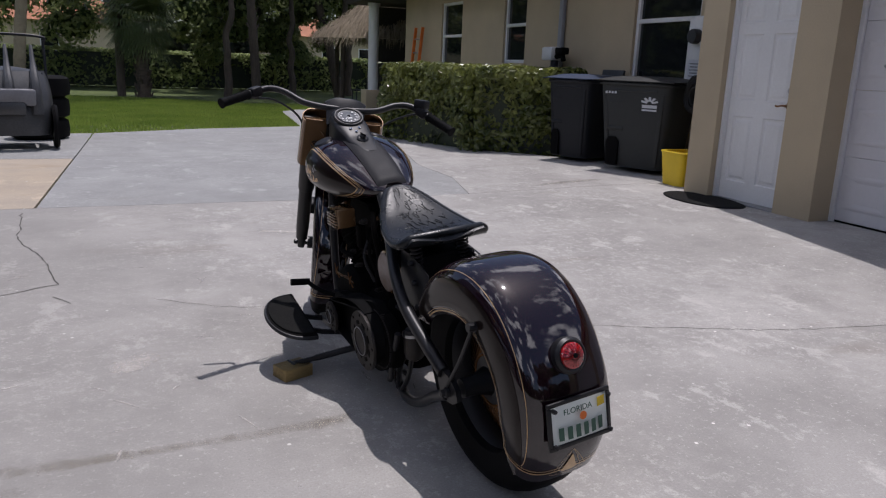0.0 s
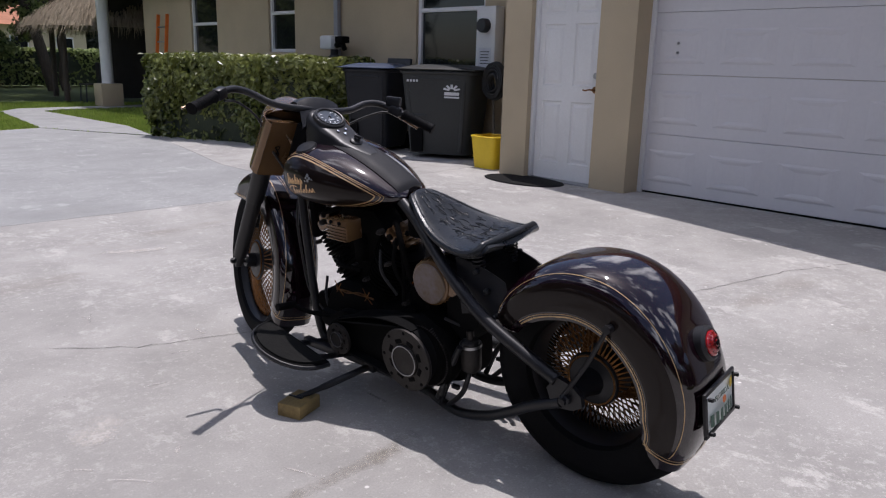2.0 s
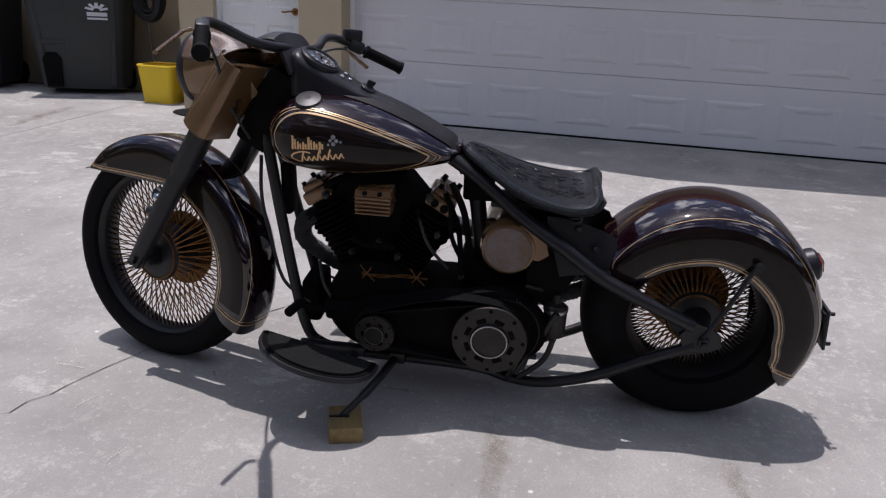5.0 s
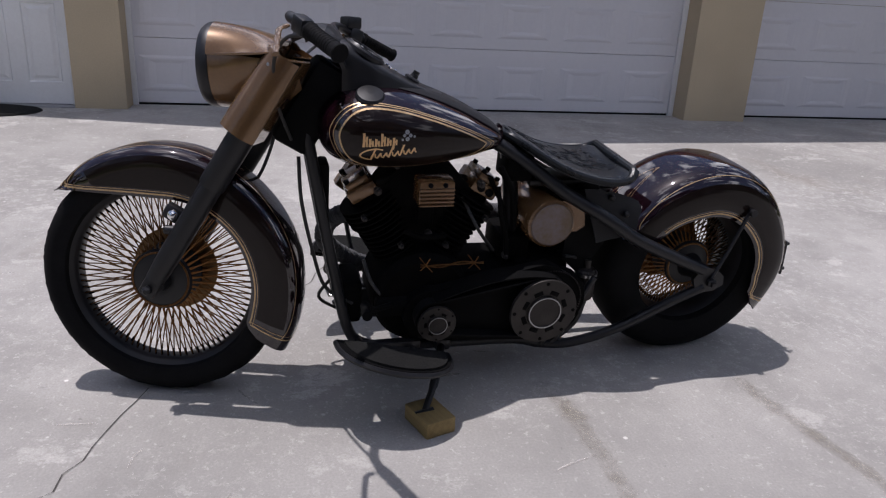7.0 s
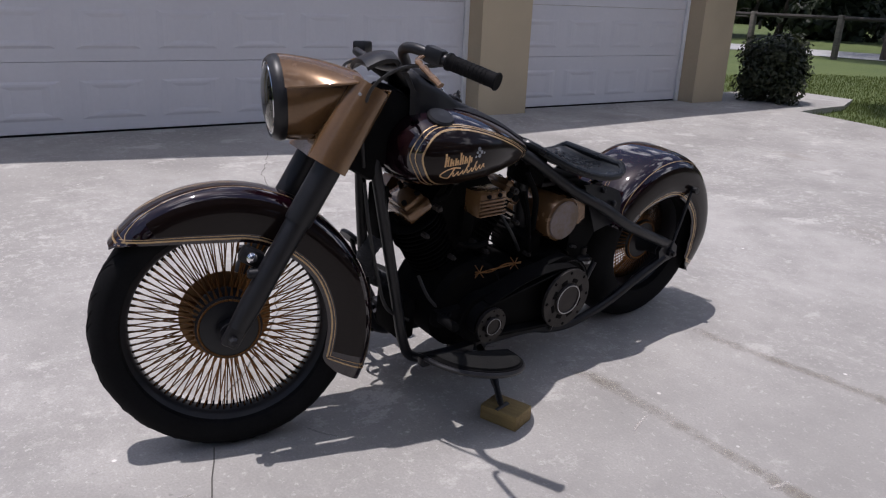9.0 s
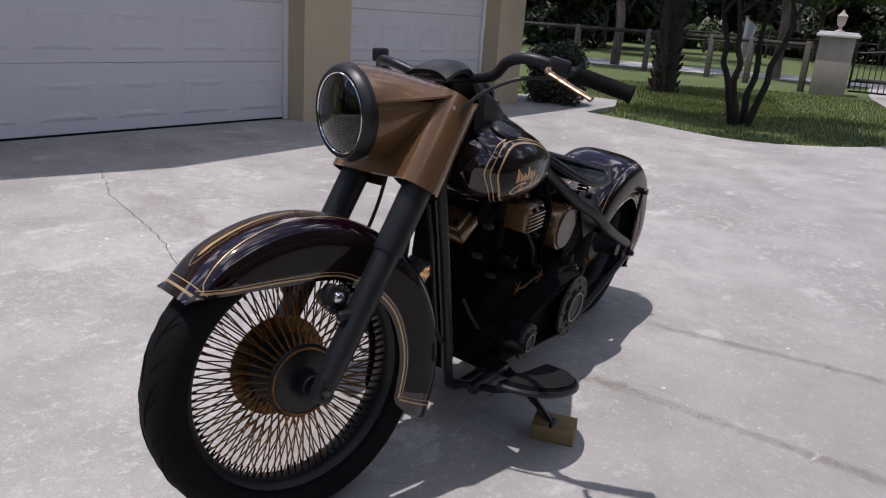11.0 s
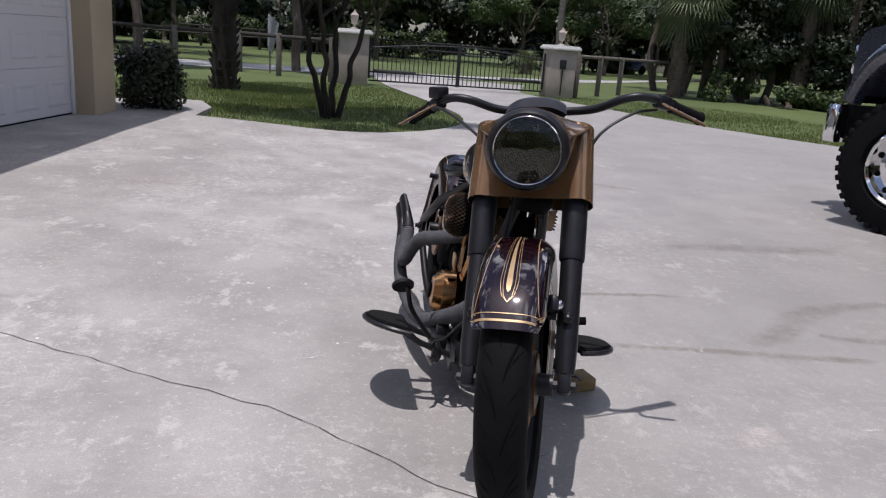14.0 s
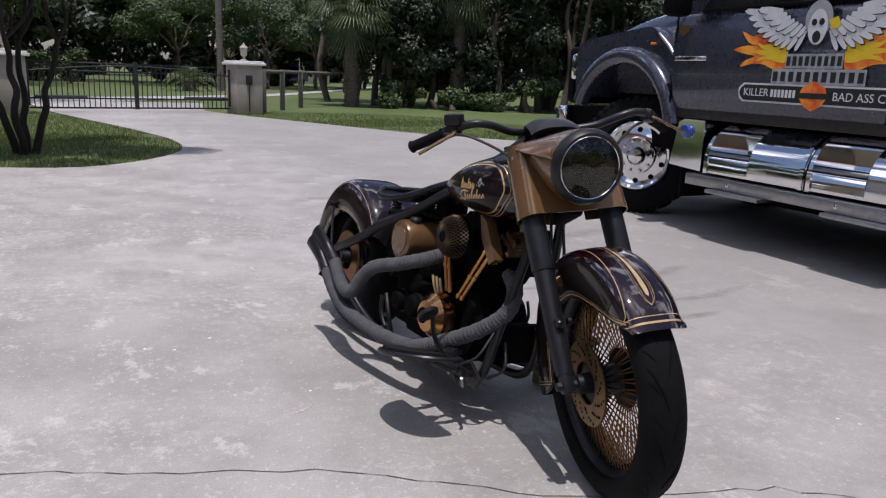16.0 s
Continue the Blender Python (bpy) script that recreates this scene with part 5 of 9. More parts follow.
# chassis tubes
def rails(sgn):
    g = Shape()
    g.tube(spline([(sgn * 0.018, 0.80, 0.800), (sgn * 0.045, 0.70, 0.755), (sgn * 0.066, 0.62, 0.708), (sgn * 0.110, 0.495, 0.624), (sgn * 0.156, 0.368, 0.556), (sgn * 0.174, 0.262, 0.490), (sgn * 0.180, 0.128, 0.428), (sgn * 0.182, 0.007, 0.376)], 7), 0.0195, 14)
    part("upper_rail", g, M_BLACK, bike)
    g = Shape()
    g.tube(spline([(sgn * 0.182, -0.008, 0.312), (sgn * 0.174, 0.098, 0.258), (sgn * 0.152, 0.256, 0.160), (sgn * 0.130, 0.40, 0.105), (sgn * 0.110, 0.50, 0.098), (sgn * 0.100, 0.62, 0.118), (sgn * 0.100, 0.98, 0.128), (sgn * 0.100, 1.09, 0.148), (sgn * 0.098, 1.135, 0.205), (sgn * 0.088, 1.17, 0.36), (sgn * 0.062, 1.215, 0.60), (sgn * 0.035, 1.25, 0.80)], 7), 0.0165, 12)
    part("cradle_tube", g, M_BLACK, bike)
    g = Shape()
    g.prism([(y + RC.y, z) for y, z in ((0.045, 0.290), (0.065, 0.345), (0.035, 0.388), (-0.015, 0.375), (-0.045, 0.350), (-0.050, 0.318), (-0.020, 0.300))], sgn * 0.172, sgn * 0.188)
    g.lathe([(0.017, 0), (0.017, 0.012), (0.011, 0.016), (0.011, 0.026), (0.004, 0.028)], 6, Matrix.Translation((sgn * 0.188, RC.y, 0.332)) @ turn("Y", 90 * sgn))
    part("axle_plate", g, M_BLACK, bike)
    g = Shape()
    g.tube(spline([(sgn * 0.192, -0.024, 0.345), (sgn * 0.174, -0.078, 0.44), (sgn * 0.158, -0.130, 0.552)], 8), 0.0065, 8)
    g.tube([(sgn * 0.132, -0.137, 0.557), (sgn * 0.176, -0.137, 0.562)], 0.0125, 10)
    part("mudguard_stay", g, M_BLACK, bike)
    g = Shape()
    g.sheet(lambda u, v: (sgn * (0.098 + 0.036 * v), 0.43 - 0.19 * u - 0.05 * v, 0.630 - 0.045 * u * u - 0.165 * v * (1 - 0.35 * u)), 10, 8)
    plate = part("side_plate", g, M_BLACK, bike, "satin black plate before the rear mudguard", thick=0.004)
    for y, z, x in ((0.34, 0.605, 0.108), (0.29, 0.555, 0.122), (0.25, 0.49, 0.136)):
        part("bolt", Shape().lathe([(0.010, 0), (0.010, 0.010), (0.005, 0.014)], 8, Matrix.Translation((sgn * x, y, z)) @ turn("Y", 90 * sgn)), M_BLACK, plate)
    g = Shape()
    g.tube(spline([(sgn * 0.120, 0.505, 0.10), (sgn * 0.125, 0.46, 0.20), (sgn * 0.118, 0.41, 0.27)], 6), 0.010, 8)
    g.tube(spline([(sgn * 0.120, 0.47, 0.105), (sgn * 0.125, 0.40, 0.18), (sgn * 0.118, 0.375, 0.255)], 6), 0.009, 8)
    g.box((sgn * 0.12, 0.435, 0.185), (0.014, 0.03, 0.014), None, 0.003)
    part("swingarm_brace", g, M_BLACK, bike)


sides(rails)
g = Shape().tube([(0, 1.275, 0.765), (0, 1.165, 0.965)], 0.033, 18)
g.tube([(0, 1.20, 0.86), (0, 1.0, 0.80), (0, 0.78, 0.785)], 0.030, 12)
part("head_tube", g, M_BLACK, bike)
part("neck_cover", Shape().box((0, 0, 0), (0.105, 0.115, 0.25), Matrix.Translation((0, 1.232, 0.855)) @ turn("X", RAKE), 0.02), M_MATT, bike, "matt black neck cover")
g = Shape()
g.prism([(0.34, 0.60), (0.47, 0.62), (0.47, 0.40), (0.40, 0.34), (0.335, 0.45)], -0.105, 0.105)
part("inner_guard", g, M_MATT, bike)

# engine
g = Shape()
g.lathe([(0.02, -0.132), (0.13, -0.132), (0.148, -0.11), (0.148, 0.075), (0.13, 0.098), (0.02, 0.098)], 36, Matrix.Translation((0, 0.915, 0.300)) @ SX)
g.box((0, 0.70, 0.27), (0.21, 0.30, 0.22), None, 0.03)
g.box((0, 0.53, 0.29), (0.20, 0.20, 0.24), None, 0.04)
part("crankcase", g, M_ENGINE, bike, "blackened engine and gearbox castings")


def cylinder(base, head, name):
    a, b = Vector(base), Vector(head)
    m = along(a, b)
    h = (b - a).length
    prof = [(0.052, 0.0)]
    for k in range(13):
        z = 0.012 + k * (h - 0.02) / 13
        r = 0.078 if k < 8 else 0.086
        prof += [(0.052, z), (r, z), (r + 0.0015, z + 0.0025), (r, z + 0.005), (0.052, z + 0.005)]
    part("cylinder", Shape().lathe(prof + [(0.052, h)], 28, m), M_ENGINE, bike, "black finned cylinder")
    q = Shape()
    q.box((0, 0, h + 0.020), (0.136, 0.088, 0.040), m, 0.009)
    q.box((0, 0, h + 0.048), (0.112, 0.072, 0.024), m, 0.007)
    rb = part("rocker_cover", q, M_COPPER, bike, "copper-brown rocker cover")
    for x in (-0.044, 0.044):
        for y in (-0.025, 0.025):
            part("bolt", Shape().lathe([(0.008, h + 0.058), (0.008, h + 0.069), (0.003, h + 0.070)], 8, m @ Matrix.Translation((x, y, 0))), M_MATT, rb)
    for y in (0.0, 0.032):
        part("bolt", Shape().lathe([(0.012, 0), (0.012, 0.008), (0.004, 0.010)], 10, m @ Matrix.Translation((-0.067, y - 0.016, h + 0.02)) @ turn("Y", -90)), M_MATT, rb)


cylinder((0, 0.965, 0.405), (0, 1.085, 0.605), "front")
cylinder((0, 0.865, 0.405), (0, 0.745, 0.605), "rear")
g = Shape()
g.box((-0.130, 0.908, 0.652), (0.075, 0.102, 0.076), None, 0.008)
coil = part("coil_cover", g, M_COPPER, bike, "copper-brown ribbed coil cover")
for k in range(5):
    part("rib", Shape().box((-0.170, 0.908, 0.622 + 0.0115 * k), (0.010, 0.098, 0.0055), None, 0.002), M_COPPER, coil)
for y in (0.887, 0.929):
    part("bolt", Shape().lathe([(0.007, 0), (0.007, 0.006), (0.003, 0.008)], 8, Matrix.Translation((-0.168, y, 0.681)) @ turn("Y", -90)), M_MATT, coil)

g = Shape()
oil = Matrix.Translation((0, 0.529, 0.526)) @ SX
g.lathe([(0.0, -0.122), (0.060, -0.122), (0.075, -0.116), (0.081, -0.102), (0.081, 0.138), (0.075, 0.150), (0.060, 0.155), (0, 0.155)], 36, oil)
oil_tank = part("oil_tank", g, M_COPPER, bike, "round copper-brown oil tank with worn ends")
part("end_face", Shape().lathe([(0.0, -0.125), (0.065, -0.125), (0.068, -0.1225), (0.0, -0.1225)], 32, oil), M_WORN, oil_tank, "worn purple-grey end face")
part("end_face", Shape().lathe([(0.0, 0.1555), (0.055, 0.1555), (0.055, 0.158), (0.0, 0.158)], 32, oil), M_COPPER, oil_tank)
part("oil_cap", Shape().lathe([(0.024, 0), (0.026, 0.012), (0.020, 0.022), (0.0, 0.024)], 18, Matrix.Translation((0.10, 0.548, 0.600))), M_BLACK, oil_tank)
g = Shape().prism([(0.50, 0.600), (0.425, 0.565), (0.415, 0.515), (0.44, 0.497), (0.50, 0.500)], -0.112, -0.065)
part("tank_bracket", g, M_COPPER, oil_tank)

part("inner_block", Shape().prism([(0.80, 0.42), (1.03, 0.42), (1.06, 0.62), (1.00, 0.70), (0.84, 0.70), (0.77, 0.62)], -0.050, 0.050), M_ENGINE, bike, "black engine parts between the cylinders")
for a, b, r in (((-0.095, 1.06, 0.665), (-0.070, 0.99, 0.700), 0.010), ((-0.085, 0.70, 0.640), (-0.100, 0.66, 0.470), 0.007), ((-0.110, 0.98, 0.520), (-0.112, 0.86, 0.500), 0.009)):
    mid = (Vector(a) + Vector(b)) / 2 + Vector((-0.022, 0.012, 0.0))
    part("engine_pipe", Shape().tube(spline([a, mid, b], 6), r, 8), M_ENGINE, bike)
part("seat_post", Shape().tube(spline([(0, 0.665, 0.775), (0, 0.635, 0.640), (0, 0.605, 0.440)], 5), 0.024, 14), M_BLACK, bike, "black frame post under the seat")
part("relay_box", Shape().box((-0.010, 0.628, 0.690), (0.105, 0.085, 0.095), None, 0.010), M_ENGINE, bike)
for pts, r in (([(-0.085, 0.700, 0.700), (-0.100, 0.660, 0.620), (-0.090, 0.640, 0.500)], 0.010), ([(-0.060, 0.720, 0.660), (-0.085, 0.675, 0.560), (-0.110, 0.660, 0.430)], 0.008)):
    part("oil_hose", Shape().tube(spline(pts, 6), r, 8), M_ENGINE, bike)
for y, z, r in ((1.060, 0.640, 0.0075), (1.095, 0.560, 0.006), (0.760, 0.655, 0.0075), (0.985, 0.470, 0.006), (0.850, 0.465, 0.006), (0.735, 0.545, 0.006), (0.660, 0.420, 0.0065), (1.010, 0.715, 0.006), (0.905, 0.505, 0.007)):
    part("engine_bolt", Shape().lathe([(r * 1.5, -0.02), (r * 1.5, 0.0), (r, 0.002), (r, 0.008), (r * 0.4, 0.010)], 6, Matrix.Translation((-0.108, y, z)) @ turn("Y", -90)), M_GREYRING, bike)

# primary drive
g = Shape()
outline = []
for c, r, a0, a1 in (((0.90, 0.272), 0.082, -75, 100), ((0.575, 0.290), 0.132, 100, 275)):
    outline += [(c[0] + r * math.cos(radians(a0 + (a1 - a0) * k / 16)), c[1] + r * math.sin(radians(a0 + (a1 - a0) * k / 16))) for k in range(17)]
g.prism(outline, -0.172, -0.135)
part("primary_plate", g, M_MATT, bike, "black open primary plate")
g = Shape()
belt = []
for c, r, a0, a1 in (((0.90, 0.278), 0.050, -80, 95), ((0.57, 0.292), 0.100, 95, 280)):
    belt += [(-0.190, c[0] + r * math.cos(radians(a0 + (a1 - a0) * k / 20)), c[1] + r * math.sin(radians(a0 + (a1 - a0) * k / 20))) for k in range(21)]
vs, n = [], len(belt)
for x, y, z in belt:
    cy, cz = 0.72, 0.285
    vs += [(-0.208, y, z), (-0.172, y, z)]
g.add(vs, [(2 * i, 2 * i + 1, 2 * ((i + 1) % n) + 1, 2 * ((i + 1) % n)) for i in range(n)])
part("drive_belt", g, M_RUBBER, bike, "wide toothed primary belt", thick=0.006)
g = Shape()
g.sheet(lambda u, v: (-0.14 - 0.074 * v, 0.90 - 0.37 * u, 0.336 + 0.064 * math.sin(u * 2.15)), 20, 4)
part("belt_guard", g, M_MATT, bike, "curved black belt guard", thick=0.004)


def ring_cover(c, r, name, holes, label):
    lay = Matrix.Translation((-0.209, *c)) @ turn("Y", -90)
    g = Shape().lathe([(r * 0.52, 0), (r * 0.98, 0), (r, 0.004), (r * 0.98, 0.012), (r * 0.52, 0.012)], 44, lay, closed=True)
    p = part(name, g, M_GREYRING, bike, label)
    g = Shape().lathe([(0.0, 0.004), (r * 0.50, 0.004), (r * 0.50, 0.016), (r * 0.46, 0.020), (r * 0.44, 0.017), (0.0, 0.017)], 36, lay)
    part("hub_cap", g, M_GREYRING, p)
    part("polished_edge", Shape().lathe([(r * 0.455, 0.0195), (r * 0.485, 0.0195), (r * 0.485, 0.0215), (r * 0.455, 0.0215)], 40, lay, closed=True), M_STEEL, p)
    for k in range(holes):
        a = 2 * math.pi * k / holes
        part("bolt", Shape().lathe([(0.0, 0.0122), (r * 0.055, 0.0122), (r * 0.055, 0.0132), (0.0, 0.0132)], 10, lay @ Matrix.Translation((r * 0.88 * math.cos(a), r * 0.88 * math.sin(a), 0))), M_MATT, p)
        b = a + math.pi / holes
        part("slot", Shape().box((0, 0, 0.0127), (r * 0.13, r * 0.26, 0.0012), lay @ turn("Z", math.degrees(b)) @ Matrix.Translation((r * 0.615, 0, 0)), 0.0004), M_MATT, p)


ring_cover((0.560, 0.285), 0.108, "clutch_cover", 8, "grey slotted clutch ring with a polished edge")
ring_cover((0.892, 0.268), 0.058, "pulley_cover", 6, "small grey slotted pulley ring with a polished edge")
g = Shape().lathe([(0.0, -0.17), (0.095, -0.17), (0.102, -0.16), (0.102, -0.13), (0.0, -0.13)], 32, Matrix.Translation((0, 0.50, 0.29)) @ SX)
teeth = Shape()
for k in range(76):
    a = 2 * math.pi * k / 76
    teeth.box((0, 0, 0), (0.005, 0.0042, 0.02), Matrix.Translation((0, 0.525, 0.292)) @ SX @ Matrix.Translation((0.104 * math.cos(a), 0.104 * math.sin(a), -0.165)) @ turn("Z", math.degrees(a)), 0.001)
part("clutch_basket", g, M_ENGINE, bike)
tagged(part("starter_teeth", teeth, M_GREYRING, bike), kind="stuff")
wire = Shape()
for dz in (0, 0.008):
    wire.tube(spline([(-0.165, 0.94, 0.43 + dz), (-0.168, 0.88, 0.436 - dz), (-0.165, 0.82, 0.433 + dz), (-0.165, 0.75, 0.436 - dz * 0.5)], 6), 0.0022, 6)
for y in (0.925, 0.78):
    wire.tube([(-0.165, y + 0.02, 0.462), (-0.168, y, 0.436), (-0.165, y - 0.022, 0.412)], 0.0018, 5)
    wire.tube([(-0.165, y - 0.012, 0.455), (-0.168, y, 0.436), (-0.165, y + 0.014, 0.418)], 0.0018, 5)
part("wire_ornament", wire, M_BRONZE, bike, "twisted bronze wire with barbs")

# right-hand side of the engine
g = Shape()
air = Matrix.Translation((0.122, 0.930, 0.618)) @ SX
g.lathe([(0.02, 0), (0.060, 0.0), (0.072, 0.010), (0.076, 0.035), (0.070, 0.065), (0.050, 0.082), (0.0, 0.088)], 32, air)
air_ob = part("air_filter", g, M_MATT, bike, "domed bronze mesh air filter")
q = Shape()
for k in range(34):
    for sgn in (-1, 1):
        pts = []
        for j in range(9):
            t = j / 8
            r, h = (0.0765 * math.cos(t * 1.35) ** 0.5, 0.030 + 0.060 * math.sin(t * 1.35)) if t < 0.99 else (0.02, 0.090)
            a = 2 * math.pi * k / 34 + sgn * t * 0.75
            pts.append((r * math.cos(a), r * math.sin(a), h))
        q.tube(pts, 0.0011, 4, m=air)
tagged(part("mesh", q, M_MESH, air_ob), kind="stuff")
g = Shape()
g.lathe([(0.0, 0), (0.076, 0), (0.086, 0.016), (0.082, 0.062), (0.056, 0.092), (0.0, 0.099)], 32, Matrix.Translation((0.108, 0.866, 0.310)) @ SX)
timer = part("timing_cover", g, M_BRIGHTCOPPER, bike, "copper-brown domed timing cover")
part("recess", Shape().lathe([(0.0, 0.095), (0.026, 0.095), (0.030, 0.090), (0.032, 0.092), (0.027, 0.102), (0.0, 0.103)], 20, Matrix.Translation((0.108, 0.854, 0.310)) @ SX), M_MATT, timer)
for base, top in (((0.112, 0.93, 0.395), (0.096, 1.045, 0.605)), ((0.112, 0.955, 0.395), (0.096, 1.075, 0.60)), ((0.112, 0.88, 0.40), (0.096, 0.795, 0.60)), ((0.112, 0.855, 0.40), (0.096, 0.765, 0.60))):
    rods = Shape().tube([base, top], 0.0085, 10)
    a, b = Vector(base), Vector(top)
    for t in (0.06, 0.45, 0.94):
        rods.tube([a.lerp(b, t - 0.03), a.lerp(b, t + 0.03)], 0.0115, 10)
    part("pushrod_tube", rods, M_BRIGHTCOPPER, bike)
for y in (0.80, 0.825, 0.85):
    part("oil_line", Shape().tube(spline([(0.112, y, 0.36), (0.128, y - 0.01, 0.40), (0.128, y - 0.03, 0.44)], 5), 0.0050, 7), M_BRASS, bike)
part("engine_mount", Shape().prism([(1.035, 0.720), (1.075, 0.700), (1.150, 0.585), (1.120, 0.562), (1.06, 0.64)], 0.098, 0.138), M_COPPER, bike, "copper-brown engine mount bar")
for y, r, x in ((0.60, 0.042, 0.115), (0.69, 0.047, 0.100)):
    drum = part("oil_filter", Shape().lathe([(0.0, 0.0), (r, 0.0), (r, 0.055), (r * 0.8, 0.068), (0.0, 0.070)], 24, Matrix.Translation((x, y, 0.296)) @ SX), M_ENGINE, bike, "black round engine cover")
    part("drum_band", Shape().lathe([(r, 0.030), (r + 0.003, 0.030), (r + 0.003, 0.038), (r, 0.038)], 24, Matrix.Translation((x, y, 0.296)) @ SX, closed=True), M_BLACK, drum)


def pipe(points, name, label):
    pts = spline([(x * 0.82, y - 0.02, z) for x, y, z in points], 9)
    g = Shape()
    rad = [0.0265 + 0.0012 * math.sin(i * 2.1) for i in range(len(pts))]
    g.tube(pts, rad, 16)
    p = part(name, g, M_WRAP, bike, label)
    wrap = Shape()
    for i in range(2, len(pts) - 2, 1):
        d = (pts[i + 1] - pts[i - 1]).normalized()
        m = along(pts[i], pts[i] + d)
        wrap.lathe([(rad[i] - 0.001, -0.004), (rad[i] + 0.0016, -0.002), (rad[i] + 0.0016, 0.004), (rad[i] - 0.001, 0.005)], 14, m @ turn("X", 7))
    tagged(part("wrap_turn", wrap, M_WRAP, p), kind="stuff")
    return p


front_pipe = pipe([(0.045, 1.130, 0.530), (0.065, 1.195, 0.485), (0.095, 1.200, 0.410), (0.148, 1.125, 0.330), (0.205, 1.00, 0.252), (0.243, 0.890, 0.198), (0.262, 0.82, 0.178), (0.290, 0.70, 0.168), (0.318, 0.52, 0.172), (0.338, 0.37, 0.195), (0.344, 0.26, 0.245), (0.338, 0.155, 0.310)], "exhaust_pipe", "grey-wrapped exhaust pipe with a black fishtail end")
rear_pipe = pipe([(0.090, 0.755, 0.510), (0.160, 0.735, 0.488), (0.222, 0.63, 0.445), (0.275, 0.505, 0.402), (0.310, 0.455, 0.345), (0.334, 0.425, 0.283), (0.340, 0.360, 0.272), (0.332, 0.275, 0.305), (0.318, 0.190, 0.358)], "exhaust_pipe", "grey-wrapped exhaust pipe with a black fishtail end")


def fishtail(a, b, tip, parent):
    g = Shape()
    P = spline([a, b, tip], 8)
    n = len(P)
    ring = []
    for i, p in enumerate(P):
        t = i / (n - 1)
        w, h = 0.0265 * (1 - 0.40 * t), 0.0265 + 0.012 * max(0, t - 0.45) / 0.55
        d = (P[min(i + 1, n - 1)] - P[max(i - 1, 0)]).normalized()
        side = Vector((1, 0, 0))
        up = side.cross(d).normalized()
        ring += [tuple(p + side * w * math.cos(q) + up * h * math.sin(q)) for q in (2 * math.pi * k / 14 for k in range(14))]
    g.add(ring, [(i * 14 + k, i * 14 + (k + 1) % 14, (i + 1) * 14 + (k + 1) % 14, (i + 1) * 14 + k) for i in range(n - 1) for k in range(14)])
    part("fishtail", g, M_BLACK, parent, "satin black fishtail end", thick=0.002)


fishtail((0.278, 0.142, 0.306), (0.284, 0.085, 0.348), (0.305, 0.002, 0.412), front_pipe)
fishtail((0.262, 0.177, 0.353), (0.269, 0.115, 0.392), (0.296, 0.027, 0.458), rear_pipe)

# foot controls


def footboard(sgn):
    m = Matrix.Translation((sgn * 0.285, 1.035, 0.235 if sgn < 0 else 0.222)) @ turn("X", 13) @ turn("Y", -sgn * 6)
    pts = [(0.0, -0.165)] + [(sgn * 0.148 * math.sin(math.pi * k / 20) ** 0.8, -0.165 * math.cos(math.pi * k / 20)) for k in range(1, 20)] + [(0.0, 0.165)]
    g = Shape().prism(pts, 0.0, 0.014, 2, m)
    fb = part("footboard", g, M_MATT, bike, "half-moon black footboard with a rubber pad")
    inner = [(sgn * 0.012 + x * 0.86, y * 0.90) for x, y in pts]
    part("rubber_pad", Shape().prism(inner, 0.014, 0.021, 2, m), M_MAT, fb)
    part("board_edge", Shape().tube([tuple(m @ Vector((x, y, 0.004))) for x, y in pts], 0.009, 8), M_BLACK, fb)
    g = Shape()
    g.tube([(sgn * 0.10, 1.10, 0.16), (sgn * 0.24, 1.10, 0.20), (sgn * 0.30, 1.09, 0.228)], 0.011, 8)
    g.tube([(sgn * 0.10, 0.95, 0.15), (sgn * 0.24, 0.96, 0.185), (sgn * 0.30, 0.96, 0.210)], 0.011, 8)
    g.box((sgn * 0.18, 1.03, 0.185), (0.03, 0.20, 0.03), None, 0.006)
    part("board_bracket", g, M_BLACK, fb)


sides(footboard)
g = Shape()
g.tube(spline([(-0.14, 1.00, 0.30), (-0.20, 1.07, 0.322), (-0.235, 1.105, 0.352)], 5), 0.009, 8)
g.tube([(-0.227, 1.108, 0.352), (-0.302, 1.115, 0.362)], 0.014, 12)
g.box((-0.13, 0.98, 0.29), (0.05, 0.16, 0.06), None, 0.015)
part("gear_lever", g, M_MATT, bike, "black gear lever with a rubber peg")
g = Shape()
g.tube(spline([(0.20, 1.05, 0.20), (0.28, 1.07, 0.30), (0.31, 1.085, 0.385)], 5), 0.008, 8)
g.lathe([(0.0, 0), (0.036, 0), (0.038, 0.008), (0.034, 0.014), (0, 0.016)], 22, Matrix.Translation((0.325, 1.088, 0.382)) @ turn("X", 50) @ turn("Y", 10))
g.box((0.17, 1.02, 0.19), (0.06, 0.10, 0.05), None, 0.012)
part("brake_pedal", g, M_BLACK, bike, "black round brake pedal")
master = part("brake_cylinder", Shape().tube([(0.150, 0.985, 0.190), (0.165, 1.045, 0.172), (0.178, 1.105, 0.152)], [0.018, 0.022, 0.017], 14), M_BLACK, bike, "black rear brake cylinder with its fittings")
part("fluid_box", Shape().box((0.158, 1.015, 0.222), (0.042, 0.060, 0.045), None, 0.008), M_BLACK, master)
part("push_rod", Shape().tube([(0.178, 1.10, 0.153), (0.196, 1.150, 0.150), (0.215, 1.165, 0.185)], 0.006, 8), M_STEEL, master)
part("banjo_bolt", Shape().lathe([(0.012, 0), (0.012, 0.012), (0.008, 0.016), (0.008, 0.026), (0.003, 0.028)], 6, Matrix.Translation((0.172, 1.060, 0.165)) @ turn("Y", 90)), M_STEEL, master)
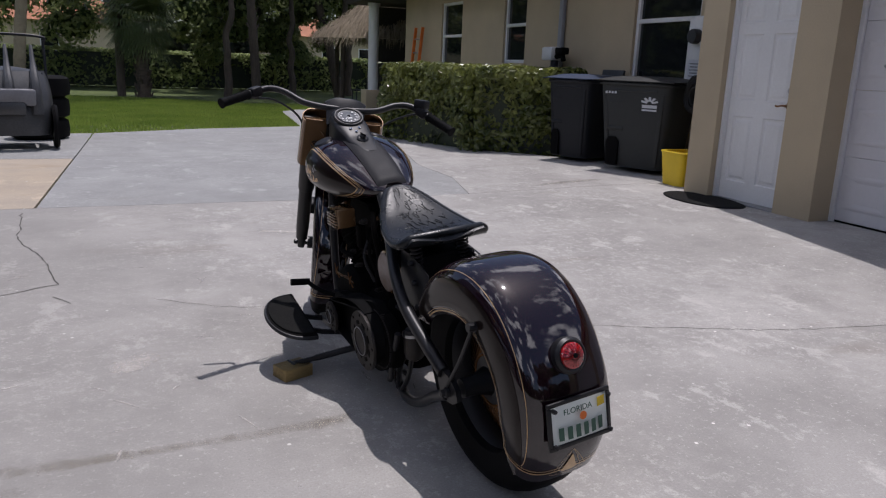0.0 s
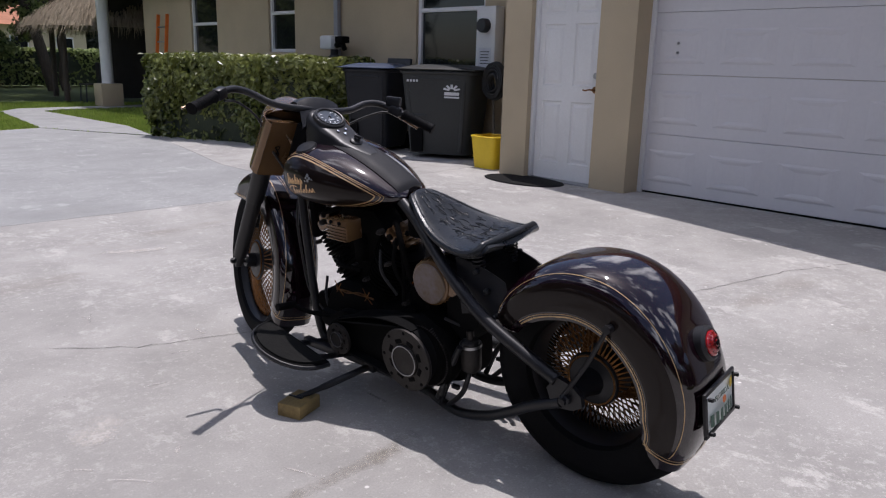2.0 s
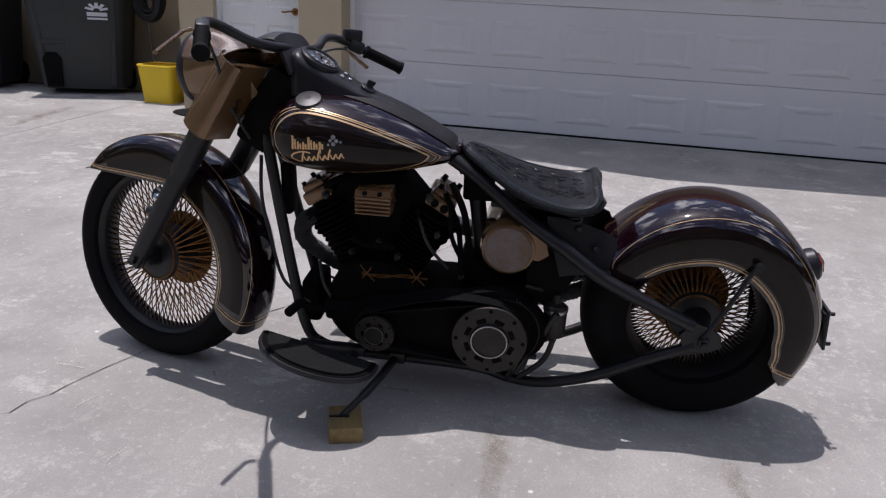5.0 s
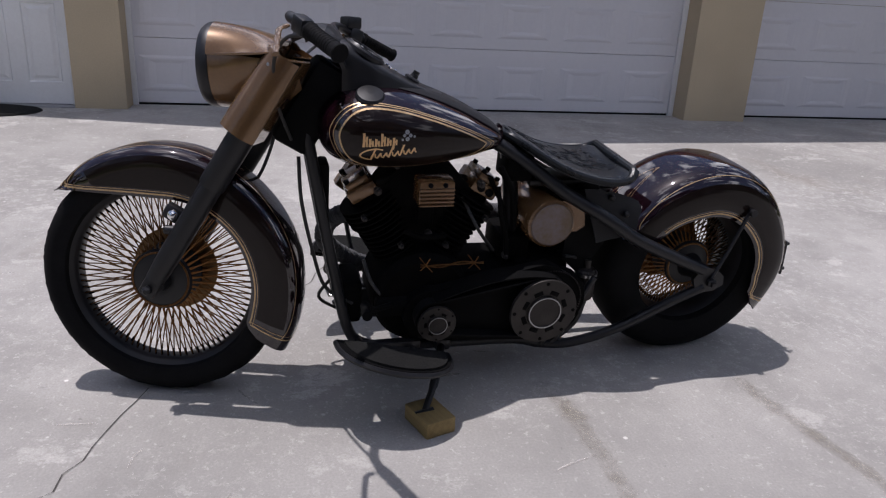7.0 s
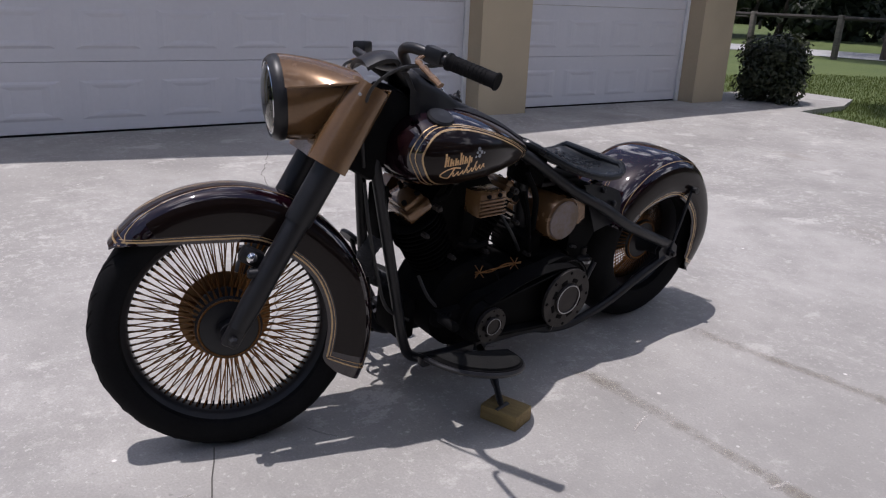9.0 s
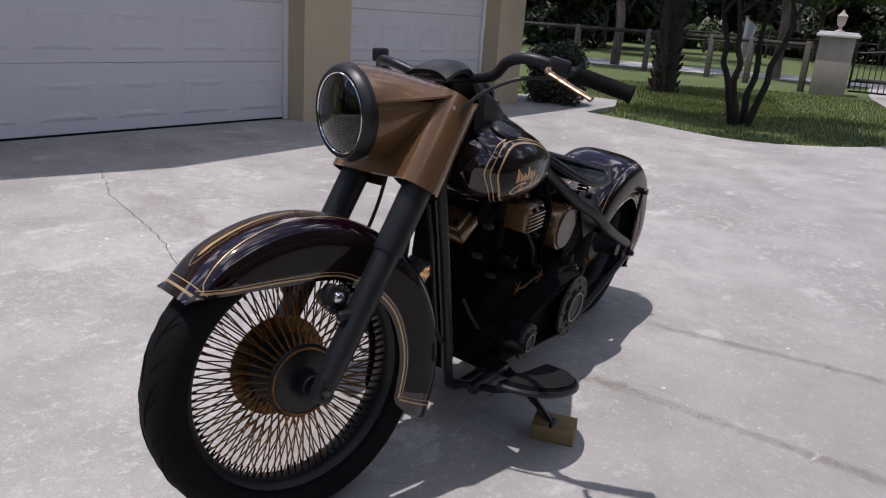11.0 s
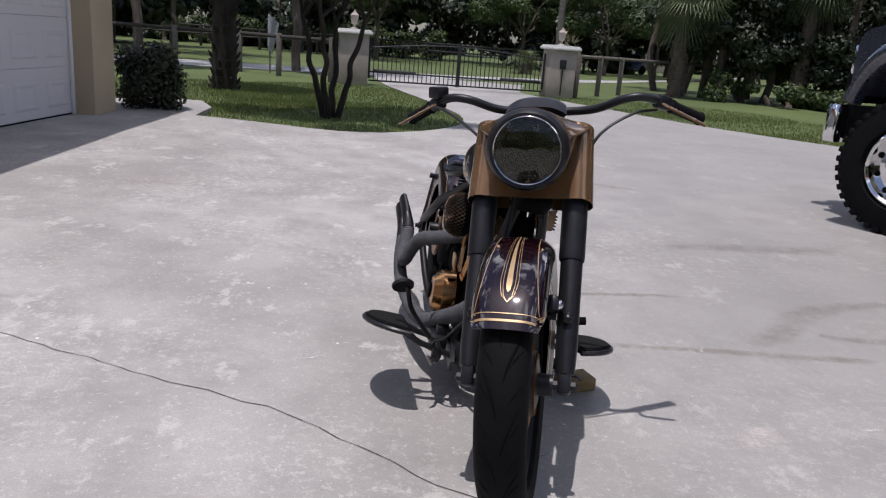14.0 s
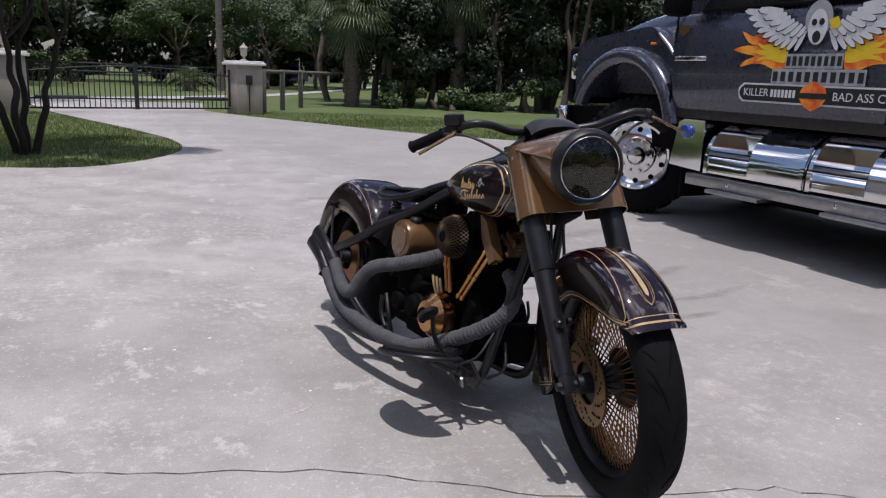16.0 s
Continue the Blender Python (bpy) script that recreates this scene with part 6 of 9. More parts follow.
part("brake_line", Shape().tube(spline([(0.172, 1.075, 0.170), (0.195, 1.12, 0.215), (0.165, 1.17, 0.26), (0.105, 1.165, 0.34)], 6), 0.0045, 7), M_CABLE, master)
part("pedal_bracket", Shape().prism([(0.95, 0.150), (1.13, 0.128), (1.15, 0.165), (1.09, 0.205), (0.97, 0.215)], 0.118, 0.132), M_BLACK, bike)
g = Shape()
g.tube(spline([(-0.10, 0.84, 0.135), (-0.17, 0.86, 0.128), (-0.27, 0.90, 0.108), (-0.375, 0.955, 0.082)], 6), [0.013] * 14 + [0.010] * 8, 10)
g.tube([(-0.372, 0.93, 0.081), (-0.385, 0.985, 0.080)], 0.011, 8)
g.box((-0.11, 0.84, 0.135), (0.05, 0.05, 0.04), None, 0.01)
part("side_stand", g, M_BLACK, bike, "black side stand swung out")
g = Shape().lathe([(0.0, 0), (0.012, 0.004), (0.030, 0.016), (0.034, 0.03), (0.034, 0.105), (0.026, 0.118), (0.012, 0.122), (0.012, 0.15)], 20, Matrix.Translation((-0.105, 0.378, 0.245)))
part("fuel_filter", g, M_GREYRING, bike, "small dark canister behind the gearbox")
part("filter_band", Shape().lathe([(0.034, 0.098), (0.0365, 0.098), (0.0365, 0.108), (0.034, 0.108)], 20, Matrix.Translation((-0.105, 0.378, 0.245)), closed=True), M_STEEL, bike)
for a, b in (((-0.16, 0.376, 0.36), (-0.16, 0.478, 0.150)), ((-0.15, 0.420, 0.33), (-0.16, 0.462, 0.165))):
    part("frame_brace", Shape().tube([a, b], 0.010, 10), M_BLACK, bike)
for pts in (
    [(-0.03, 1.27, 0.72), (-0.06, 1.265, 0.60), (-0.075, 1.235, 0.45), (-0.085, 1.20, 0.34), (-0.09, 1.12, 0.28)],
    [(-0.08, 1.09, 0.42), (-0.11, 1.07, 0.36), (-0.13, 1.03, 0.31)],
    [(-0.06, 0.80, 0.60), (-0.11, 0.76, 0.52), (-0.10, 0.70, 0.44)],
    [(0.05, 1.16, 0.30), (0.07, 1.20, 0.22), (0.08, 1.13, 0.16)],
    [(-0.05, 0.40, 0.36), (-0.10, 0.42, 0.40), (-0.12, 0.47, 0.42)],
):
    h = Shape().tube(spline(pts, 6), 0.0055, 7)
    part("hose", h, M_CABLE, bike)
for name, c, d, r in (("oil_pump", (-0.02, 1.12, 0.28), (0.14, 0.06, 0.14), 0.015), ("starter", (0.0, 0.62, 0.43), (0.16, 0.10, 0.09), 0.02), ("intake", (-0.02, 0.91, 0.56), (0.11, 0.05, 0.10), 0.012), ("carburettor", (0.06, 0.905, 0.60), (0.13, 0.07, 0.07), 0.02)):
    part(name, Shape().box(c, d, None, r), M_ENGINE, bike)
part("regulator", Shape().box((0.0, 1.200, 0.62), (0.075, 0.030, 0.16), None, 0.010), M_MATT, bike, "black regulator behind the down tubes")

# fork, headlamp and bars
FORK = STEM


def leg(sgn):
    x = sgn * 0.128
    foot = Vector((x, FC.y, FC.z))
    lo, mid, top = foot - FORK * 0.015, foot + FORK * 0.345, foot + FORK * 0.72
    g = Shape().tube([foot + FORK * 0.03, foot + FORK * 0.10, mid], [0.026, 0.0295, 0.0305], 22, m=STEER)
    lg = part("fork_leg", g, M_BLACK, bike, "satin black fork leg")
    part("fork_cover", Shape().tube([mid - FORK * 0.004, mid + FORK * 0.004, top], [0.034, 0.0355, 0.0365], 24, m=STEER), M_BLACK, lg)
    g = Shape()
    g.box((0, 0, 0), (0.034, 0.046, 0.085), STEER @ along(foot + FORK * 0.02, foot + FORK), 0.008)
    g.lathe([(0.013, -0.03), (0.013, 0.03), (0.006, 0.036)], 6, STEER @ Matrix.Translation(foot) @ turn("Y", 90 * sgn))
    g.lathe([(0.019, -0.075), (0.019, -0.03)], 16, STEER @ Matrix.Translation(foot) @ turn("Y", 90 * sgn))
    part("axle_clamp", g, M_BLACK, lg)
    g = Shape().tube([tuple(foot + FORK * 0.195 + Vector((sgn * -0.03, 0.03, 0.0))), tuple(foot + FORK * 0.195 + Vector((sgn * -0.055, 0.03, 0)))], 0.011, 12, m=STEER)
    g.lathe([(0.013, 0), (0.013, 0.022), (0.009, 0.027)], 12, STEER @ Matrix.Translation(foot + FORK * 0.195 + Vector((sgn * 0.0, 0.028, 0.0))) @ turn("X", -90))
    part("mudguard_bolt", g, M_BLACK, lg)


sides(leg)
g = Shape()
g.box((0, 0, 0), (0.27, 0.06, 0.035), STEER @ along(Vector((0, 1.345, 0.845)), Vector((0, 1.345, 0.845)) + FORK), 0.01)
g.box((0, 0, 0), (0.23, 0.06, 0.03), STEER @ along(Vector((0, 1.285, 0.935)), Vector((0, 1.285, 0.935)) + FORK), 0.01)
part("fork_yoke", g, M_BLACK, bike)
nac = Shape()


def shroud(u, v):
    """The cowl: a sheet that wraps both fork legs and closes the front between them."""
    foot = Vector((0, FC.y, FC.z)) + FORK * (0.503 + 0.232 * u)
    ahead = Vector((0, math.cos(radians(RAKE)), math.sin(radians(RAKE))))
    w, r = 0.128 + 0.006 * (1 - u), 0.041 + 0.003 * (1 - u)
    if v < 0.3:
        q = v / 0.3
        ang = radians(-50 + 140 * q)
        x, d = -w - r * math.cos(ang), r * math.sin(ang) * (1.42 if ang > 0 else 1.15)
    elif v > 0.7:
        q = (1 - v) / 0.3
        ang = radians(-50 + 140 * q)
        x, d = w + r * math.cos(ang), r * math.sin(ang) * (1.42 if ang > 0 else 1.15)
    else:
        q = (v - 0.3) / 0.4
        x, d = -w + 2 * w * q, r * 1.42 - 0.010 * math.sin(math.pi * q) ** 0.8 * (1 - 0.3 * u)
    return tuple(STEER @ (foot + Vector((x, 0, 0)) + ahead * d))


nac.sheet(shroud, 14, 60)
cowl = part("headlamp_cowl", nac, M_COPPER, bike, "copper-brown fork cowl round the headlamp", thick=0.003)
HEAD = STEER @ Matrix.Translation((0, 1.500, 0.940)) @ turn("X", -92)
AHEAD = Vector((0, math.cos(radians(RAKE)), math.sin(radians(RAKE))))


def cowl_back(sgn):
    """The flat plate that closes the cowl behind a fork leg, and the small lid above it."""
    def at(u, v):
        foot = Vector((0, FC.y, FC.z)) + FORK * (0.503 + 0.246 * u)
        w, r = 0.128 + 0.006 * (1 - u), 0.041 + 0.003 * (1 - u)
        outer, inner = w + r * 0.62, 0.062 - 0.008 * u
        return tuple(STEER @ (foot + Vector((sgn * (outer + (inner - outer) * v), 0, 0)) - AHEAD * (0.0385 + 0.004 * v)))
    part("cowl_back", Shape().sheet(at, 4, 6), M_COPPER, cowl, "flat copper-brown plate behind the fork leg", thick=0.002)

    def lid(u, v):
        foot = Vector((0, FC.y, FC.z)) + FORK * (0.748 - 0.048 * u)
        x = 0.058 + (0.070 + 0.040 * math.sin(math.pi * u) ** 0.5) * v
        return tuple(STEER @ (foot + Vector((sgn * x, 0, 0)) + AHEAD * (-0.038 + 0.092 * u)))
    part("cowl_lid", Shape().sheet(lid, 10, 6), M_COPPER, cowl, thick=0.002)


sides(cowl_back)


def bucket(u, v):
    """The lower lamp shell, which narrows and rises towards the yoke."""
    a = radians(162 + 216 * v)
    r = 0.1065 * (1 + 0.03 * math.sin(math.pi * min(1, u * 2.2)) - 0.30 * u ** 2.5)
    back = -0.022 - 0.235 * u
    p = Vector((r * math.cos(a) * (1 + 0.62 * u * u * (3 - 2 * u) * max(0.0, 0.55 + math.sin(a))), -r * math.sin(a) + 0.016 * u ** 1.5, back))
    return tuple(HEAD @ Vector((p.x, p.y, p.z)))


b = Shape().sheet(lambda u, v: bucket(u, v), 20, 44)
part("lamp_shell", b, M_COPPER, cowl, thick=0.002)


def hood(u, v):
    """The upper lamp shell: half round at the lamp, wide and low where it meets the fork legs."""
    a = radians(16 + 148 * v)
    k = u * u * (3 - 2 * u)
    x0, y0 = 0.1085 * math.cos(a), -0.1085 * math.sin(a)
    q = 1 - 2 * v
    x1, y1 = 0.156 * q, -0.038 - 0.026 * (1 - abs(q) ** 2.5)
    return tuple(HEAD @ Vector((x0 + (x1 - x0) * k, y0 + (y1 - y0) * (0.35 * u + 0.65 * u * u), -0.022 - 0.190 * u)))


part("hood", Shape().sheet(hood, 18, 36), M_COPPER, cowl, "copper-brown hood running from the lamp to the fork", thick=0.003)
for v in (0.0, 1.0):
    part("cowl_ridge", Shape().tube([hood(k / 12, v) for k in range(13)], [0.0022] + [0.0038] * 8 + [0.003, 0.003, 0.002, 0.002], 8), M_COPPER, cowl)
for sgn in (-1, 1):
    pts = [tuple(HEAD @ Vector((sgn * (0.108 - 0.004 * t), 0.002 + 0.001 * t, -0.03 - 0.07 * t))) for t in (0, 0.25, 0.5, 0.75, 1)]
    part("cowl_ridge", Shape().tube(pts, [0.002, 0.0035, 0.0042, 0.004, 0.002], 8), M_COPPER, cowl)


def screws(sgn):
    for s in (0.528, 0.698):
        at = Vector((0, FC.y, FC.z)) + FORK * s + Vector((sgn * 0.161, 0.028 * math.cos(radians(RAKE)), 0.028 * math.sin(radians(RAKE))))
        part("screw", Shape().lathe([(0.0, -0.004), (0.006, -0.004), (0.006, 0.003), (0.003, 0.005), (0.0, 0.005)], 12, STEER @ Matrix.Translation(at) @ turn("Y", 90 * sgn) @ turn("X", -40)), M_STEEL, cowl)


sides(screws)
g = Shape().lathe([(0.0915, 0.004), (0.100, 0.007), (0.108, -0.003), (0.1115, -0.014), (0.110, -0.026), (0.102, -0.028), (0.097, -0.01)], 48, HEAD, closed=True)
lamp = part("headlamp", g, M_BLACK, bike, "round headlamp with a smoked lens and black bezel")
part("lens_ring", Shape().lathe([(0.0885, 0.006), (0.0905, 0.0075), (0.0920, 0.006), (0.0905, 0.003)], 48, HEAD, closed=True), M_CHROME, lamp, "thin bright ring")
part("reflector", Shape().lathe([(0.0, -0.075), (0.02, -0.074), (0.05, -0.058), (0.075, -0.030), (0.090, -0.004)], 40, HEAD), M_CHROME, lamp)
part("lens", Shape().lathe([(0.090, -0.002), (0.090, 0.004), (0.072, 0.013), (0.045, 0.0195), (0.0, 0.023), (0.0, 0.019), (0.045, 0.0155), (0.072, 0.009), (0.088, 0.0)], 44, HEAD), M_LENS, lamp)
part("bulb_shield", Shape().box((0, 0.002, -0.03), (0.085, 0.030, 0.05), HEAD, 0.010), M_GREYRING, lamp)
# Chrome ball added in the bowl to give the lens a sun glint.
part("bulb", Shape().lathe([(0.0, -0.020), (0.012, -0.016), (0.017, -0.004), (0.014, 0.008), (0.007, 0.014), (0.0, 0.016)], 18, HEAD @ Matrix.Translation((0, 0.046, -0.024))), M_CHROME, lamp, "added bright ball that gives the lens its glint")

BARS = Matrix.Translation((-0.020, 0.006, 0.012)) @ Matrix.Translation(PIVOT) @ Matrix.Rotation(radians(-2), 4, STEM) @ Matrix.Translation(-PIVOT) @ STEER
bar = Shape()
grip_to = {}


def bars(sgn):
    pts = spline([(0, 1.165, 1.012), (sgn * 0.075, 1.166, 1.013), (sgn * 0.15, 1.185, 1.022), (sgn * 0.225, 1.215, 1.050), (sgn * 0.285, 1.210, 1.056), (sgn * 0.345, 1.165, 1.034), (sgn * 0.448, 1.070, 0.985)], 8)
    bar.tube(pts, 0.0128, 14, m=BARS)
    a, b = pts[-11], pts[-1]
    d = (b - a).normalized()
    h0, h1 = b - d * 0.125, b + d * 0.006
    g = Shape().tube([h0, h0 + d * 0.006, h0 + d * 0.012, h1 - d * 0.01, h1 - d * 0.003, h1], [0.020, 0.021, 0.0175, 0.0175, 0.021, 0.020], 18, m=BARS)
    grip_to[sgn] = (h0, d, g)


sides(bars)
handlebar = part("handlebar", bar, M_BLACK, bike, "wide satin black swept handlebar")


def controls(sgn):
    h0, d, g = grip_to[sgn]
    gr = part("grip", g, M_RUBBER, handlebar, "black rubber grip")
    r = Shape()
    for k in range(9):
        p = h0 + d * (0.022 + 0.010 * k)
        r.lathe([(0.0172, -0.002), (0.0186, 0), (0.0172, 0.002)], 14, BARS @ along(p, p + d))
    tagged(part("grip_rib", r, M_RUBBER, gr), kind="stuff")
    p = h0 - d * 0.035
    q = Shape().box((0, 0, 0), (0.034, 0.040, 0.05), BARS @ along(p, p + d), 0.008)
    if sgn > 0:
        q.box((0, 0, 0), (0.055, 0.042, 0.036), BARS @ Matrix.Translation(p + Vector((-0.005, 0.010, 0.034))) @ turn("Z", -40), 0.006)
    part("control_clamp", q, M_BLACK, handlebar)
    f = Vector((0, 1, -0.05))
    out = Vector((sgn, 0, 0))
    s0 = p + f * 0.030
    e = h0 + d * 0.135 + f * 0.135
    pts = spline([s0, s0 + f * 0.028 + d * 0.02, h0 + d * 0.02 + f * 0.078, h0 + d * 0.075 + f * 0.106, e], 6)
    part("lever", Shape().tube(pts, [0.007, 0.008, 0.0085, 0.008, 0.0075, 0.007] * 4 + [0.0085], 10, m=BARS, flat=0.6), M_COPPER, handlebar, "copper-brown hand lever")


sides(controls)
g = Shape()
g.sheet(lambda u, v: tuple(STEER @ Vector(((u - 0.5) * 0.165 * (1 - 0.15 * v), 1.262 - 0.125 * v, 1.030 + 0.022 * math.sin(math.pi * v) - 0.20 * max(0, v - 0.6) ** 1.3 - 0.02 * abs(2 * u - 1) ** 3))), 14, 10)
part("bar_clamp_cover", g, M_BLACK, handlebar, "satin black cover over the bar clamp", thick=0.012)
for pts in (
    [(-0.345, 1.17, 1.030), (-0.275, 1.235, 1.022), (-0.185, 1.285, 0.965), (-0.13, 1.29, 0.86), (-0.06, 1.27, 0.76)],
    [(0.345, 1.17, 1.030), (0.275, 1.235, 1.022), (0.165, 1.295, 0.955), (0.09, 1.30, 0.86), (0.06, 1.27, 0.76)],
):
    part("cable", Shape().tube([tuple(STEER @ p) for p in spline(pts, 7)], 0.0045, 7), M_CABLE, handlebar)
part("brake_hose", Shape().tube([tuple(STEER @ p) for p in spline([(0.05, 1.33, 0.80), (0.06, 1.36, 0.70), (0.07, 1.40, 0.62), (0.09, 1.47, 0.56)], 7)], 0.005, 7), M_CABLE, bike)
CALIPER = STEER @ Matrix.Translation((-0.086, 1.578, 0.545)) @ turn("X", 30)
caliper = part("brake_caliper", Shape().box((0, 0, 0), (0.036, 0.062, 0.046), CALIPER, 0.012), M_BLACK, bike, "small black brake caliper")
part("caliper_cap", Shape().lathe([(0.0, 0.030), (0.008, 0.029), (0.014, 0.024), (0.016, 0.016), (0.016, 0.010)], 16, CALIPER @ turn("Y", -90)), M_CHROME, caliper, "polished cap")

# rear end
g = Shape()
LAMP = Matrix.Translation((0.006, -0.322, 0.506)) @ turn("X", 70) @ Matrix.Diagonal((0.86, 0.86, 1.0, 1))
g.lathe([(0.030, -0.05), (0.052, -0.03), (0.056, 0.0), (0.055, 0.018), (0.046, 0.026), (0.040, 0.024)], 32, LAMP)
tail = part("tail_lamp", g, M_BLACK, bike, "round red tail lamp in a black housing")
part("lamp_lens", Shape().lathe([(0.041, 0.018), (0.039, 0.028), (0.026, 0.036), (0.0, 0.040), (0.0, 0.03)], 28, LAMP), M_RED, tail, "red lens")
g = Shape()
for k in range(20):
    a = 2 * math.pi * k / 20
    g.tube([(0.012 * math.cos(a), 0.012 * math.sin(a), 0.0395), (0.034 * math.cos(a), 0.034 * math.sin(a), 0.0325)], 0.0010, 4, m=LAMP)
g.lathe([(0.0, 0.037), (0.008, 0.037), (0.008, 0.042), (0.0, 0.043)], 14, LAMP)
part("lens_pattern", g, M_MATT, tail)
PLATE = Matrix.Translation((0.004, -0.391, 0.352)) @ turn("X", 84)
g = Shape()
for x, y, w, h in ((0, 0.058, 0.196, 0.012), (0, -0.058, 0.196, 0.012), (-0.093, 0, 0.012, 0.105), (0.093, 0, 0.012, 0.105)):
    g.box((x, y, -0.001), (w, h, 0.009), PLATE, 0.003)
g.box((0, 0, -0.009), (0.18, 0.10, 0.004), PLATE, 0.001)
g.box((0, 0.03, -0.04), (0.06, 0.03, 0.05), PLATE, 0.004)
plate = part("number_plate_holder", g, M_BLACK, bike, "black frame round a small white number plate")
part("number_plate", Shape().box((0, 0, -0.004), (0.176, 0.104, 0.003), PLATE, 0.001), M_PLATE, plate, "white plate with green figures as plain bars")
for k in range(6):
    part("plate_bar", Shape().box((-0.062 + 0.0245 * k, -0.022, -0.0018), (0.014, 0.034, 0.0012), PLATE), M_PLATEINK, plate)
part("sticker", Shape().box((0.066, 0.034, -0.0018), (0.026, 0.024, 0.0012), PLATE), M_YELLOW, plate, "small yellow sticker")
part("plate_fruit", Shape().lathe([(0.0, -0.0022), (0.011, -0.0022), (0.011, -0.0012), (0.0, -0.001)], 16, PLATE @ Matrix.Translation((0.004, 0.014, 0))), M_ORANGE, plate)
g = Shape()
for x in (-0.085, 0.085):
    for y in (-0.048, 0.048):
        part("bolt", Shape().lathe([(0.006, 0.005), (0.006, 0.016), (0.003, 0.018)], 8, PLATE @ Matrix.Translation((x, y, 0))), M_BLACK, plate)


def lettering(text, size, mat, parent, m, label="", depth=0.0005):
    """Raised letters in the built-in font, each a mesh of its own."""
    cu = bpy.data.curves.new("lettering", "FONT")
    cu.body, cu.size, cu.extrude, cu.align_x, cu.align_y, cu.resolution_u = text, size, depth, "CENTER", "CENTER", 3
    tmp = new("lettering", cu)
    whole = bpy.data.meshes.new_from_object(tmp)
    bpy.data.objects.remove(tmp)
    bm = bmesh.new()
    bm.from_mesh(whole)
    bmesh.ops.remove_doubles(bm, verts=bm.verts, dist=1e-6)
    left = set(bm.verts)
    while left:
        seed = min(left, key=lambda v: v.co.x)
        island, todo = {seed}, [seed]
        while todo:
            for e in todo.pop().link_edges:
                for v in e.verts:
                    if v not in island:
                        island.add(v)
                        todo.append(v)
        left -= island
        verts = list(island)
        index = {v: k for k, v in enumerate(verts)}
        faces = [[index[v] for v in f.verts] for f in bm.faces if f.verts[0] in index]
        ob = part("letter", Shape().add([tuple(v.co) for v in verts], faces), mat, parent, label, smooth=0)
        ob.matrix_basis = m
    bm.free()


for ob in [plate] + list(plate.children):
    for v in ob.data.vertices:
        v.co.y += 1.45 * v.co.x ** 2
for k in range(2):
    mark = Vector((-0.104 - 0.004 * k, FC.y, FC.z)) + FORK * (0.600 + 0.030 * k) - AHEAD * 0.0475
    turned = Matrix((Vector((1, 0, 0)), FORK, -AHEAD)).transposed().to_4x4()
    lettering("P", 0.042, M_MATT, cowl, STEER @ Matrix.Translation(mark) @ turned @ turn("Z", 35), "hand-painted dark letter")
lettering("FLORIDA", 0.022, M_PLATEINK, plate, PLATE @ Matrix.Translation((-0.012, 0.036, -0.0012)), "state name in dark green letters")

stand_block = Shape().box((0, 0, 0.024), (0.125, 0.092, 0.048), None, 0.003)
single("wood_block", stand_block, M_WOOD, "worn yellow-brown wood block under the side stand", "wood block", m=Matrix.Translation((-0.445, 2.820, 0.0)) @ turn("Z", 22))


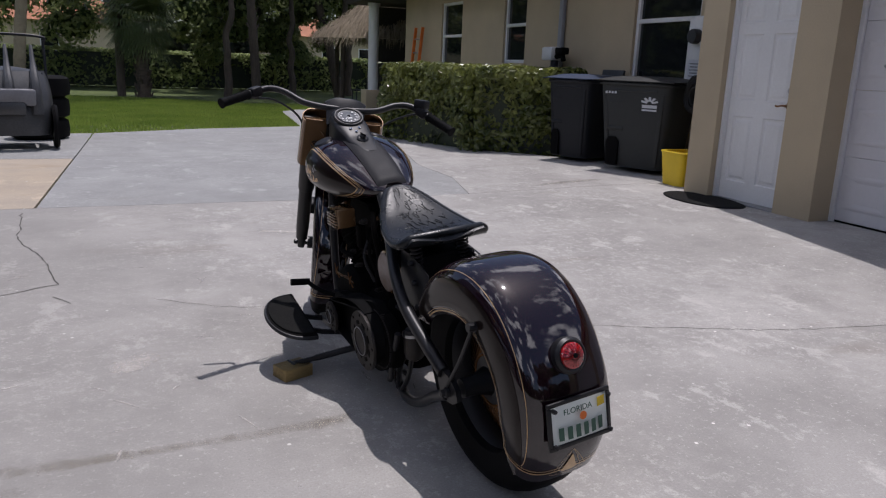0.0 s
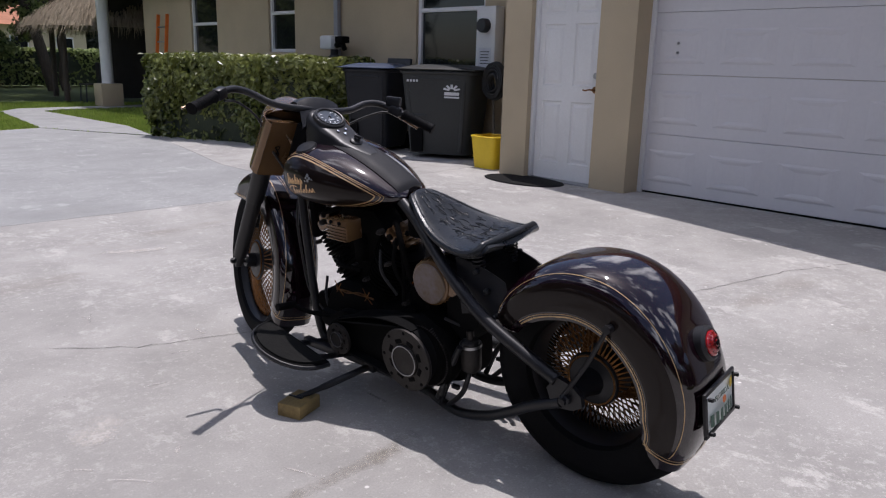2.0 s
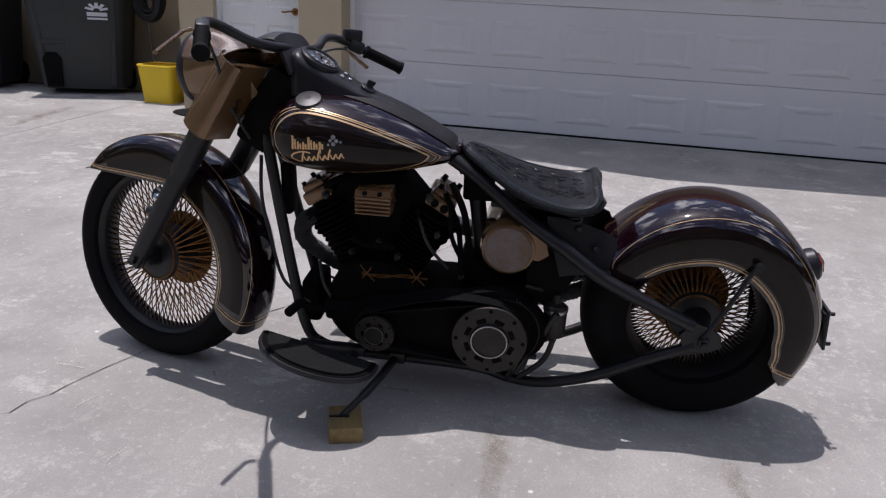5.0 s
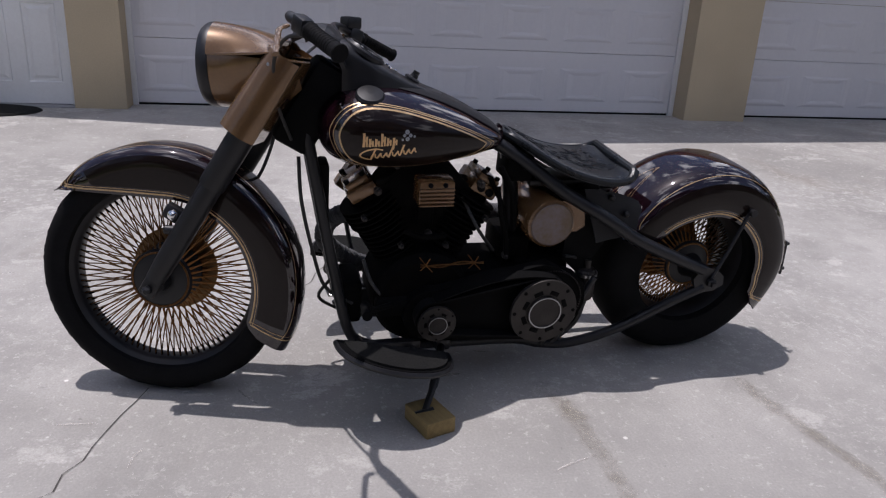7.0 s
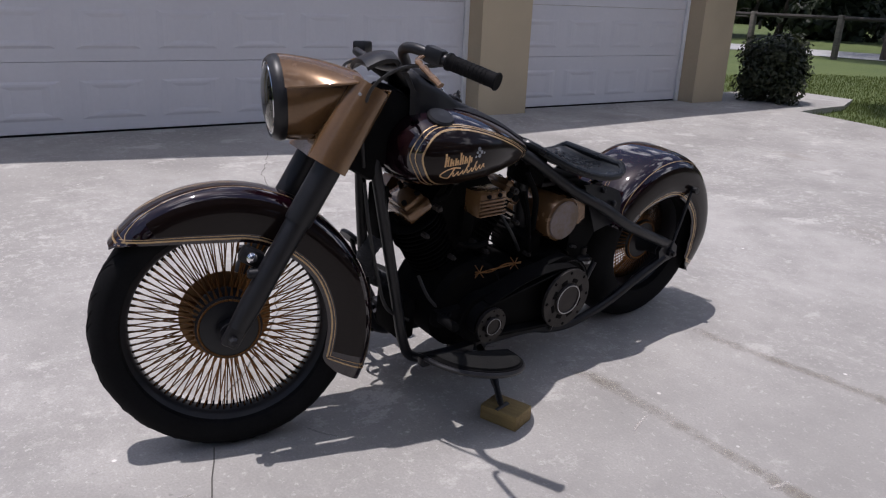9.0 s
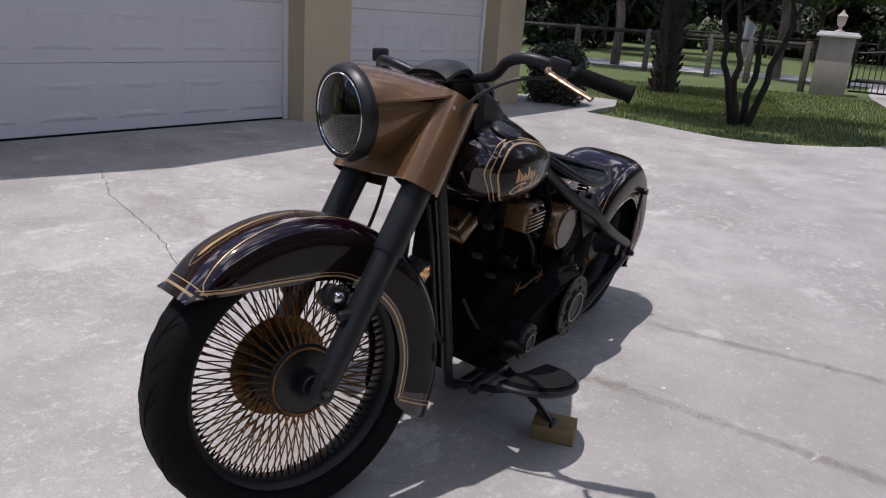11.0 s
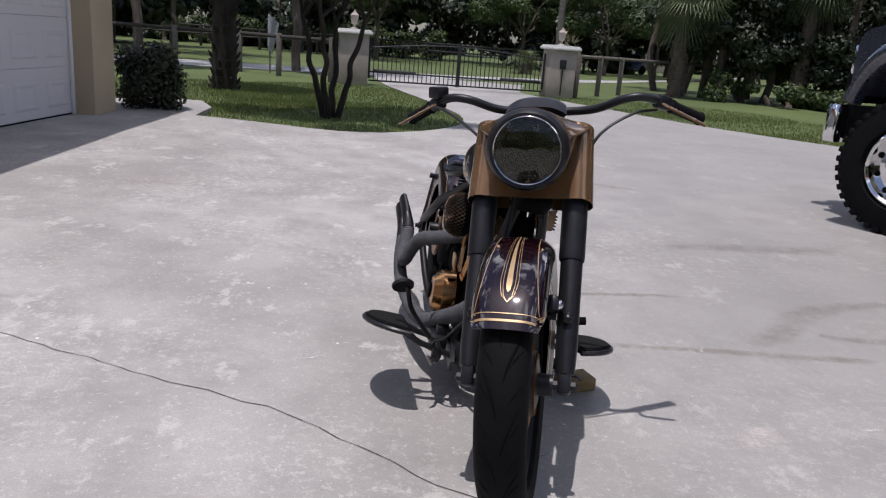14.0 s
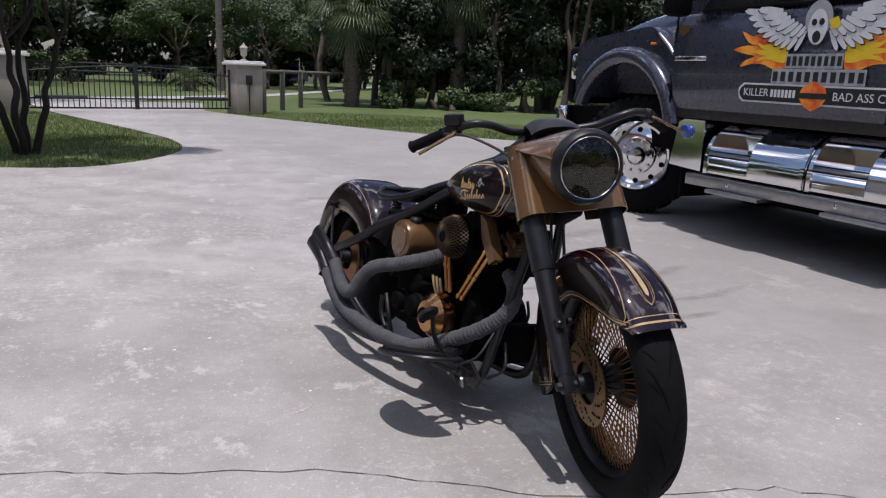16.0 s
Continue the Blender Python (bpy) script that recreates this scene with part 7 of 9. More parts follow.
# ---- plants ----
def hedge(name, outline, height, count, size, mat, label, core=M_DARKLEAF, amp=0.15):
    """A clipped hedge: a solid core coloured dark for inner shade, and a thick uneven skin of leaves."""
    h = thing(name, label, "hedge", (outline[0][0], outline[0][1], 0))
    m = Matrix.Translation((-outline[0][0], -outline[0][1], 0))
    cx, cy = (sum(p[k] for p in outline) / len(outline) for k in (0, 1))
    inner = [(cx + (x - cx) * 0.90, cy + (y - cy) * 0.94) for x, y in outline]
    # Plain block in the dark leaf colour stands in for shade between leaves.
    part("core", Shape().prism(inner, 0.05, height - 0.10, 2, m), core, h, "solid core coloured dark for the shade inside")
    s = Shape()
    n = len(outline)
    lens = [(Vector(outline[(i + 1) % n]) - Vector(outline[i])).length * height for i in range(n)]
    area = 0.5 * abs(sum(outline[i][0] * outline[(i + 1) % n][1] - outline[(i + 1) % n][0] * outline[i][1] for i in range(n)))
    turn_sign = 1 if sum(outline[i][0] * outline[(i + 1) % n][1] - outline[(i + 1) % n][0] * outline[i][1] for i in range(n)) > 0 else -1
    for _ in range(count):
        if random.random() < area / (area + sum(lens)):
            w = [random.random() for _ in range(n)]
            tot = sum(q ** 3 for q in w)
            p = Vector((sum(outline[i][0] * w[i] ** 3 for i in range(n)) / tot, sum(outline[i][1] * w[i] ** 3 for i in range(n)) / tot, 0))
            bump = 0.05 * noise.noise(Vector((p.x * 2.6, p.y * 2.6, 3)))
            p.z = height + bump + rnd(-0.10, 0.03)
            d = Vector((rnd(-0.6, 0.6), rnd(-0.6, 0.6), 1))
        else:
            i = random.choices(range(n), lens)[0]
            a, b = Vector((*outline[i], 0)), Vector((*outline[(i + 1) % n], 0))
            e = (b - a).normalized()
            nrm = Vector((e.y, -e.x, 0)) * turn_sign
            z = height * random.random() ** 0.85
            p = a.lerp(b, random.random())
            p.z = z
            out = amp * noise.noise(p * (0.36 / amp)) + 0.05 * noise.noise(p * 7.0) + rnd(-0.16, 0.06) - (0.10 if z < 0.25 * height else 0) * random.random()
            p += nrm * out
            d = nrm + Vector((rnd(-0.7, 0.7), rnd(-0.7, 0.7), rnd(-0.3, 0.9)))
        d.normalize()
        t = d.cross(Vector((rnd(-1, 1), rnd(-1, 1), rnd(-1, 1)))).normalized()
        b2 = d.cross(t)
        l, w = size * rnd(0.7, 1.25), size * 0.5 * rnd(0.7, 1.2)
        q = len(s.v)
        p = m @ p
        s.v += [tuple(p - t * l), tuple(p + b2 * w + d * 0.006), tuple(p + t * l), tuple(p - b2 * w + d * 0.006)]
        s.f += [(q, q + 1, q + 2), (q, q + 2, q + 3)]
    tagged(part("leaves", s, mat, h, "dense small leaves", smooth=0), kind="stuff")
    return h


hedge("hedge", [(4.72, 9.05), (3.50, 9.72), (2.82, 12.05), (4.1, 12.55), (5.15, 9.6)], 1.20, 27000, 0.053, M_HEDGE, "clipped green garden hedge beside the house wall", amp=0.22)
hedge("hedge", [(-34, 29.5), (12, 30.5), (12, 32.0), (-34, 31)], 1.32, 34000, 0.085, M_GARDEN, "leafy boundary hedge behind the lawn", amp=0.45)


def limb(s, a, b, r0, r1, wob=0.06, n=7):
    a, b = Vector(a), Vector(b)
    L = (b - a).length
    pts = [a.lerp(b, k / n) + Vector((rnd(-1, 1), rnd(-1, 1), 0)) * wob * L * math.sin(math.pi * k / n) for k in range(n + 1)]
    pts = spline(pts, 3)
    k = len(pts) - 1
    s.tube(pts, [r0 + (r1 - r0) * i / k for i in range(k + 1)], 9)
    return pts


def tree(name, at, height, trunk, spread, count, size, mat, label, lean=(0, 0), low=0.45, stems=1, bark=M_BARK, droop=0.35):
    """A tapered trunk with limbs and a broken crown of leaf clumps."""
    tr = thing(name, label, "tree", (*at, -0.03))
    s, clumps = Shape(), []
    for k in range(stems):
        if stems > 1:
            s = Shape()
        ang = 2 * math.pi * k / max(1, stems) + rnd(-0.3, 0.3)
        off = Vector((math.cos(ang), math.sin(ang), 0)) * (0.10 if stems > 1 else 0)
        fork = Vector((lean[0], lean[1], 0)) * low + Vector((0, 0, height * low)) + off * (4.5 if stems > 1 else 0)
        limb(s, off, fork, trunk, trunk * 0.6, 0.03)
        for j in range(5 if stems == 1 else 3):
            a2 = ang + 2 * math.pi * j / (5 if stems == 1 else 3) + rnd(-0.5, 0.5)
            end = fork + Vector((math.cos(a2) * spread * rnd(0.35, 0.8), math.sin(a2) * spread * rnd(0.35, 0.8), height * (1 - low) * rnd(droop, 0.95)))
            limb(s, fork, end, trunk * 0.5, trunk * 0.14)
            for q in range(3):
                c = end + Vector((rnd(-1, 1), rnd(-1, 1), rnd(-0.6, 0.5))) * spread * 0.35
                r = spread * rnd(0.20, 0.42)
                clumps.append((tuple(c), (r, r, r * 0.62)))
        if stems > 1:
            part("stem", s, bark, tr, "crooked dark stem with its limbs")
    if stems == 1:
        part("trunk", s, bark, tr, "rough tapering trunk and limbs")
    tagged(part("crown", leaves(clumps, count, size), mat, tr, "broken crown of small leaves", smooth=0), kind="stuff")
    return tr


def palm(name, at, height, r, fronds, length, label, skirt=0, lean=(0, 0), fan=True, bark=M_PALMBARK, stubs=44):
    """A palm: ringed rough trunk and arching fronds made of single leaflets."""
    tr = thing(name, label, "palm tree", (*at, -0.03))
    s = Shape()
    pts = spline([(0, 0, 0), (lean[0] * 0.3, lean[1] * 0.3, height * 0.45), (lean[0], lean[1], height)], 14)
    s.tube(pts, [r * (1.18 - 0.25 * i / len(pts)) * (1 + 0.07 * (i % 2)) for i in range(len(pts))], 14)
    top = Vector(pts[-1])
    boot = Shape()
    for k in range(int(height * stubs)):
        t = random.random()
        p = Vector(pts[int(t * (len(pts) - 1))])
        a = rnd(0, 6.28)
        o = Vector((math.cos(a), math.sin(a), 0))
        boot.tube([p + o * r * 0.85 - Vector((0, 0, 0.08)), p + o * (r * 1.12 + 0.03), p + o * (r * 1.16 + 0.075) + Vector((0, 0, 0.09))], [0.045, 0.034, 0.012], 5)
    part("trunk", s, bark, tr, "rough dark palm trunk")
    if boot.v:
        tagged(part("frond_stub", boot, bark, tr, "stubs of old fronds"), kind="stuff")
    f = Shape()
    for k in range(fronds):
        a, el = rnd(0, 6.28), rnd(-0.5, 1.2) if k >= skirt else rnd(-1.3, -0.6)
        d = Vector((math.cos(a) * math.cos(el), math.sin(a) * math.cos(el), math.sin(el)))
        L = length * rnd(0.75, 1.1)
        side = d.cross(Vector((0, 0, 1))).normalized()
        up = side.cross(d)
        if fan:
            c = top + d * L * 0.45
            for j in range(22):
                q = (j / 21 - 0.5) * 3.4
                e = (d * math.cos(q) + side * math.sin(q)).normalized()
                tip = c + e * L * 0.62 + Vector((0, 0, -0.20 * L * abs(math.sin(q)) - 0.12 * L))
                w = e.cross(up).normalized() * 0.022
                i = len(f.v)
                f.v += [tuple(c + w * 0.5), tuple(c + e * L * 0.33 + w), tuple(tip), tuple(c + e * L * 0.33 - w), tuple(c - w * 0.5)]
                f.f += [(i, i + 1, i + 2, i + 3, i + 4)]
            i = len(f.v)
            f.v += [tuple(top + side * 0.015), tuple(c + side * 0.01), tuple(c - side * 0.01), tuple(top - side * 0.015)]
            f.f += [(i, i + 1, i + 2, i + 3)]
        else:
            for j in range(26):
                t = 0.12 + 0.88 * j / 25
                p = top + d * L * t + Vector((0, 0, -0.55 * L * t * t))
                for sg in (-1, 1):
                    e = (side * sg + d * 0.7 + Vector((0, 0, -0.25))).normalized()
                    tip = p + e * L * 0.30 * math.sin(math.pi * (0.12 + 0.86 * t)) + Vector((0, 0, -0.06 * L))
                    w = d * 0.014
                    i = len(f.v)
                    f.v += [tuple(p - w), tuple(p + w), tuple(tip)]
                    f.f += [(i, i + 1, i + 2)]
    tagged(part("frond", f, M_PALM, tr, "arching green fronds", smooth=0), kind="stuff")
    return tr


def woods(name, spots, count, size, mat, label, lumps=9, low=0.14, stems=2):
    """A far belt of trees, too many to count: trunks and one mass of leaf clumps."""
    w = thing(name, label, "woods", (spots[0][0], spots[0][1], 0), kind="stuff")
    o = Vector((spots[0][0], spots[0][1], 0))
    clumps, s = [], Shape()
    for x, y, h, r in spots:
        for k in range(lumps):
            c = Vector((x + rnd(-r, r), y + rnd(-r, r), h * rnd(low, 1.0))) - o
            q = r * rnd(0.35, 0.75)
            clumps.append((tuple(c), (q, q, q * 0.7)))
        for k in range(stems):
            b = Vector((x + rnd(-r, r) * 0.6, y + rnd(-r, r) * 0.6, -0.1)) - o
            limb(s, b, b + Vector((rnd(-0.5, 0.5), rnd(-0.5, 0.5), h * 0.8)), 0.14, 0.05, n=4)
    if stems:
        tagged(part("trunks", s, M_BARK, w), kind="stuff")
    tagged(part("foliage", leaves(clumps, count, size, thin=0.7), mat, w, "dark mass of leaves", smooth=0), kind="stuff")
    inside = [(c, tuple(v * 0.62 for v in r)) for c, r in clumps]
    # Under lighter foliage, the inner leaves' darker colour stands in for shade.
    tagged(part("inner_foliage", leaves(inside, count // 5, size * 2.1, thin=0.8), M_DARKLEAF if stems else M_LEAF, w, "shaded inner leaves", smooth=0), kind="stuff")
    return w


shrub = thing("bush", "rounded dark green bush at the garage corner", "bush", (4.02, -4.82, 0.0))
lobes = [((0.0, 0.0, 0.48), (0.40, 0.40, 0.42))] + [((0.24 * math.cos(a), 0.24 * math.sin(a), z), (0.24, 0.24, 0.26)) for a, z in ((0.3, 0.62), (1.4, 0.40), (2.3, 0.68), (3.4, 0.45), (4.4, 0.66), (5.4, 0.36), (3.0, 0.25), (0.9, 0.25))]
tw = Shape()
for k in range(9):
    a = 0.7 * k
    limb(tw, (0.05 * math.cos(a), 0.05 * math.sin(a), -0.03), (0.28 * math.cos(a), 0.28 * math.sin(a), rnd(0.45, 0.75)), 0.014, 0.005, n=4)
part("stems", tw, M_BARK, shrub, "thin woody stems")
tagged(part("leaves", leaves(lobes, 5200, 0.036), M_BUSH, shrub, "dense small glossy leaves", smooth=0), kind="stuff")
# A darker leaf colour is put inside the bush as its shade.
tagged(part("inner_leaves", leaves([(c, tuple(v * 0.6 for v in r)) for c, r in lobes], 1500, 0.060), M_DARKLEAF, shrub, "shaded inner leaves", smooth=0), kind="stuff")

# north side: garden trees behind the lawn
oak = tree("shade_tree", (1.85, 24.4), 7.5, 0.13, 3.4, 6000, 0.13, M_GARDEN, "garden shade tree with a dark broken crown", (0.4, 0))
for x, y, deg, k in ((4.4, 27.2, 80, 1.0), (6.6, 27.6, 200, 1.1), (-8.0, 26.5, 300, 1.15), (9.0, 25.0, 20, 1.2)):
    copy_thing(oak, Matrix.Translation((x, y, -0.03)) @ turn("Z", deg) @ Matrix.Diagonal((k, k, k, 1)))
palm("palm_tree", (-1.16, 24.0), 7.5, 0.10, 26, 1.7, "slim tall palm with a pale ringed trunk", 4, (0.1, 0.0), bark=M_BARK, stubs=0)
palm("palm_tree", (2.75, 24.4), 7.0, 0.12, 26, 1.7, "slim tall palm with a dark trunk", 4, (-0.5, 0.2), bark=M_BARK, stubs=3)
palm("palm_tree", (-3.55, 22.0), 6.5, 0.12, 24, 1.6, "slim leaning palm with a grey curved trunk", 4, (1.1, 0.2), bark=M_THATCH, stubs=0)
palm("palm_tree", (6.2, 27.6), 6.5, 0.14, 24, 1.6, "slim leaning palm with a grey curved trunk", 4, (-2.2, 0.2), bark=M_BARK, stubs=0)
palm("cabbage_palm", (-0.55, 24.0), 2.2, 0.16, 60, 1.25, "short cabbage palm with drooping fan leaves", 16)
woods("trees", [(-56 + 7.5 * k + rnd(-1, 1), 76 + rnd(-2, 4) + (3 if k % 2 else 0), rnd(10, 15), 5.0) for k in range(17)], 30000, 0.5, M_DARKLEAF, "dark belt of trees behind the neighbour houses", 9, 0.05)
# Belt added in the west, mostly out of view, to be reflected.
woods("trees", [(-26 + rnd(-2, 2), -26 + 6.5 * k, rnd(6, 10), 3.2) for k in range(9)], 15000, 0.36, M_DARKLEAF, "dark belt of trees across the drive, added for reflections")

woods("trees", [(-10.5 + 1.7 * k + rnd(-0.5, 0.5), 30.2 + rnd(-0.6, 0.8), rnd(4.6, 6.2), 1.5) for k in range(6)], 13000, 0.095, M_GARDEN, "leafy trees before the neighbour house", 8, 0.36, 0)
woods("trees", [(-1.5 + 2.6 * k + rnd(-0.5, 0.5), 29.0 + rnd(-0.6, 0.8), rnd(4.5, 6.5), 1.6) for k in range(5)], 10000, 0.095, M_GARDEN, "leafy trees before the boundary hedge", 6, 0.44, 0)
woods("trees", [(1.6 + 0.95 * k + rnd(-0.3, 0.3), 28.6 + rnd(-0.4, 0.4), rnd(2.6, 3.6), 0.85) for k in range(5)], 9000, 0.085, M_GARDEN, "dense leafy boughs before the boundary hedge", 8, 0.40, 0)

# south side: round the gate and along the road
palm("palm_tree", (4.45, -9.75), 5.2, 0.20, 40, 1.6, "stout palm with a dark shaggy trunk on the lawn", 10, bark=M_DARKBARK)
palm("palm_tree", (-7.7, -20.6), 3.35, 0.20, 64, 1.65, "cabbage palm with drooping fan leaves by the fence", 9)
palm("palm_tree", (-11.6, -20.0), 4.4, 0.20, 50, 1.7, "cabbage palm with drooping fan leaves by the fence", 16)
palm("young_palm", (-3.9, -33.0), 0.5, 0.25, 34, 1.6, "low feathery young palm beyond the road", 0, (0, 0), False)
tree("crape_myrtle", (1.78, -5.95), 4.0, 0.052, 1.60, 26000, 0.052, M_PALM, "many-stemmed crape myrtle on the grass island", low=0.36, stems=4, bark=M_DARKBARK, droop=0.42)
for x, y, k in ((4.74, -18.6, 1.0), (9.1, -17.2, 1.1)):
    tree("shade_tree", (x, y), 8.0 * k, 0.15, 3.0, 12000, 0.09, M_LEAF, "tall shade tree with a bare straight trunk by the fence", low=0.55)
far = tree("lawn_tree", (4.0, -38), 6.4, 0.16, 3.6, 9000, 0.12, M_LEAF, "broad garden tree beyond the road", low=0.34)
for x, y, deg, k in ((-9.5, -41, 60, 0.85), (-13.2, -43.5, 100, 0.9), (-4.6, -42.5, 310, 0.9), (11.5, -27, 130, 1.0), (17.5, -33, 200, 1.15), (20, -24, 20, 1.0), (9.0, -42, 160, 1.1)):
    copy_thing(far, Matrix.Translation((x, y, -0.03)) @ turn("Z", deg) @ Matrix.Diagonal((k, k, k, 1)))
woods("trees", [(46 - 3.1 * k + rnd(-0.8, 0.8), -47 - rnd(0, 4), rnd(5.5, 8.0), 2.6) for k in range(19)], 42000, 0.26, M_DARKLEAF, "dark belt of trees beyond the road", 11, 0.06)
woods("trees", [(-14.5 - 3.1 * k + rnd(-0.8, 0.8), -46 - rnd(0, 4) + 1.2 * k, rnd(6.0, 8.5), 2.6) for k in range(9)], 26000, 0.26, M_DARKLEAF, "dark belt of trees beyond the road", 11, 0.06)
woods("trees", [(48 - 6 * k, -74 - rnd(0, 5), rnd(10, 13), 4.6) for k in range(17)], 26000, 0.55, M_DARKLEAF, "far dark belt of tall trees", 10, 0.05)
woods("shrubs", [(1.5 + 2.0 * k, -44.5 + rnd(-0.6, 0.6), rnd(1.3, 1.9), 1.1) for k in range(9)], 9000, 0.10, M_LEAF, "green shrubs before the far trees", 7, 0.2)
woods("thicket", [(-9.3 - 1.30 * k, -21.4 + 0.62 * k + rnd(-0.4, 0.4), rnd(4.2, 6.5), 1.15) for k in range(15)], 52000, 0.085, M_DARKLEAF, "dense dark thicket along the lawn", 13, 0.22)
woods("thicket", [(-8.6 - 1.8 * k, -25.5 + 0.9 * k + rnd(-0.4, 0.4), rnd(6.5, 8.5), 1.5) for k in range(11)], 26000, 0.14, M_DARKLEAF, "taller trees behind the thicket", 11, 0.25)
woods("undergrowth", [(-9.4 - 1.5 * k, -20.2 + 0.62 * k + rnd(-0.3, 0.3), rnd(0.5, 1.3), 0.75) for k in range(12)], 12000, 0.07, M_LEAF, "low undergrowth below the thicket", 5, 0.2)
woods("trees", [(15 + 3.6 * k, -32 + 4.5 * k + rnd(-1.5, 1.5), rnd(6, 8), 2.6) for k in range(9)], 26000, 0.24, M_DARKLEAF, "dark belt of trees beside the road", 11, 0.08)
pole_at = Shape().tube([(0, 0, 0), (0.02, 0, 4.0), (0.03, 0.02, 8.0)], [0.17, 0.16, 0.14], 12)
single("utility_pole", pole_at, M_FENCE, "tall weathered grey utility pole behind the gate", "pole", m=Matrix.Translation((-5.7, -35.0, -0.03)))


def grass(name, spots, count, tall, label, mat=M_GRASS, wide=0.005):
    """Blades over a set of patches (centre, radii)."""
    s = Shape()
    w = [rx * ry for _, _, rx, ry in spots]
    for x, y, rx, ry in random.choices(spots, w, k=count):
        a, q = rnd(0, 6.28), math.sqrt(random.random())
        px, py = x + rx * q * math.cos(a), y + ry * q * math.sin(a)
        if inside_paving(px, py):
            continue
        h, b, lean = tall * rnd(0.5, 1.2), rnd(0, 6.28), rnd(0.0, 0.6)
        cx, cy = math.cos(b) * wide, math.sin(b) * wide
        i = len(s.v)
        s.v += [(px - cx, py - cy, -0.03), (px + cx, py + cy, -0.03), (px - cy * 4 * lean * 6 * h + cx * 0.3, py + cx * 4 * lean * 6 * h, h - 0.03)]
        s.f += [(i, i + 1, i + 2)]
    return single(name, s, mat, label, "grass", "stuff", smooth=0)


def in_poly(x, y, poly):
    odd = False
    for (ax, ay), (bx, by) in zip(poly, poly[1:] + poly[:1]):
        if (ay > y) != (by > y) and x < (bx - ax) * (y - ay) / (by - ay) + ax:
            odd = not odd
    return odd


PAVED = (south, newer, beside, back_slab, garden_path)


def inside_paving(x, y):
    return any(in_poly(x, y, p) for p in PAVED)


grass("grass", [(1.6, -6.4, 2.3, 2.6), (2.3, -10.5, 2.6, 3.4), (4.6, -8.5, 2.6, 3.6)], 52000, 0.055, "mown lawn grass on the island by the drive", M_SHADEGRASS)
grass("grass", [(-6.5, -9.5, 3.6, 4.0), (-5.0, -13.5, 3.6, 2.6), (-9.0, -7.0, 4.0, 3.0)], 42000, 0.06, "mown lawn grass beside the drive", M_SHADEGRASS)
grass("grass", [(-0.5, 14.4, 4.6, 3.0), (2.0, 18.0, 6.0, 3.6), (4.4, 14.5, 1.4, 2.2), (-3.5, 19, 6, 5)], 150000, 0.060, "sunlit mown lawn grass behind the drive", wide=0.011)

# ---- by the house wall ----
def wheelie_bin(at, deg, body, lid, label, badge=True, broad=1.0):
    b = thing("wheelie_bin", label, "bin", at, group="bins by the wall", m=Matrix.Translation(at) @ turn("Z", deg) @ Matrix.Diagonal((1.12, 1.12 * broad, 1.03, 1)))

    def shell(u, v):
        z = 0.06 + 0.94 * u
        w, d = 0.25 + 0.06 * u, 0.27 + 0.08 * u
        a = 2 * math.pi * v
        c, s = math.cos(a), math.sin(a)
        f = lambda q: abs(q) ** 0.30 * (1 if q > 0 else -1)
        return (d * f(c), w * f(s), z)

    part("body", Shape().sheet(lambda u, v: shell(u, 1 - v), 8, 56).box((0, 0, 0.07), (0.46, 0.42, 0.03), None, 0.01), body, b)
    s = Shape()
    s.tube([(x, y, 1.0) for x, y, _ in (shell(1, k / 48) for k in range(48))], 0.022, 8, closed=True)
    part("rim", s, body, b)
    s = Shape()
    s.sheet(lambda u, v: ((u - 0.5) * 0.78, (v - 0.5) * 0.67, 1.035 + 0.055 * (1 - abs(2 * u - 1) ** 4) * (1 - abs(2 * v - 1) ** 4)), 14, 12)
    part("lid", s, lid, b, thick=0.01)
    for x, z, w in ((-0.318, 0.80, 0.16), (-0.300, 0.50, 0.14)):
        part("grip_recess", Shape().box((x, 0.14, z), (0.03, w, 0.05), None, 0.012), body, b)
    # A matt black block stands in for the shade of a moulded hollow.
    foot = Shape().prism([(0.11, 0.08), (0.20, 0.08), (0.215, 0.34), (0.19, 0.40), (0.13, 0.40), (0.105, 0.34)], -0.312, -0.268)
    part("foot_recess", foot, M_MATT, b, "black block for the shade in a moulded hollow")
    for y in (-0.235, 0.235):
        part("corner_rib", Shape().tube([(-0.272, y * 0.86, 0.10), (-0.318, y, 0.90)], 0.018, 8), body, b)
    part("grab_bar", Shape().box((-0.325, 0.0, 0.93), (0.05, 0.40, 0.03), None, 0.01), body, b)
    for y in (-0.22, 0.22):
        s = Shape().lathe([(0.0, -0.03), (0.10, -0.03), (0.115, -0.02), (0.115, 0.02), (0.10, 0.03), (0.0, 0.03)], 22, Matrix.Translation((0.26, y, 0.115)) @ turn("X", 90))
        part("wheel", s, M_RUBBER, b)
    if badge:
        s = Shape()
        for k in range(5):
            a = math.pi * (k + 0.5) / 5
            s.box((0, 0, 0), (0.002, 0.020, 0.050), Matrix.Translation((-0.342, -0.14 + 0.045 * math.cos(a), 0.80 + 0.045 * math.sin(a))) @ turn("X", math.degrees(a) - 90))
        s.box((-0.340, -0.14, 0.765), (0.002, 0.12, 0.035))
        s.box((-0.338, -0.14, 0.725), (0.002, 0.12, 0.018))
        part("emblem", s, M_VINYL, b, "round white sunburst emblem")
        s = Shape()
        for k in range(4):
            s.box((-0.343, 0.19 + 0.026 * k - 0.04, 0.90), (0.002, 0.017, 0.026))
        part("number_bars", s, M_VINYL, b)
    return b


wheelie_bin((4.74, 7.52, 0.055), 24, M_BIN, M_BIN, "dark grey wheelie bin with a round white emblem", broad=1.38)
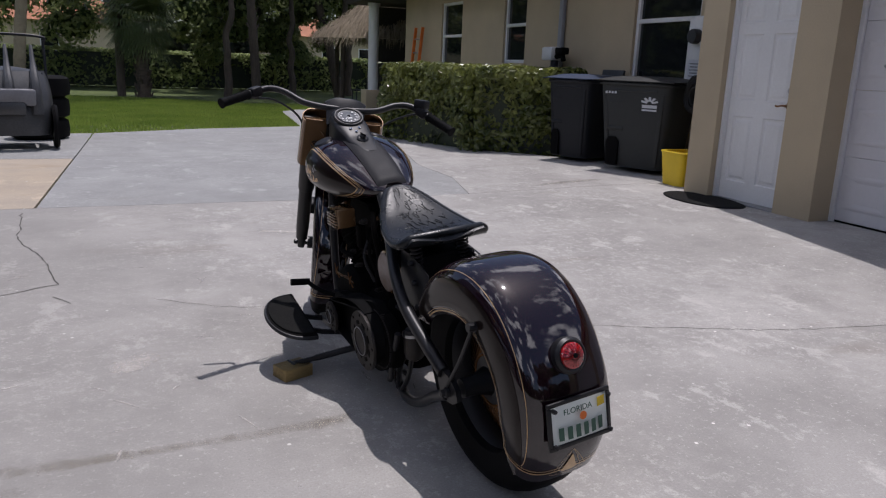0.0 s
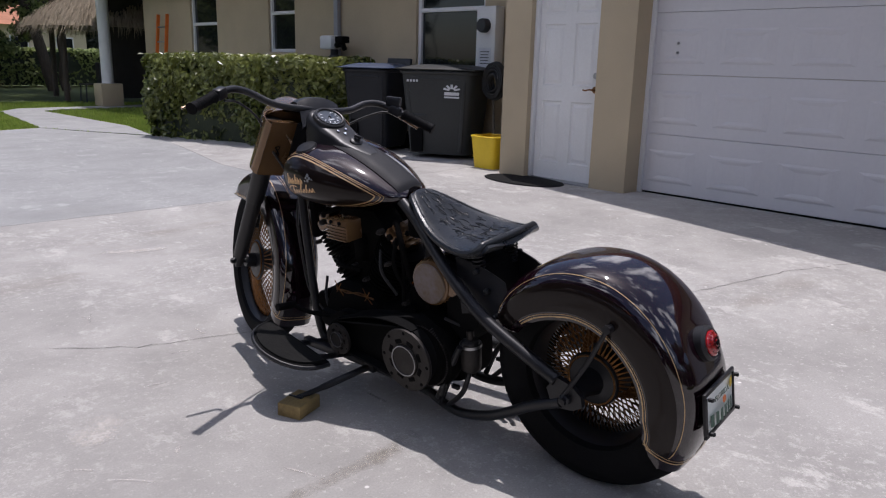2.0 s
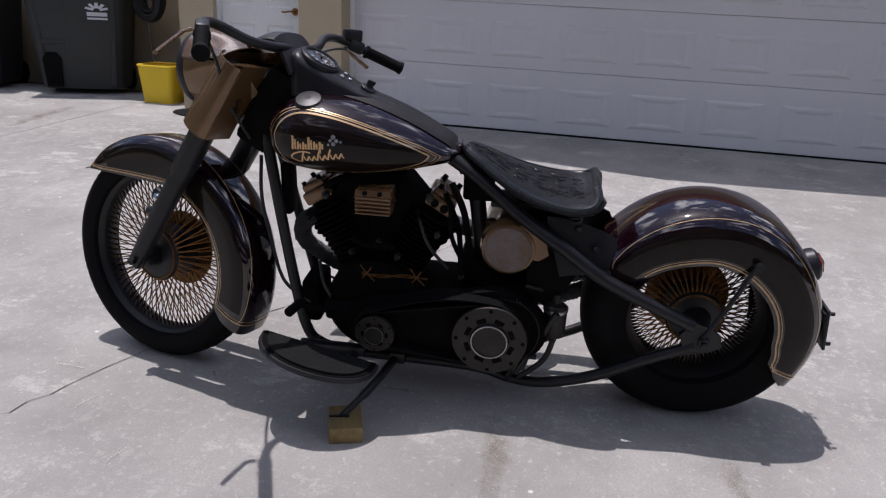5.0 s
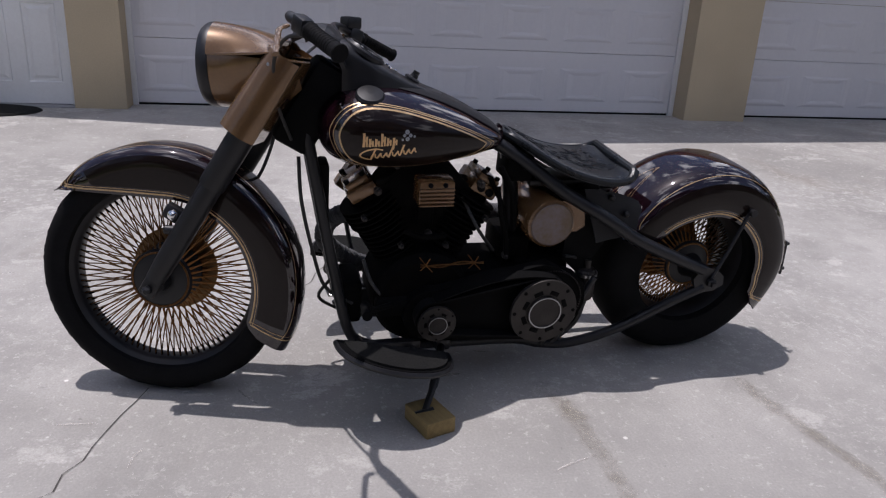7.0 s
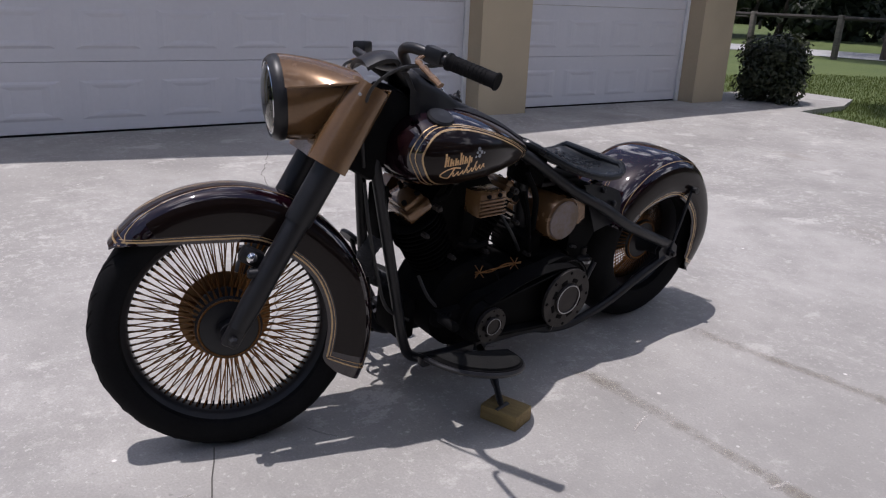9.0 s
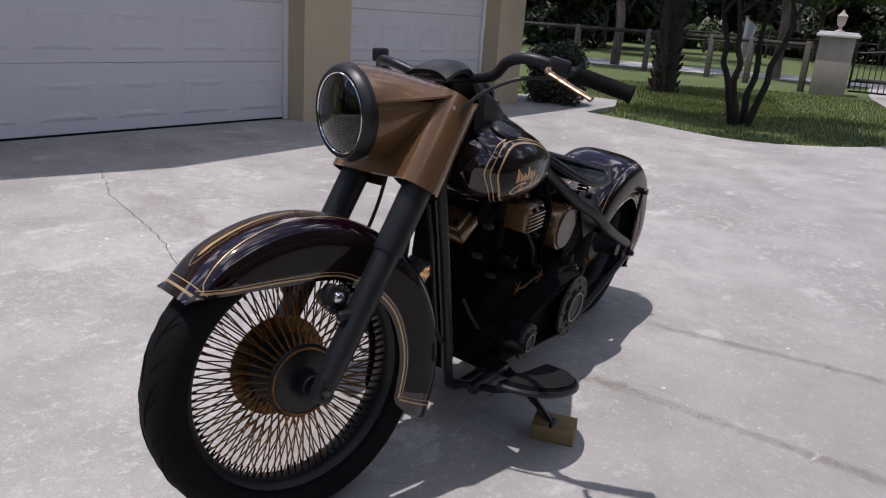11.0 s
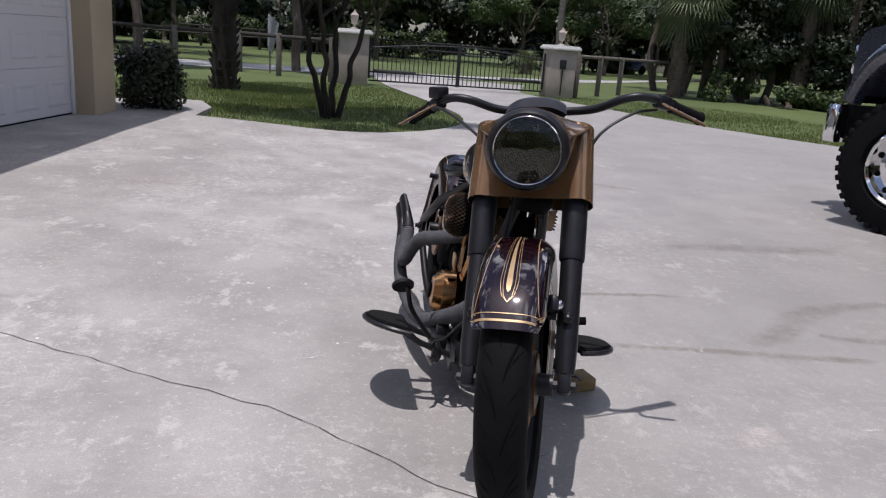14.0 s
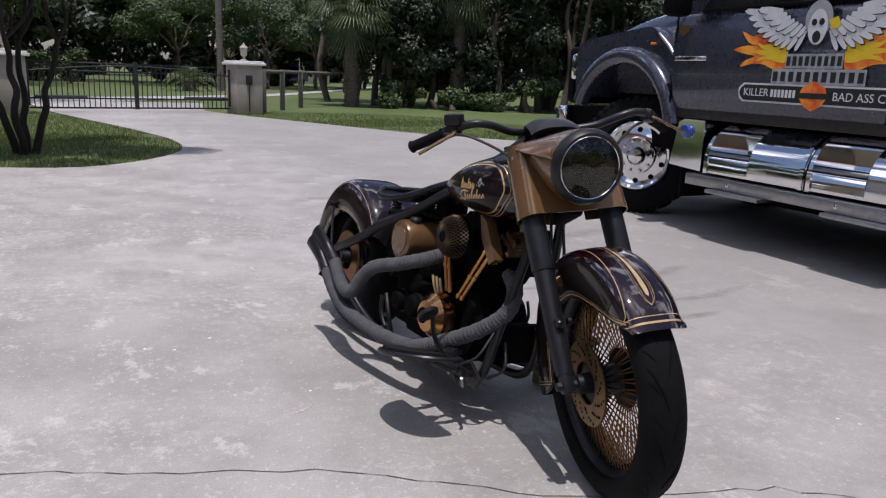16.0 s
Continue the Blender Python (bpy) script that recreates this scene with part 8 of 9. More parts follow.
wheelie_bin((4.56, 8.62, 0.05), 20, M_BINB, M_BLUE, "black wheelie bin with a blue lid", False)
tub = thing("plastic_tub", "bright yellow square plastic tub standing on the concrete", "tub", (4.47, 6.48, 0.055))
s = Shape()
s.sheet(lambda u, v: ((0.14 + 0.035 * u) * abs(math.cos(2 * math.pi * v)) ** 0.3 * (1 if math.cos(2 * math.pi * v) > 0 else -1), (0.15 + 0.035 * u) * abs(math.sin(2 * math.pi * v)) ** 0.3 * (1 if math.sin(2 * math.pi * v) > 0 else -1), 0.36 * u), 6, 48)
part("body", s, M_YELLOW, tub, thick=0.006)
part("base", Shape().box((0, 0, 0.006), (0.27, 0.29, 0.012), None, 0.004), M_YELLOW, tub)
s = Shape()
s.tube([(0.178 * abs(math.cos(a)) ** 0.3 * (1 if math.cos(a) > 0 else -1), 0.188 * abs(math.sin(a)) ** 0.3 * (1 if math.sin(a) > 0 else -1), 0.355) for a in (2 * math.pi * k / 48 for k in range(48))], 0.012, 6, closed=True)
part("rim", s, M_YELLOW, tub)
hose = thing("hose_reel", "coiled black garden hose hung on the house wall", "hose", (4.92, 6.85, 1.0))
for k in range(16):
    big = 1.0 - 0.17 * (k % 4) + 0.03 * (k % 3)
    pts = [(-0.09 + 0.030 * (k // 4) + 0.008 * math.sin(q * 3 + k), 0.15 * big * math.cos(q), 0.20 * big * math.sin(q) - 0.03 * (1 - big)) for q in (2 * math.pi * j / 30 for j in range(30))]
    part("coil", Shape().tube(pts, 0.014, 7, closed=True), M_CABLE, hose)
part("hanging_hose", Shape().tube(spline([(0, 0.06, -0.15), (0.01, 0.05, -0.45), (-0.02, 0.0, -0.75), (0.0, -0.03, -0.94)], 7), 0.014, 7), M_FENCE, hose)
part("hook", Shape().box((0.20, 0, 0.12), (0.48, 0.05, 0.04), None, 0.01), M_IRON, hose)
meter = thing("electric_meter", "pale grey electric meter box with a round glass meter", "meter box", (BACK - 0.09, 7.32, 1.05))
part("box", Shape().box((0, 0, 0.40), (0.16, 0.32, 0.86), None, 0.012), M_WHITEPL, meter)
part("meter_glass", Shape().lathe([(0.0, 0.10), (0.075, 0.10), (0.085, 0.08), (0.085, 0.0)], 26, Matrix.Translation((-0.07, 0, 0.60)) @ turn("Y", -90)), M_GREYPLATE, meter)
part("notice", Shape().box((-0.083, 0.0, 0.22), (0.004, 0.20, 0.24)), M_VINYL, meter)
s = Shape()
for k in range(5):
    s.box((-0.086, 0.0, 0.15 + 0.035 * k), (0.002, 0.15 - 0.02 * (k % 2), 0.010))
part("print_bars", s, M_GREYPLATE, meter)
soft = thing("water_softener", "black water tank with a white control head behind the hedge", "water tank", (5.08, 10.35, 0.05))
part("tank", Shape().lathe([(0.0, 0), (0.13, 0.0), (0.14, 0.05), (0.14, 1.05), (0.10, 1.18), (0.06, 1.22), (0.06, 1.30), (0.0, 1.30)], 26), M_BINB, soft)
part("control_head", Shape().box((0, 0.10, 1.40), (0.20, 0.30, 0.20), None, 0.03), M_WHITEPL, soft)
part("valve", Shape().tube([(0, -0.05, 1.36), (0, -0.22, 1.38), (0, -0.26, 1.30)], 0.04, 10).box((0, -0.20, 1.44), (0.14, 0.20, 0.10), None, 0.02), M_MATT, soft)
pipe_ob = Shape().box((0, 0, 1.35), (0.07, 0.10, 2.7), None, 0.01)
single("downpipe", pipe_ob, shade("grey_downpipe", (0.28, 0.29, 0.31), (0.23, 0.24, 0.26), rough=0.5), "pale grey square downpipe on the wall", "downpipe", m=Matrix.Translation((BACK - 0.05, 10.58, 0.05)))
crate = Shape().box((0, 0, 0.5), (0.04, 0.5, 1.0), turn("Y", 9), 0.01)
single("board", crate, M_GREYPLATE, "grey board leaning on the wall behind the bins", "board", m=Matrix.Translation((5.12, 9.05, 0.25)))
ladder = thing("ladder", "orange fibreglass step ladder leaning on the house wall", "ladder", m=Matrix.Translation((5.02, 16.66, 0.0)) @ turn("Y", 5.5))
for y in (-0.22, 0.22):
    part("stile", Shape().box((0, y, 1.02), (0.07, 0.035, 2.04), None, 0.006), M_ORANGE, ladder)
rung = Shape().tube([(0, -0.21, 0), (0, 0.21, 0)], 0.016, 8)
for k in range(6):
    part("rung", rung, M_STEEL, ladder, m=Matrix.Translation((0, 0, 0.3 * k + 0.28)))

# porch and thatched hut
porch = thing("porch", "covered porch with a white column on a beige base", "porch", (4.98, 19.4, 0), kind="structure")
part("column", Shape().lathe([(0.14, 0.52), (0.132, 0.56), (0.132, 2.6), (0.16, 2.64), (0.16, 2.7)], 24), M_TRIM, porch)
part("column_base", Shape().box((0, 0, 0.26), (0.50, 0.50, 0.52), None, 0.01), M_STUCCO, porch)
part("porch_roof", Shape().box((3.2, -0.4, 2.84), (7.2, 3.2, 0.26), None, 0.02), M_DARKFENCE, porch)
part("back_wall", Shape().box((4.4, 0.6, 1.35), (0.2, 4.0, 2.7)), M_CREAM, porch)
# Dark sheet added where the inside of the porch lies in shade.
part("shade_screen", Shape().box((2.35, 1.12, 1.40), (4.0, 0.04, 2.6)), M_DARKFENCE, porch, "dark sheet standing in for the shaded porch interior")
hut = thing("thatched_hut", "open garden hut with a shaggy dry palm thatch", "hut", m=Matrix.Translation((6.85, 22.5, 0)) @ Matrix.Diagonal((0.92, 0.92, 1, 1)))
s = Shape()
for _ in range(9000):
    a, t = rnd(0, 6.28), random.random() ** 0.7
    r = 0.15 + 2.9 * t
    z = 3.56 - 1.62 * t ** 1.05 + rnd(-0.05, 0.06)
    o = Vector((math.cos(a), math.sin(a), 0))
    d = (o * 0.72 + Vector((rnd(-0.25, 0.25), rnd(-0.25, 0.25), -0.62 - 0.5 * t))).normalized()
    p = o * r + Vector((0, 0, z))
    w = o.cross(Vector((0, 0, 1))) * rnd(0.008, 0.022)
    i = len(s.v)
    s.v += [tuple(p - w), tuple(p + w), tuple(p + d * rnd(0.25, 0.55))]
    s.f += [(i, i + 1, i + 2)]
tagged(part("thatch", s, M_THATCH, hut, "shaggy dry palm thatch", smooth=0), kind="stuff")
part("thatch_core", Shape().lathe([(2.95, 1.86), (2.2, 2.28), (1.0, 2.94), (0.05, 3.50)], 28), M_THATCH, hut)
for a in range(0, 360, 60):
    part("post", Shape().tube([(2.4 * math.cos(radians(a + 20)), 2.4 * math.sin(radians(a + 20)), 0), (2.35 * math.cos(radians(a + 20)), 2.35 * math.sin(radians(a + 20)), 2.2)], 0.075, 10), M_BARK, hut)
chair = thing("garden_chair", "grey plastic garden chair under the hut's edge", "chair", (5.15, 21.0, 0))
part("seat", Shape().box((0, 0, 0.44), (0.48, 0.48, 0.04), None, 0.012), M_GREYPLATE, chair)
part("backrest", Shape().box((0.22, 0, 0.72), (0.035, 0.46, 0.52), None, 0.012), M_GREYPLATE, chair)
for x in (-0.2, 0.2):
    for y in (-0.2, 0.2):
        part("leg", Shape().tube([(x, y, 0.43), (x * 1.12, y * 1.12, 0)], 0.018, 8), M_GREYPLATE, chair)

# cart and tyres on the slab
cart = thing("yard_cart", "black plastic yard cart with a grey tray and tall hoop", "cart", m=Matrix.Translation((-2.36, 10.95, 0.0)) @ turn("Z", 8) @ Matrix.Scale(1.28, 4))
def cart_shell(u, v):
    """A tub that leans back, with rounded corners and a sloping top."""
    a = 2 * math.pi * v
    f = lambda q: abs(q) ** 0.5 * (1 if q > 0 else -1)
    w, d = 0.30 + 0.07 * math.sin(math.pi * (0.15 + 0.7 * u)), 0.30 + 0.08 * math.sin(math.pi * min(1, 0.3 + 0.6 * u))
    return (w * f(math.cos(a)), d * f(math.sin(a)) + 0.16 * u * u, 0.14 + 0.60 * u)


cart_body = part("body", Shape().sheet(cart_shell, 12, 48), M_CART, cart, "scuffed dark grey plastic shell")
part("deck", Shape().sheet(lambda u, v: (0.60 * (u - 0.5), 0.16 + 0.56 * (v - 0.5), 0.725 + 0.05 * math.sin(math.pi * u) * math.sin(math.pi * v)), 12, 12), M_CART, cart_body, thick=0.02)
for x in (-0.22, 0.0, 0.22):
    part("rib", Shape().tube(spline([(x, -0.36, 0.34), (x, -0.33, 0.60), (x, -0.16, 0.80), (x, -0.02, 0.98)], 5), [0.055, 0.055, 0.055, 0.052, 0.05, 0.048, 0.045, 0.04, 0.036, 0.032, 0.028, 0.024, 0.022, 0.02, 0.018, 0.016], 10), M_CART, cart_body)
part("hoop", Shape().tube(spline([(-0.33, -0.05, 0.64), (-0.33, 0.0, 0.98), (-0.29, 0.0, 1.07), (0.29, 0.0, 1.07), (0.33, 0.0, 0.98), (0.33, -0.05, 0.64)], 6), 0.014, 8), M_BINB, cart)
part("tray", Shape().box((0, -0.375, 0.50), (0.44, 0.09, 0.16), None, 0.03), M_TRAY, cart, "pale grey tray")
part("pocket", Shape().box((0, -0.40, 0.40), (0.26, 0.08, 0.13), None, 0.03), M_CART, cart)
for x in (-0.37, 0.37):
    w = part("wheel", Shape().lathe([(0.15, -0.025), (0.20, -0.025), (0.215, 0.0), (0.20, 0.025), (0.15, 0.025)], 28, Matrix.Translation((x, -0.18, 0.215)) @ SX, closed=True), M_RUBBER, cart)
    part("rim", Shape().lathe([(0.0, -0.015), (0.15, -0.02), (0.15, 0.02), (0.0, 0.015)], 24, Matrix.Translation((x, -0.18, 0.215)) @ SX), M_GREYPLATE, w)
tyre_mesh = Shape().lathe([(0.17, 0.02), (0.27, 0.0), (0.325, 0.03), (0.335, 0.125), (0.325, 0.22), (0.27, 0.25), (0.17, 0.23)], 36, closed=True).mesh("spare_tyre", M_RUBBER)
for k in range(3):
    ob = new("spare_tyre", tyre_mesh)
    ob.matrix_basis = Matrix.Translation((-2.16 + 0.02 * k, 12.05, 0.0 + 0.290 * k)) @ Matrix.Scale(1.15, 4)
    tagged(ob, "worn black tyre in a stack of three on the slab", "tyre", "stacked tyres")

# far houses
def house(name, at, w, d, h, deg, wall_mat, label, windows=3, roof_mat=M_TILE):
    o = thing(name, label, "house", m=Matrix.Translation((*at, 0)) @ turn("Z", deg))
    part("wall", Shape().box((0, 0, h / 2), (w, d, h)), wall_mat, o)
    s = Shape()
    e = 0.6
    s.add([(-w / 2 - e, -d / 2 - e, h), (w / 2 + e, -d / 2 - e, h), (w / 2 + e, d / 2 + e, h), (-w / 2 - e, d / 2 + e, h), (-w / 2 + d / 2, 0, h + d * 0.22), (w / 2 - d / 2, 0, h + d * 0.22)], [(0, 1, 5, 4), (1, 2, 5), (2, 3, 4, 5), (3, 0, 4), (0, 3, 2, 1)])
    part("roof", s, roof_mat, o, "tiled hip roof", smooth=0)
    for k in range(windows):
        x = -w / 2 + (k + 0.5) * w / windows
        for sgn in (-1, 1):
            win = part("window", Shape().box((x, sgn * d / 2, h * 0.56), (1.2, 0.06, 1.2), None, 0.01), M_TRIM, o)
            part("pane", Shape().box((x, sgn * (d / 2 + 0.035), h * 0.56), (1.04, 0.02, 1.04)), M_GLASS, win)
    return o


house("neighbour_house", (-10.6, 64.0), 24, 8, 3.2, 0, M_CREAM, "cream neighbour house with an orange tiled roof", 5)
house("neighbour_house", (14.0, 64.0), 9, 7, 3.0, 0, M_CREAM, "cream neighbour house behind the trees", 3)
house("far_house", (-15.5, -68.0), 10, 7, 2.7, 12, M_CREAM, "pale house with a pinkish roof beyond the road", 4, M_PINKROOF)
car = thing("parked_car", "small blue car parked far beyond the road", "car", m=Matrix.Translation((-12.6, -50.0, 0)) @ turn("Z", 35))
s = Shape().prism([(-2.0, 0.35), (-2.0, 0.85), (-1.2, 0.95), (-0.7, 1.42), (0.8, 1.42), (1.3, 0.98), (2.0, 0.85), (2.05, 0.35)], -0.8, 0.8, 1)
part("body", s, M_CARBLUE, car)
part("glass", Shape().prism([(-1.05, 0.98), (-0.66, 1.36), (0.76, 1.36), (1.12, 0.98)], -0.805, 0.805, 1), M_GLASS, car)
for x in (-1.25, 1.25):
    for y in (-0.75, 0.75):
        part("wheel", Shape().lathe([(0.0, -0.1), (0.30, -0.1), (0.32, 0.0), (0.30, 0.1), (0.0, 0.1)], 20, Matrix.Translation((x, y, 0.32)) @ turn("X", 90)), M_RUBBER, car)

# ---- gate and fences ----
def pillar(at, deg, keypad):
    p = thing("gate_pillar", "pale stone gate pillar with a white cap and small lantern", "pillar", group="gate pillars", m=Matrix.Translation((*at, 0)) @ turn("Z", deg))
    part("shaft", Shape().box((0, 0, 0.61), (0.72, 0.72, 1.26), None, 0.012), M_STONE, p)
    part("cap", Shape().box((0, 0, 1.27), (0.88, 0.88, 0.07), None, 0.012).box((0, 0, 1.325), (0.80, 0.80, 0.05), None, 0.01), M_CAP, p)
    s = Shape().lathe([(0.10, 1.35), (0.10, 1.37), (0.04, 1.40), (0.03, 1.46), (0.075, 1.49), (0.095, 1.60), (0.10, 1.68), (0.115, 1.69), (0.03, 1.77), (0.012, 1.82)], 12)
    part("lantern", s, M_STONE, p, "small cast lantern")
    if keypad:
        part("keypad", Shape().box((0.02, 0.375, 0.86), (0.17, 0.06, 0.24), None, 0.012), M_IRON, p, "black keypad box")
        part("conduit", Shape().tube([(0.02, 0.375, 0.75), (0.02, 0.378, 0.05)], 0.018, 8), M_GREYPLATE, p)
    return p


P_L, P_R = Vector((2.50, -14.50, 0)), Vector((-2.98, -15.65, 0))
yaw = math.degrees(math.atan2(P_L.y - P_R.y, P_L.x - P_R.x))
pillar((P_L.x, P_L.y), yaw, False)
pillar((P_R.x, P_R.y), yaw, True)
gate_span = (P_L - P_R).length - 0.80
for sgn in (-1, 1):
    mid = (P_L + P_R) / 2 + (P_L - P_R).normalized() * sgn * gate_span / 4
    g = thing("gate_leaf", "black iron gate leaf with slim upright bars, shut", "gate", group="entrance gate", m=Matrix.Translation(mid) @ turn("Z", yaw))
    W = gate_span / 2 - 0.05
    top = lambda x: 0.98 + 0.17 * math.cos(math.pi / 2 * (W / 2 + sgn * x) / W)
    fr = Shape()
    for x in (-W / 2, W / 2):
        fr.box((x, 0, 0.58 + 0.05), (0.05, 0.05, top(x) - 0.02), None, 0.005)
    for z in (0.10, 0.32):
        fr.box((0, 0, z), (W, 0.035, 0.04), None, 0.004)
    fr.tube([(-W / 2 + W * k / 12, 0, top(-W / 2 + W * k / 12) - 0.05) for k in range(13)], 0.018, 6)
    part("gate_frame", fr, M_IRON, g)
    for k in range(19):
        x = -W / 2 + W * (k + 1) / 20
        part("gate_bar", Shape().box((x, 0, 0.10 + (top(x) + 0.03 - 0.10) / 2), (0.020, 0.020, top(x) + 0.03 - 0.10)), M_IRON, g, smooth=0)
    part("gate_arm", Shape().tube([(sgn * W * 0.46, 0.07, 0.36), (-sgn * W * 0.02, 0.07, 0.36)], 0.035, 8).box((sgn * W * 0.10, 0.07, 0.36), (0.5, 0.05, 0.05), None, 0.01), M_GREYPLATE, g)


def fence(points, label, post_mat, rail_mat, high, rails_at):
    f = thing("fence", label, "fence", (points[0][0], points[0][1], 0))
    o = Vector((points[0][0], points[0][1], 0))
    for x, y in points:
        part("post", Shape().box((0, 0, high / 2), (0.13, 0.13, high), None, 0.012), post_mat, f, m=Matrix.Translation(Vector((x, y, -0.02)) - o))
    for a, b in zip(points, points[1:]):
        A, B = Vector((*a, 0)) - o, Vector((*b, 0)) - o
        for z in rails_at:
            part("rail", Shape().tube([A + Vector((0, 0, z)), B + Vector((0, 0, z))], 0.045, 8, flat=1.1), rail_mat, f)


fence([(3.05, -14.45), (4.6, -15.4), (5.85, -16.1), (7.6, -16.0), (9.6, -15.6), (11.8, -15.0), (14.2, -14.2), (16.8, -13.2), (19.6, -12)], "dark wooden post and rail fence by the gate", M_FENCE, M_DARKFENCE, 1.12, (1.02,))
fence([(-3.55, -15.9), (-4.5, -17.6), (-5.5, -19.2), (-8.4, -21.9), (-10.6, -22.6), (-13.5, -22.2)], "weathered timber fence beside the gate", M_FENCE, M_FENCE, 1.18, (1.10,))
fence([(30 - 3.2 * k, -36.0 - 0.5 * k) for k in range(13)], "dark rail fence beyond the road", M_DARKFENCE, M_DARKFENCE, 1.2, (1.08, 0.65))
flag = thing("banner", "faded striped banner on a fence post", "banner", (5.00, -16.10, 0.0))
part("pole", Shape().tube([(0, 0, 0), (0, 0.02, 1.62)], 0.022, 8), M_FENCE, flag)
part("cloth", Shape().sheet(lambda u, v: (0.06 - 0.30 * u * (0.4 + 0.6 * v), 0.05 + 0.05 * math.sin(5 * u), 0.75 + 0.85 * v - 0.25 * u), 8, 8), M_GREYVINYL, flag, thick=0.004)

# ---- the truck ----
truck = thing("pickup_truck", "dark grey lifted pickup truck with polished steps and flame decals", "truck", m=Matrix.Translation((-3.29, 0.05, 0)) @ turn("Z", -1.0) @ Matrix.Scale(1.035, 4))
cabin = Shape()
cabin.prism([(0.14, 0.93), (0.14, 1.55), (0.30, 1.86), (0.62, 1.95), (1.25, 2.72), (1.6, 2.82), (5.6, 2.80), (5.7, 2.6), (5.7, 0.93)], -2.05, -0.02)
body = part("cab", cabin, M_TRUCK, truck, "dark grey cab")
bevel = Shape()
bevel.sheet(lambda u, v: (-0.02 + 0.05 * math.sin(math.pi * v) ** 0.6, 0.20 + 5.4 * u, 0.95 + 0.73 * v), 6, 10)
part("door_skin", bevel, M_TRUCK, body)
for a, b in ((0.72, 2.0), (2.12, 3.4)):
    part("side_window", Shape().prism([(a - 0.28 if a < 1 else a + 0.05, 1.71), (a + (0.52 if a < 1 else 0.05), 2.62), (b, 2.64), (b, 1.71)], -0.06, -0.005), M_GLASS, body)
for y in (0.205, 2.06):
    part("door_gap", Shape().box((0.018, y, 1.32), (0.012, 0.012, 0.72)), M_MATT, body)
part("belt_trim", Shape().box((0.0, 3.0, 1.695), (0.03, 5.1, 0.026), None, 0.006), M_MATT, body)
hood = Shape()


def bonnet(u, v):
    y = 0.22 - 1.75 * u
    top = 1.86 - 0.10 * u - 0.26 * u ** 3
    w = 0.74 - 0.08 * u
    a = math.pi * v
    c, s = math.cos(a), math.sin(a)
    return (-1.03 + w * abs(c) ** 0.45 * (1 if c > 0 else -1), y, 1.05 + (top - 1.05) * s ** 0.35)


hood.sheet(bonnet, 14, 28)
hood_ob = part("bonnet", hood, M_TRUCK, truck, "dark grey bonnet")
part("nose", Shape().box((-1.03, -1.50, 1.20), (1.72, 0.12, 0.55), None, 0.05), M_MATT, truck, "black grille")
part("hood_vent", Shape().box((-0.33, -0.16, 1.745), (0.05, 0.40, 0.075), None, 0.02), M_CHROME, hood_ob)
outer = [(0.24, 0.86), (0.25, 1.10), (0.19, 1.30), (0.04, 1.45), (-0.10, 1.56), (-0.17, 1.605), (-0.24, 1.612), (-0.70, 1.57), (-1.10, 1.52), (-1.19, 1.49), (-1.24, 1.40), (-1.25, 1.20), (-1.22, 1.00)]
inner_arc = [(-0.46 + 0.60 * math.cos(radians(t)), 0.70 + 0.60 * math.sin(radians(t))) for t in range(150, 14, -8)]
s = Shape().prism(outer + inner_arc, -0.80, -0.06)
# Steel strip laid on the wing edge as its bright highlight.
highlight_strip = Shape().tube([(-0.055, -0.09, 1.555), (-0.050, 0.05, 1.45), (-0.055, 0.19, 1.30)], [0.010, 0.016, 0.008], 8)
fender = part("front_wing", s, M_TRUCK, truck, "broad flared front wing")
flare = Shape()


def flare_at(u, v):
    """The arch: a rounded bead that follows the wheel opening."""
    a = radians(158 - 147 * u)
    b = math.pi * v
    r = 0.598 + 0.157 * (1 - math.cos(b)) / 2
    return (-0.065 + 0.11 * math.sin(b) ** 0.6, -0.46 + r * math.cos(a), 0.70 + r * math.sin(a))


flare.sheet(flare_at, 40, 12)
part("wing_flare", flare, M_TRUCK, fender, "rounded arch flare")
part("wing_strip", highlight_strip, M_STEEL, fender)
part("wing_lamp", Shape().box((-0.04, -0.13, 1.47), (0.03, 0.05, 0.02), None, 0.006), M_ORANGE, fender)
part("inner_arch", Shape().prism([(-1.2, 0.6), (-1.1, 1.2), (-0.5, 1.30), (0.15, 1.15), (0.28, 0.7)], -1.2, -0.63), M_MATT, truck)
# The last, low box is added to block light below the chassis.
part("chassis", Shape().box((-1.0, 1.6, 0.75), (1.5, 6.4, 0.30)).box((-1.0, 0.2, 0.55), (0.9, 0.3, 0.25)).box((-0.95, 2.6, 0.46), (1.1, 3.9, 0.34), None, 0.05), M_MATT, truck)
# Unseen panels added to darken the ground under the truck.
part("belly_skirt", Shape().box((-0.57, 2.6, 0.58), (0.03, 4.2, 0.66)).box((-2.02, 2.2, 0.56), (0.06, 5.6, 0.74)).box((-1.3, 4.9, 0.62), (1.4, 0.05, 0.70)), M_MATT, truck, "added black panels that keep sky light from under the truck")
part("mud_flap", Shape().box((-0.30, 0.30, 0.40), (0.42, 0.02, 0.30), None, 0.006), M_RUBBER, truck)
part("headlamp", Shape().box((-0.22, -1.36, 1.28), (0.20, 0.16, 0.26), None, 0.04), M_CHROME, truck)
bump = part("bumper", Shape().box((-1.1, -1.52, 0.72), (1.7, 0.20, 0.26), None, 0.05), M_MATT, truck, "black front bumper with bright end posts")
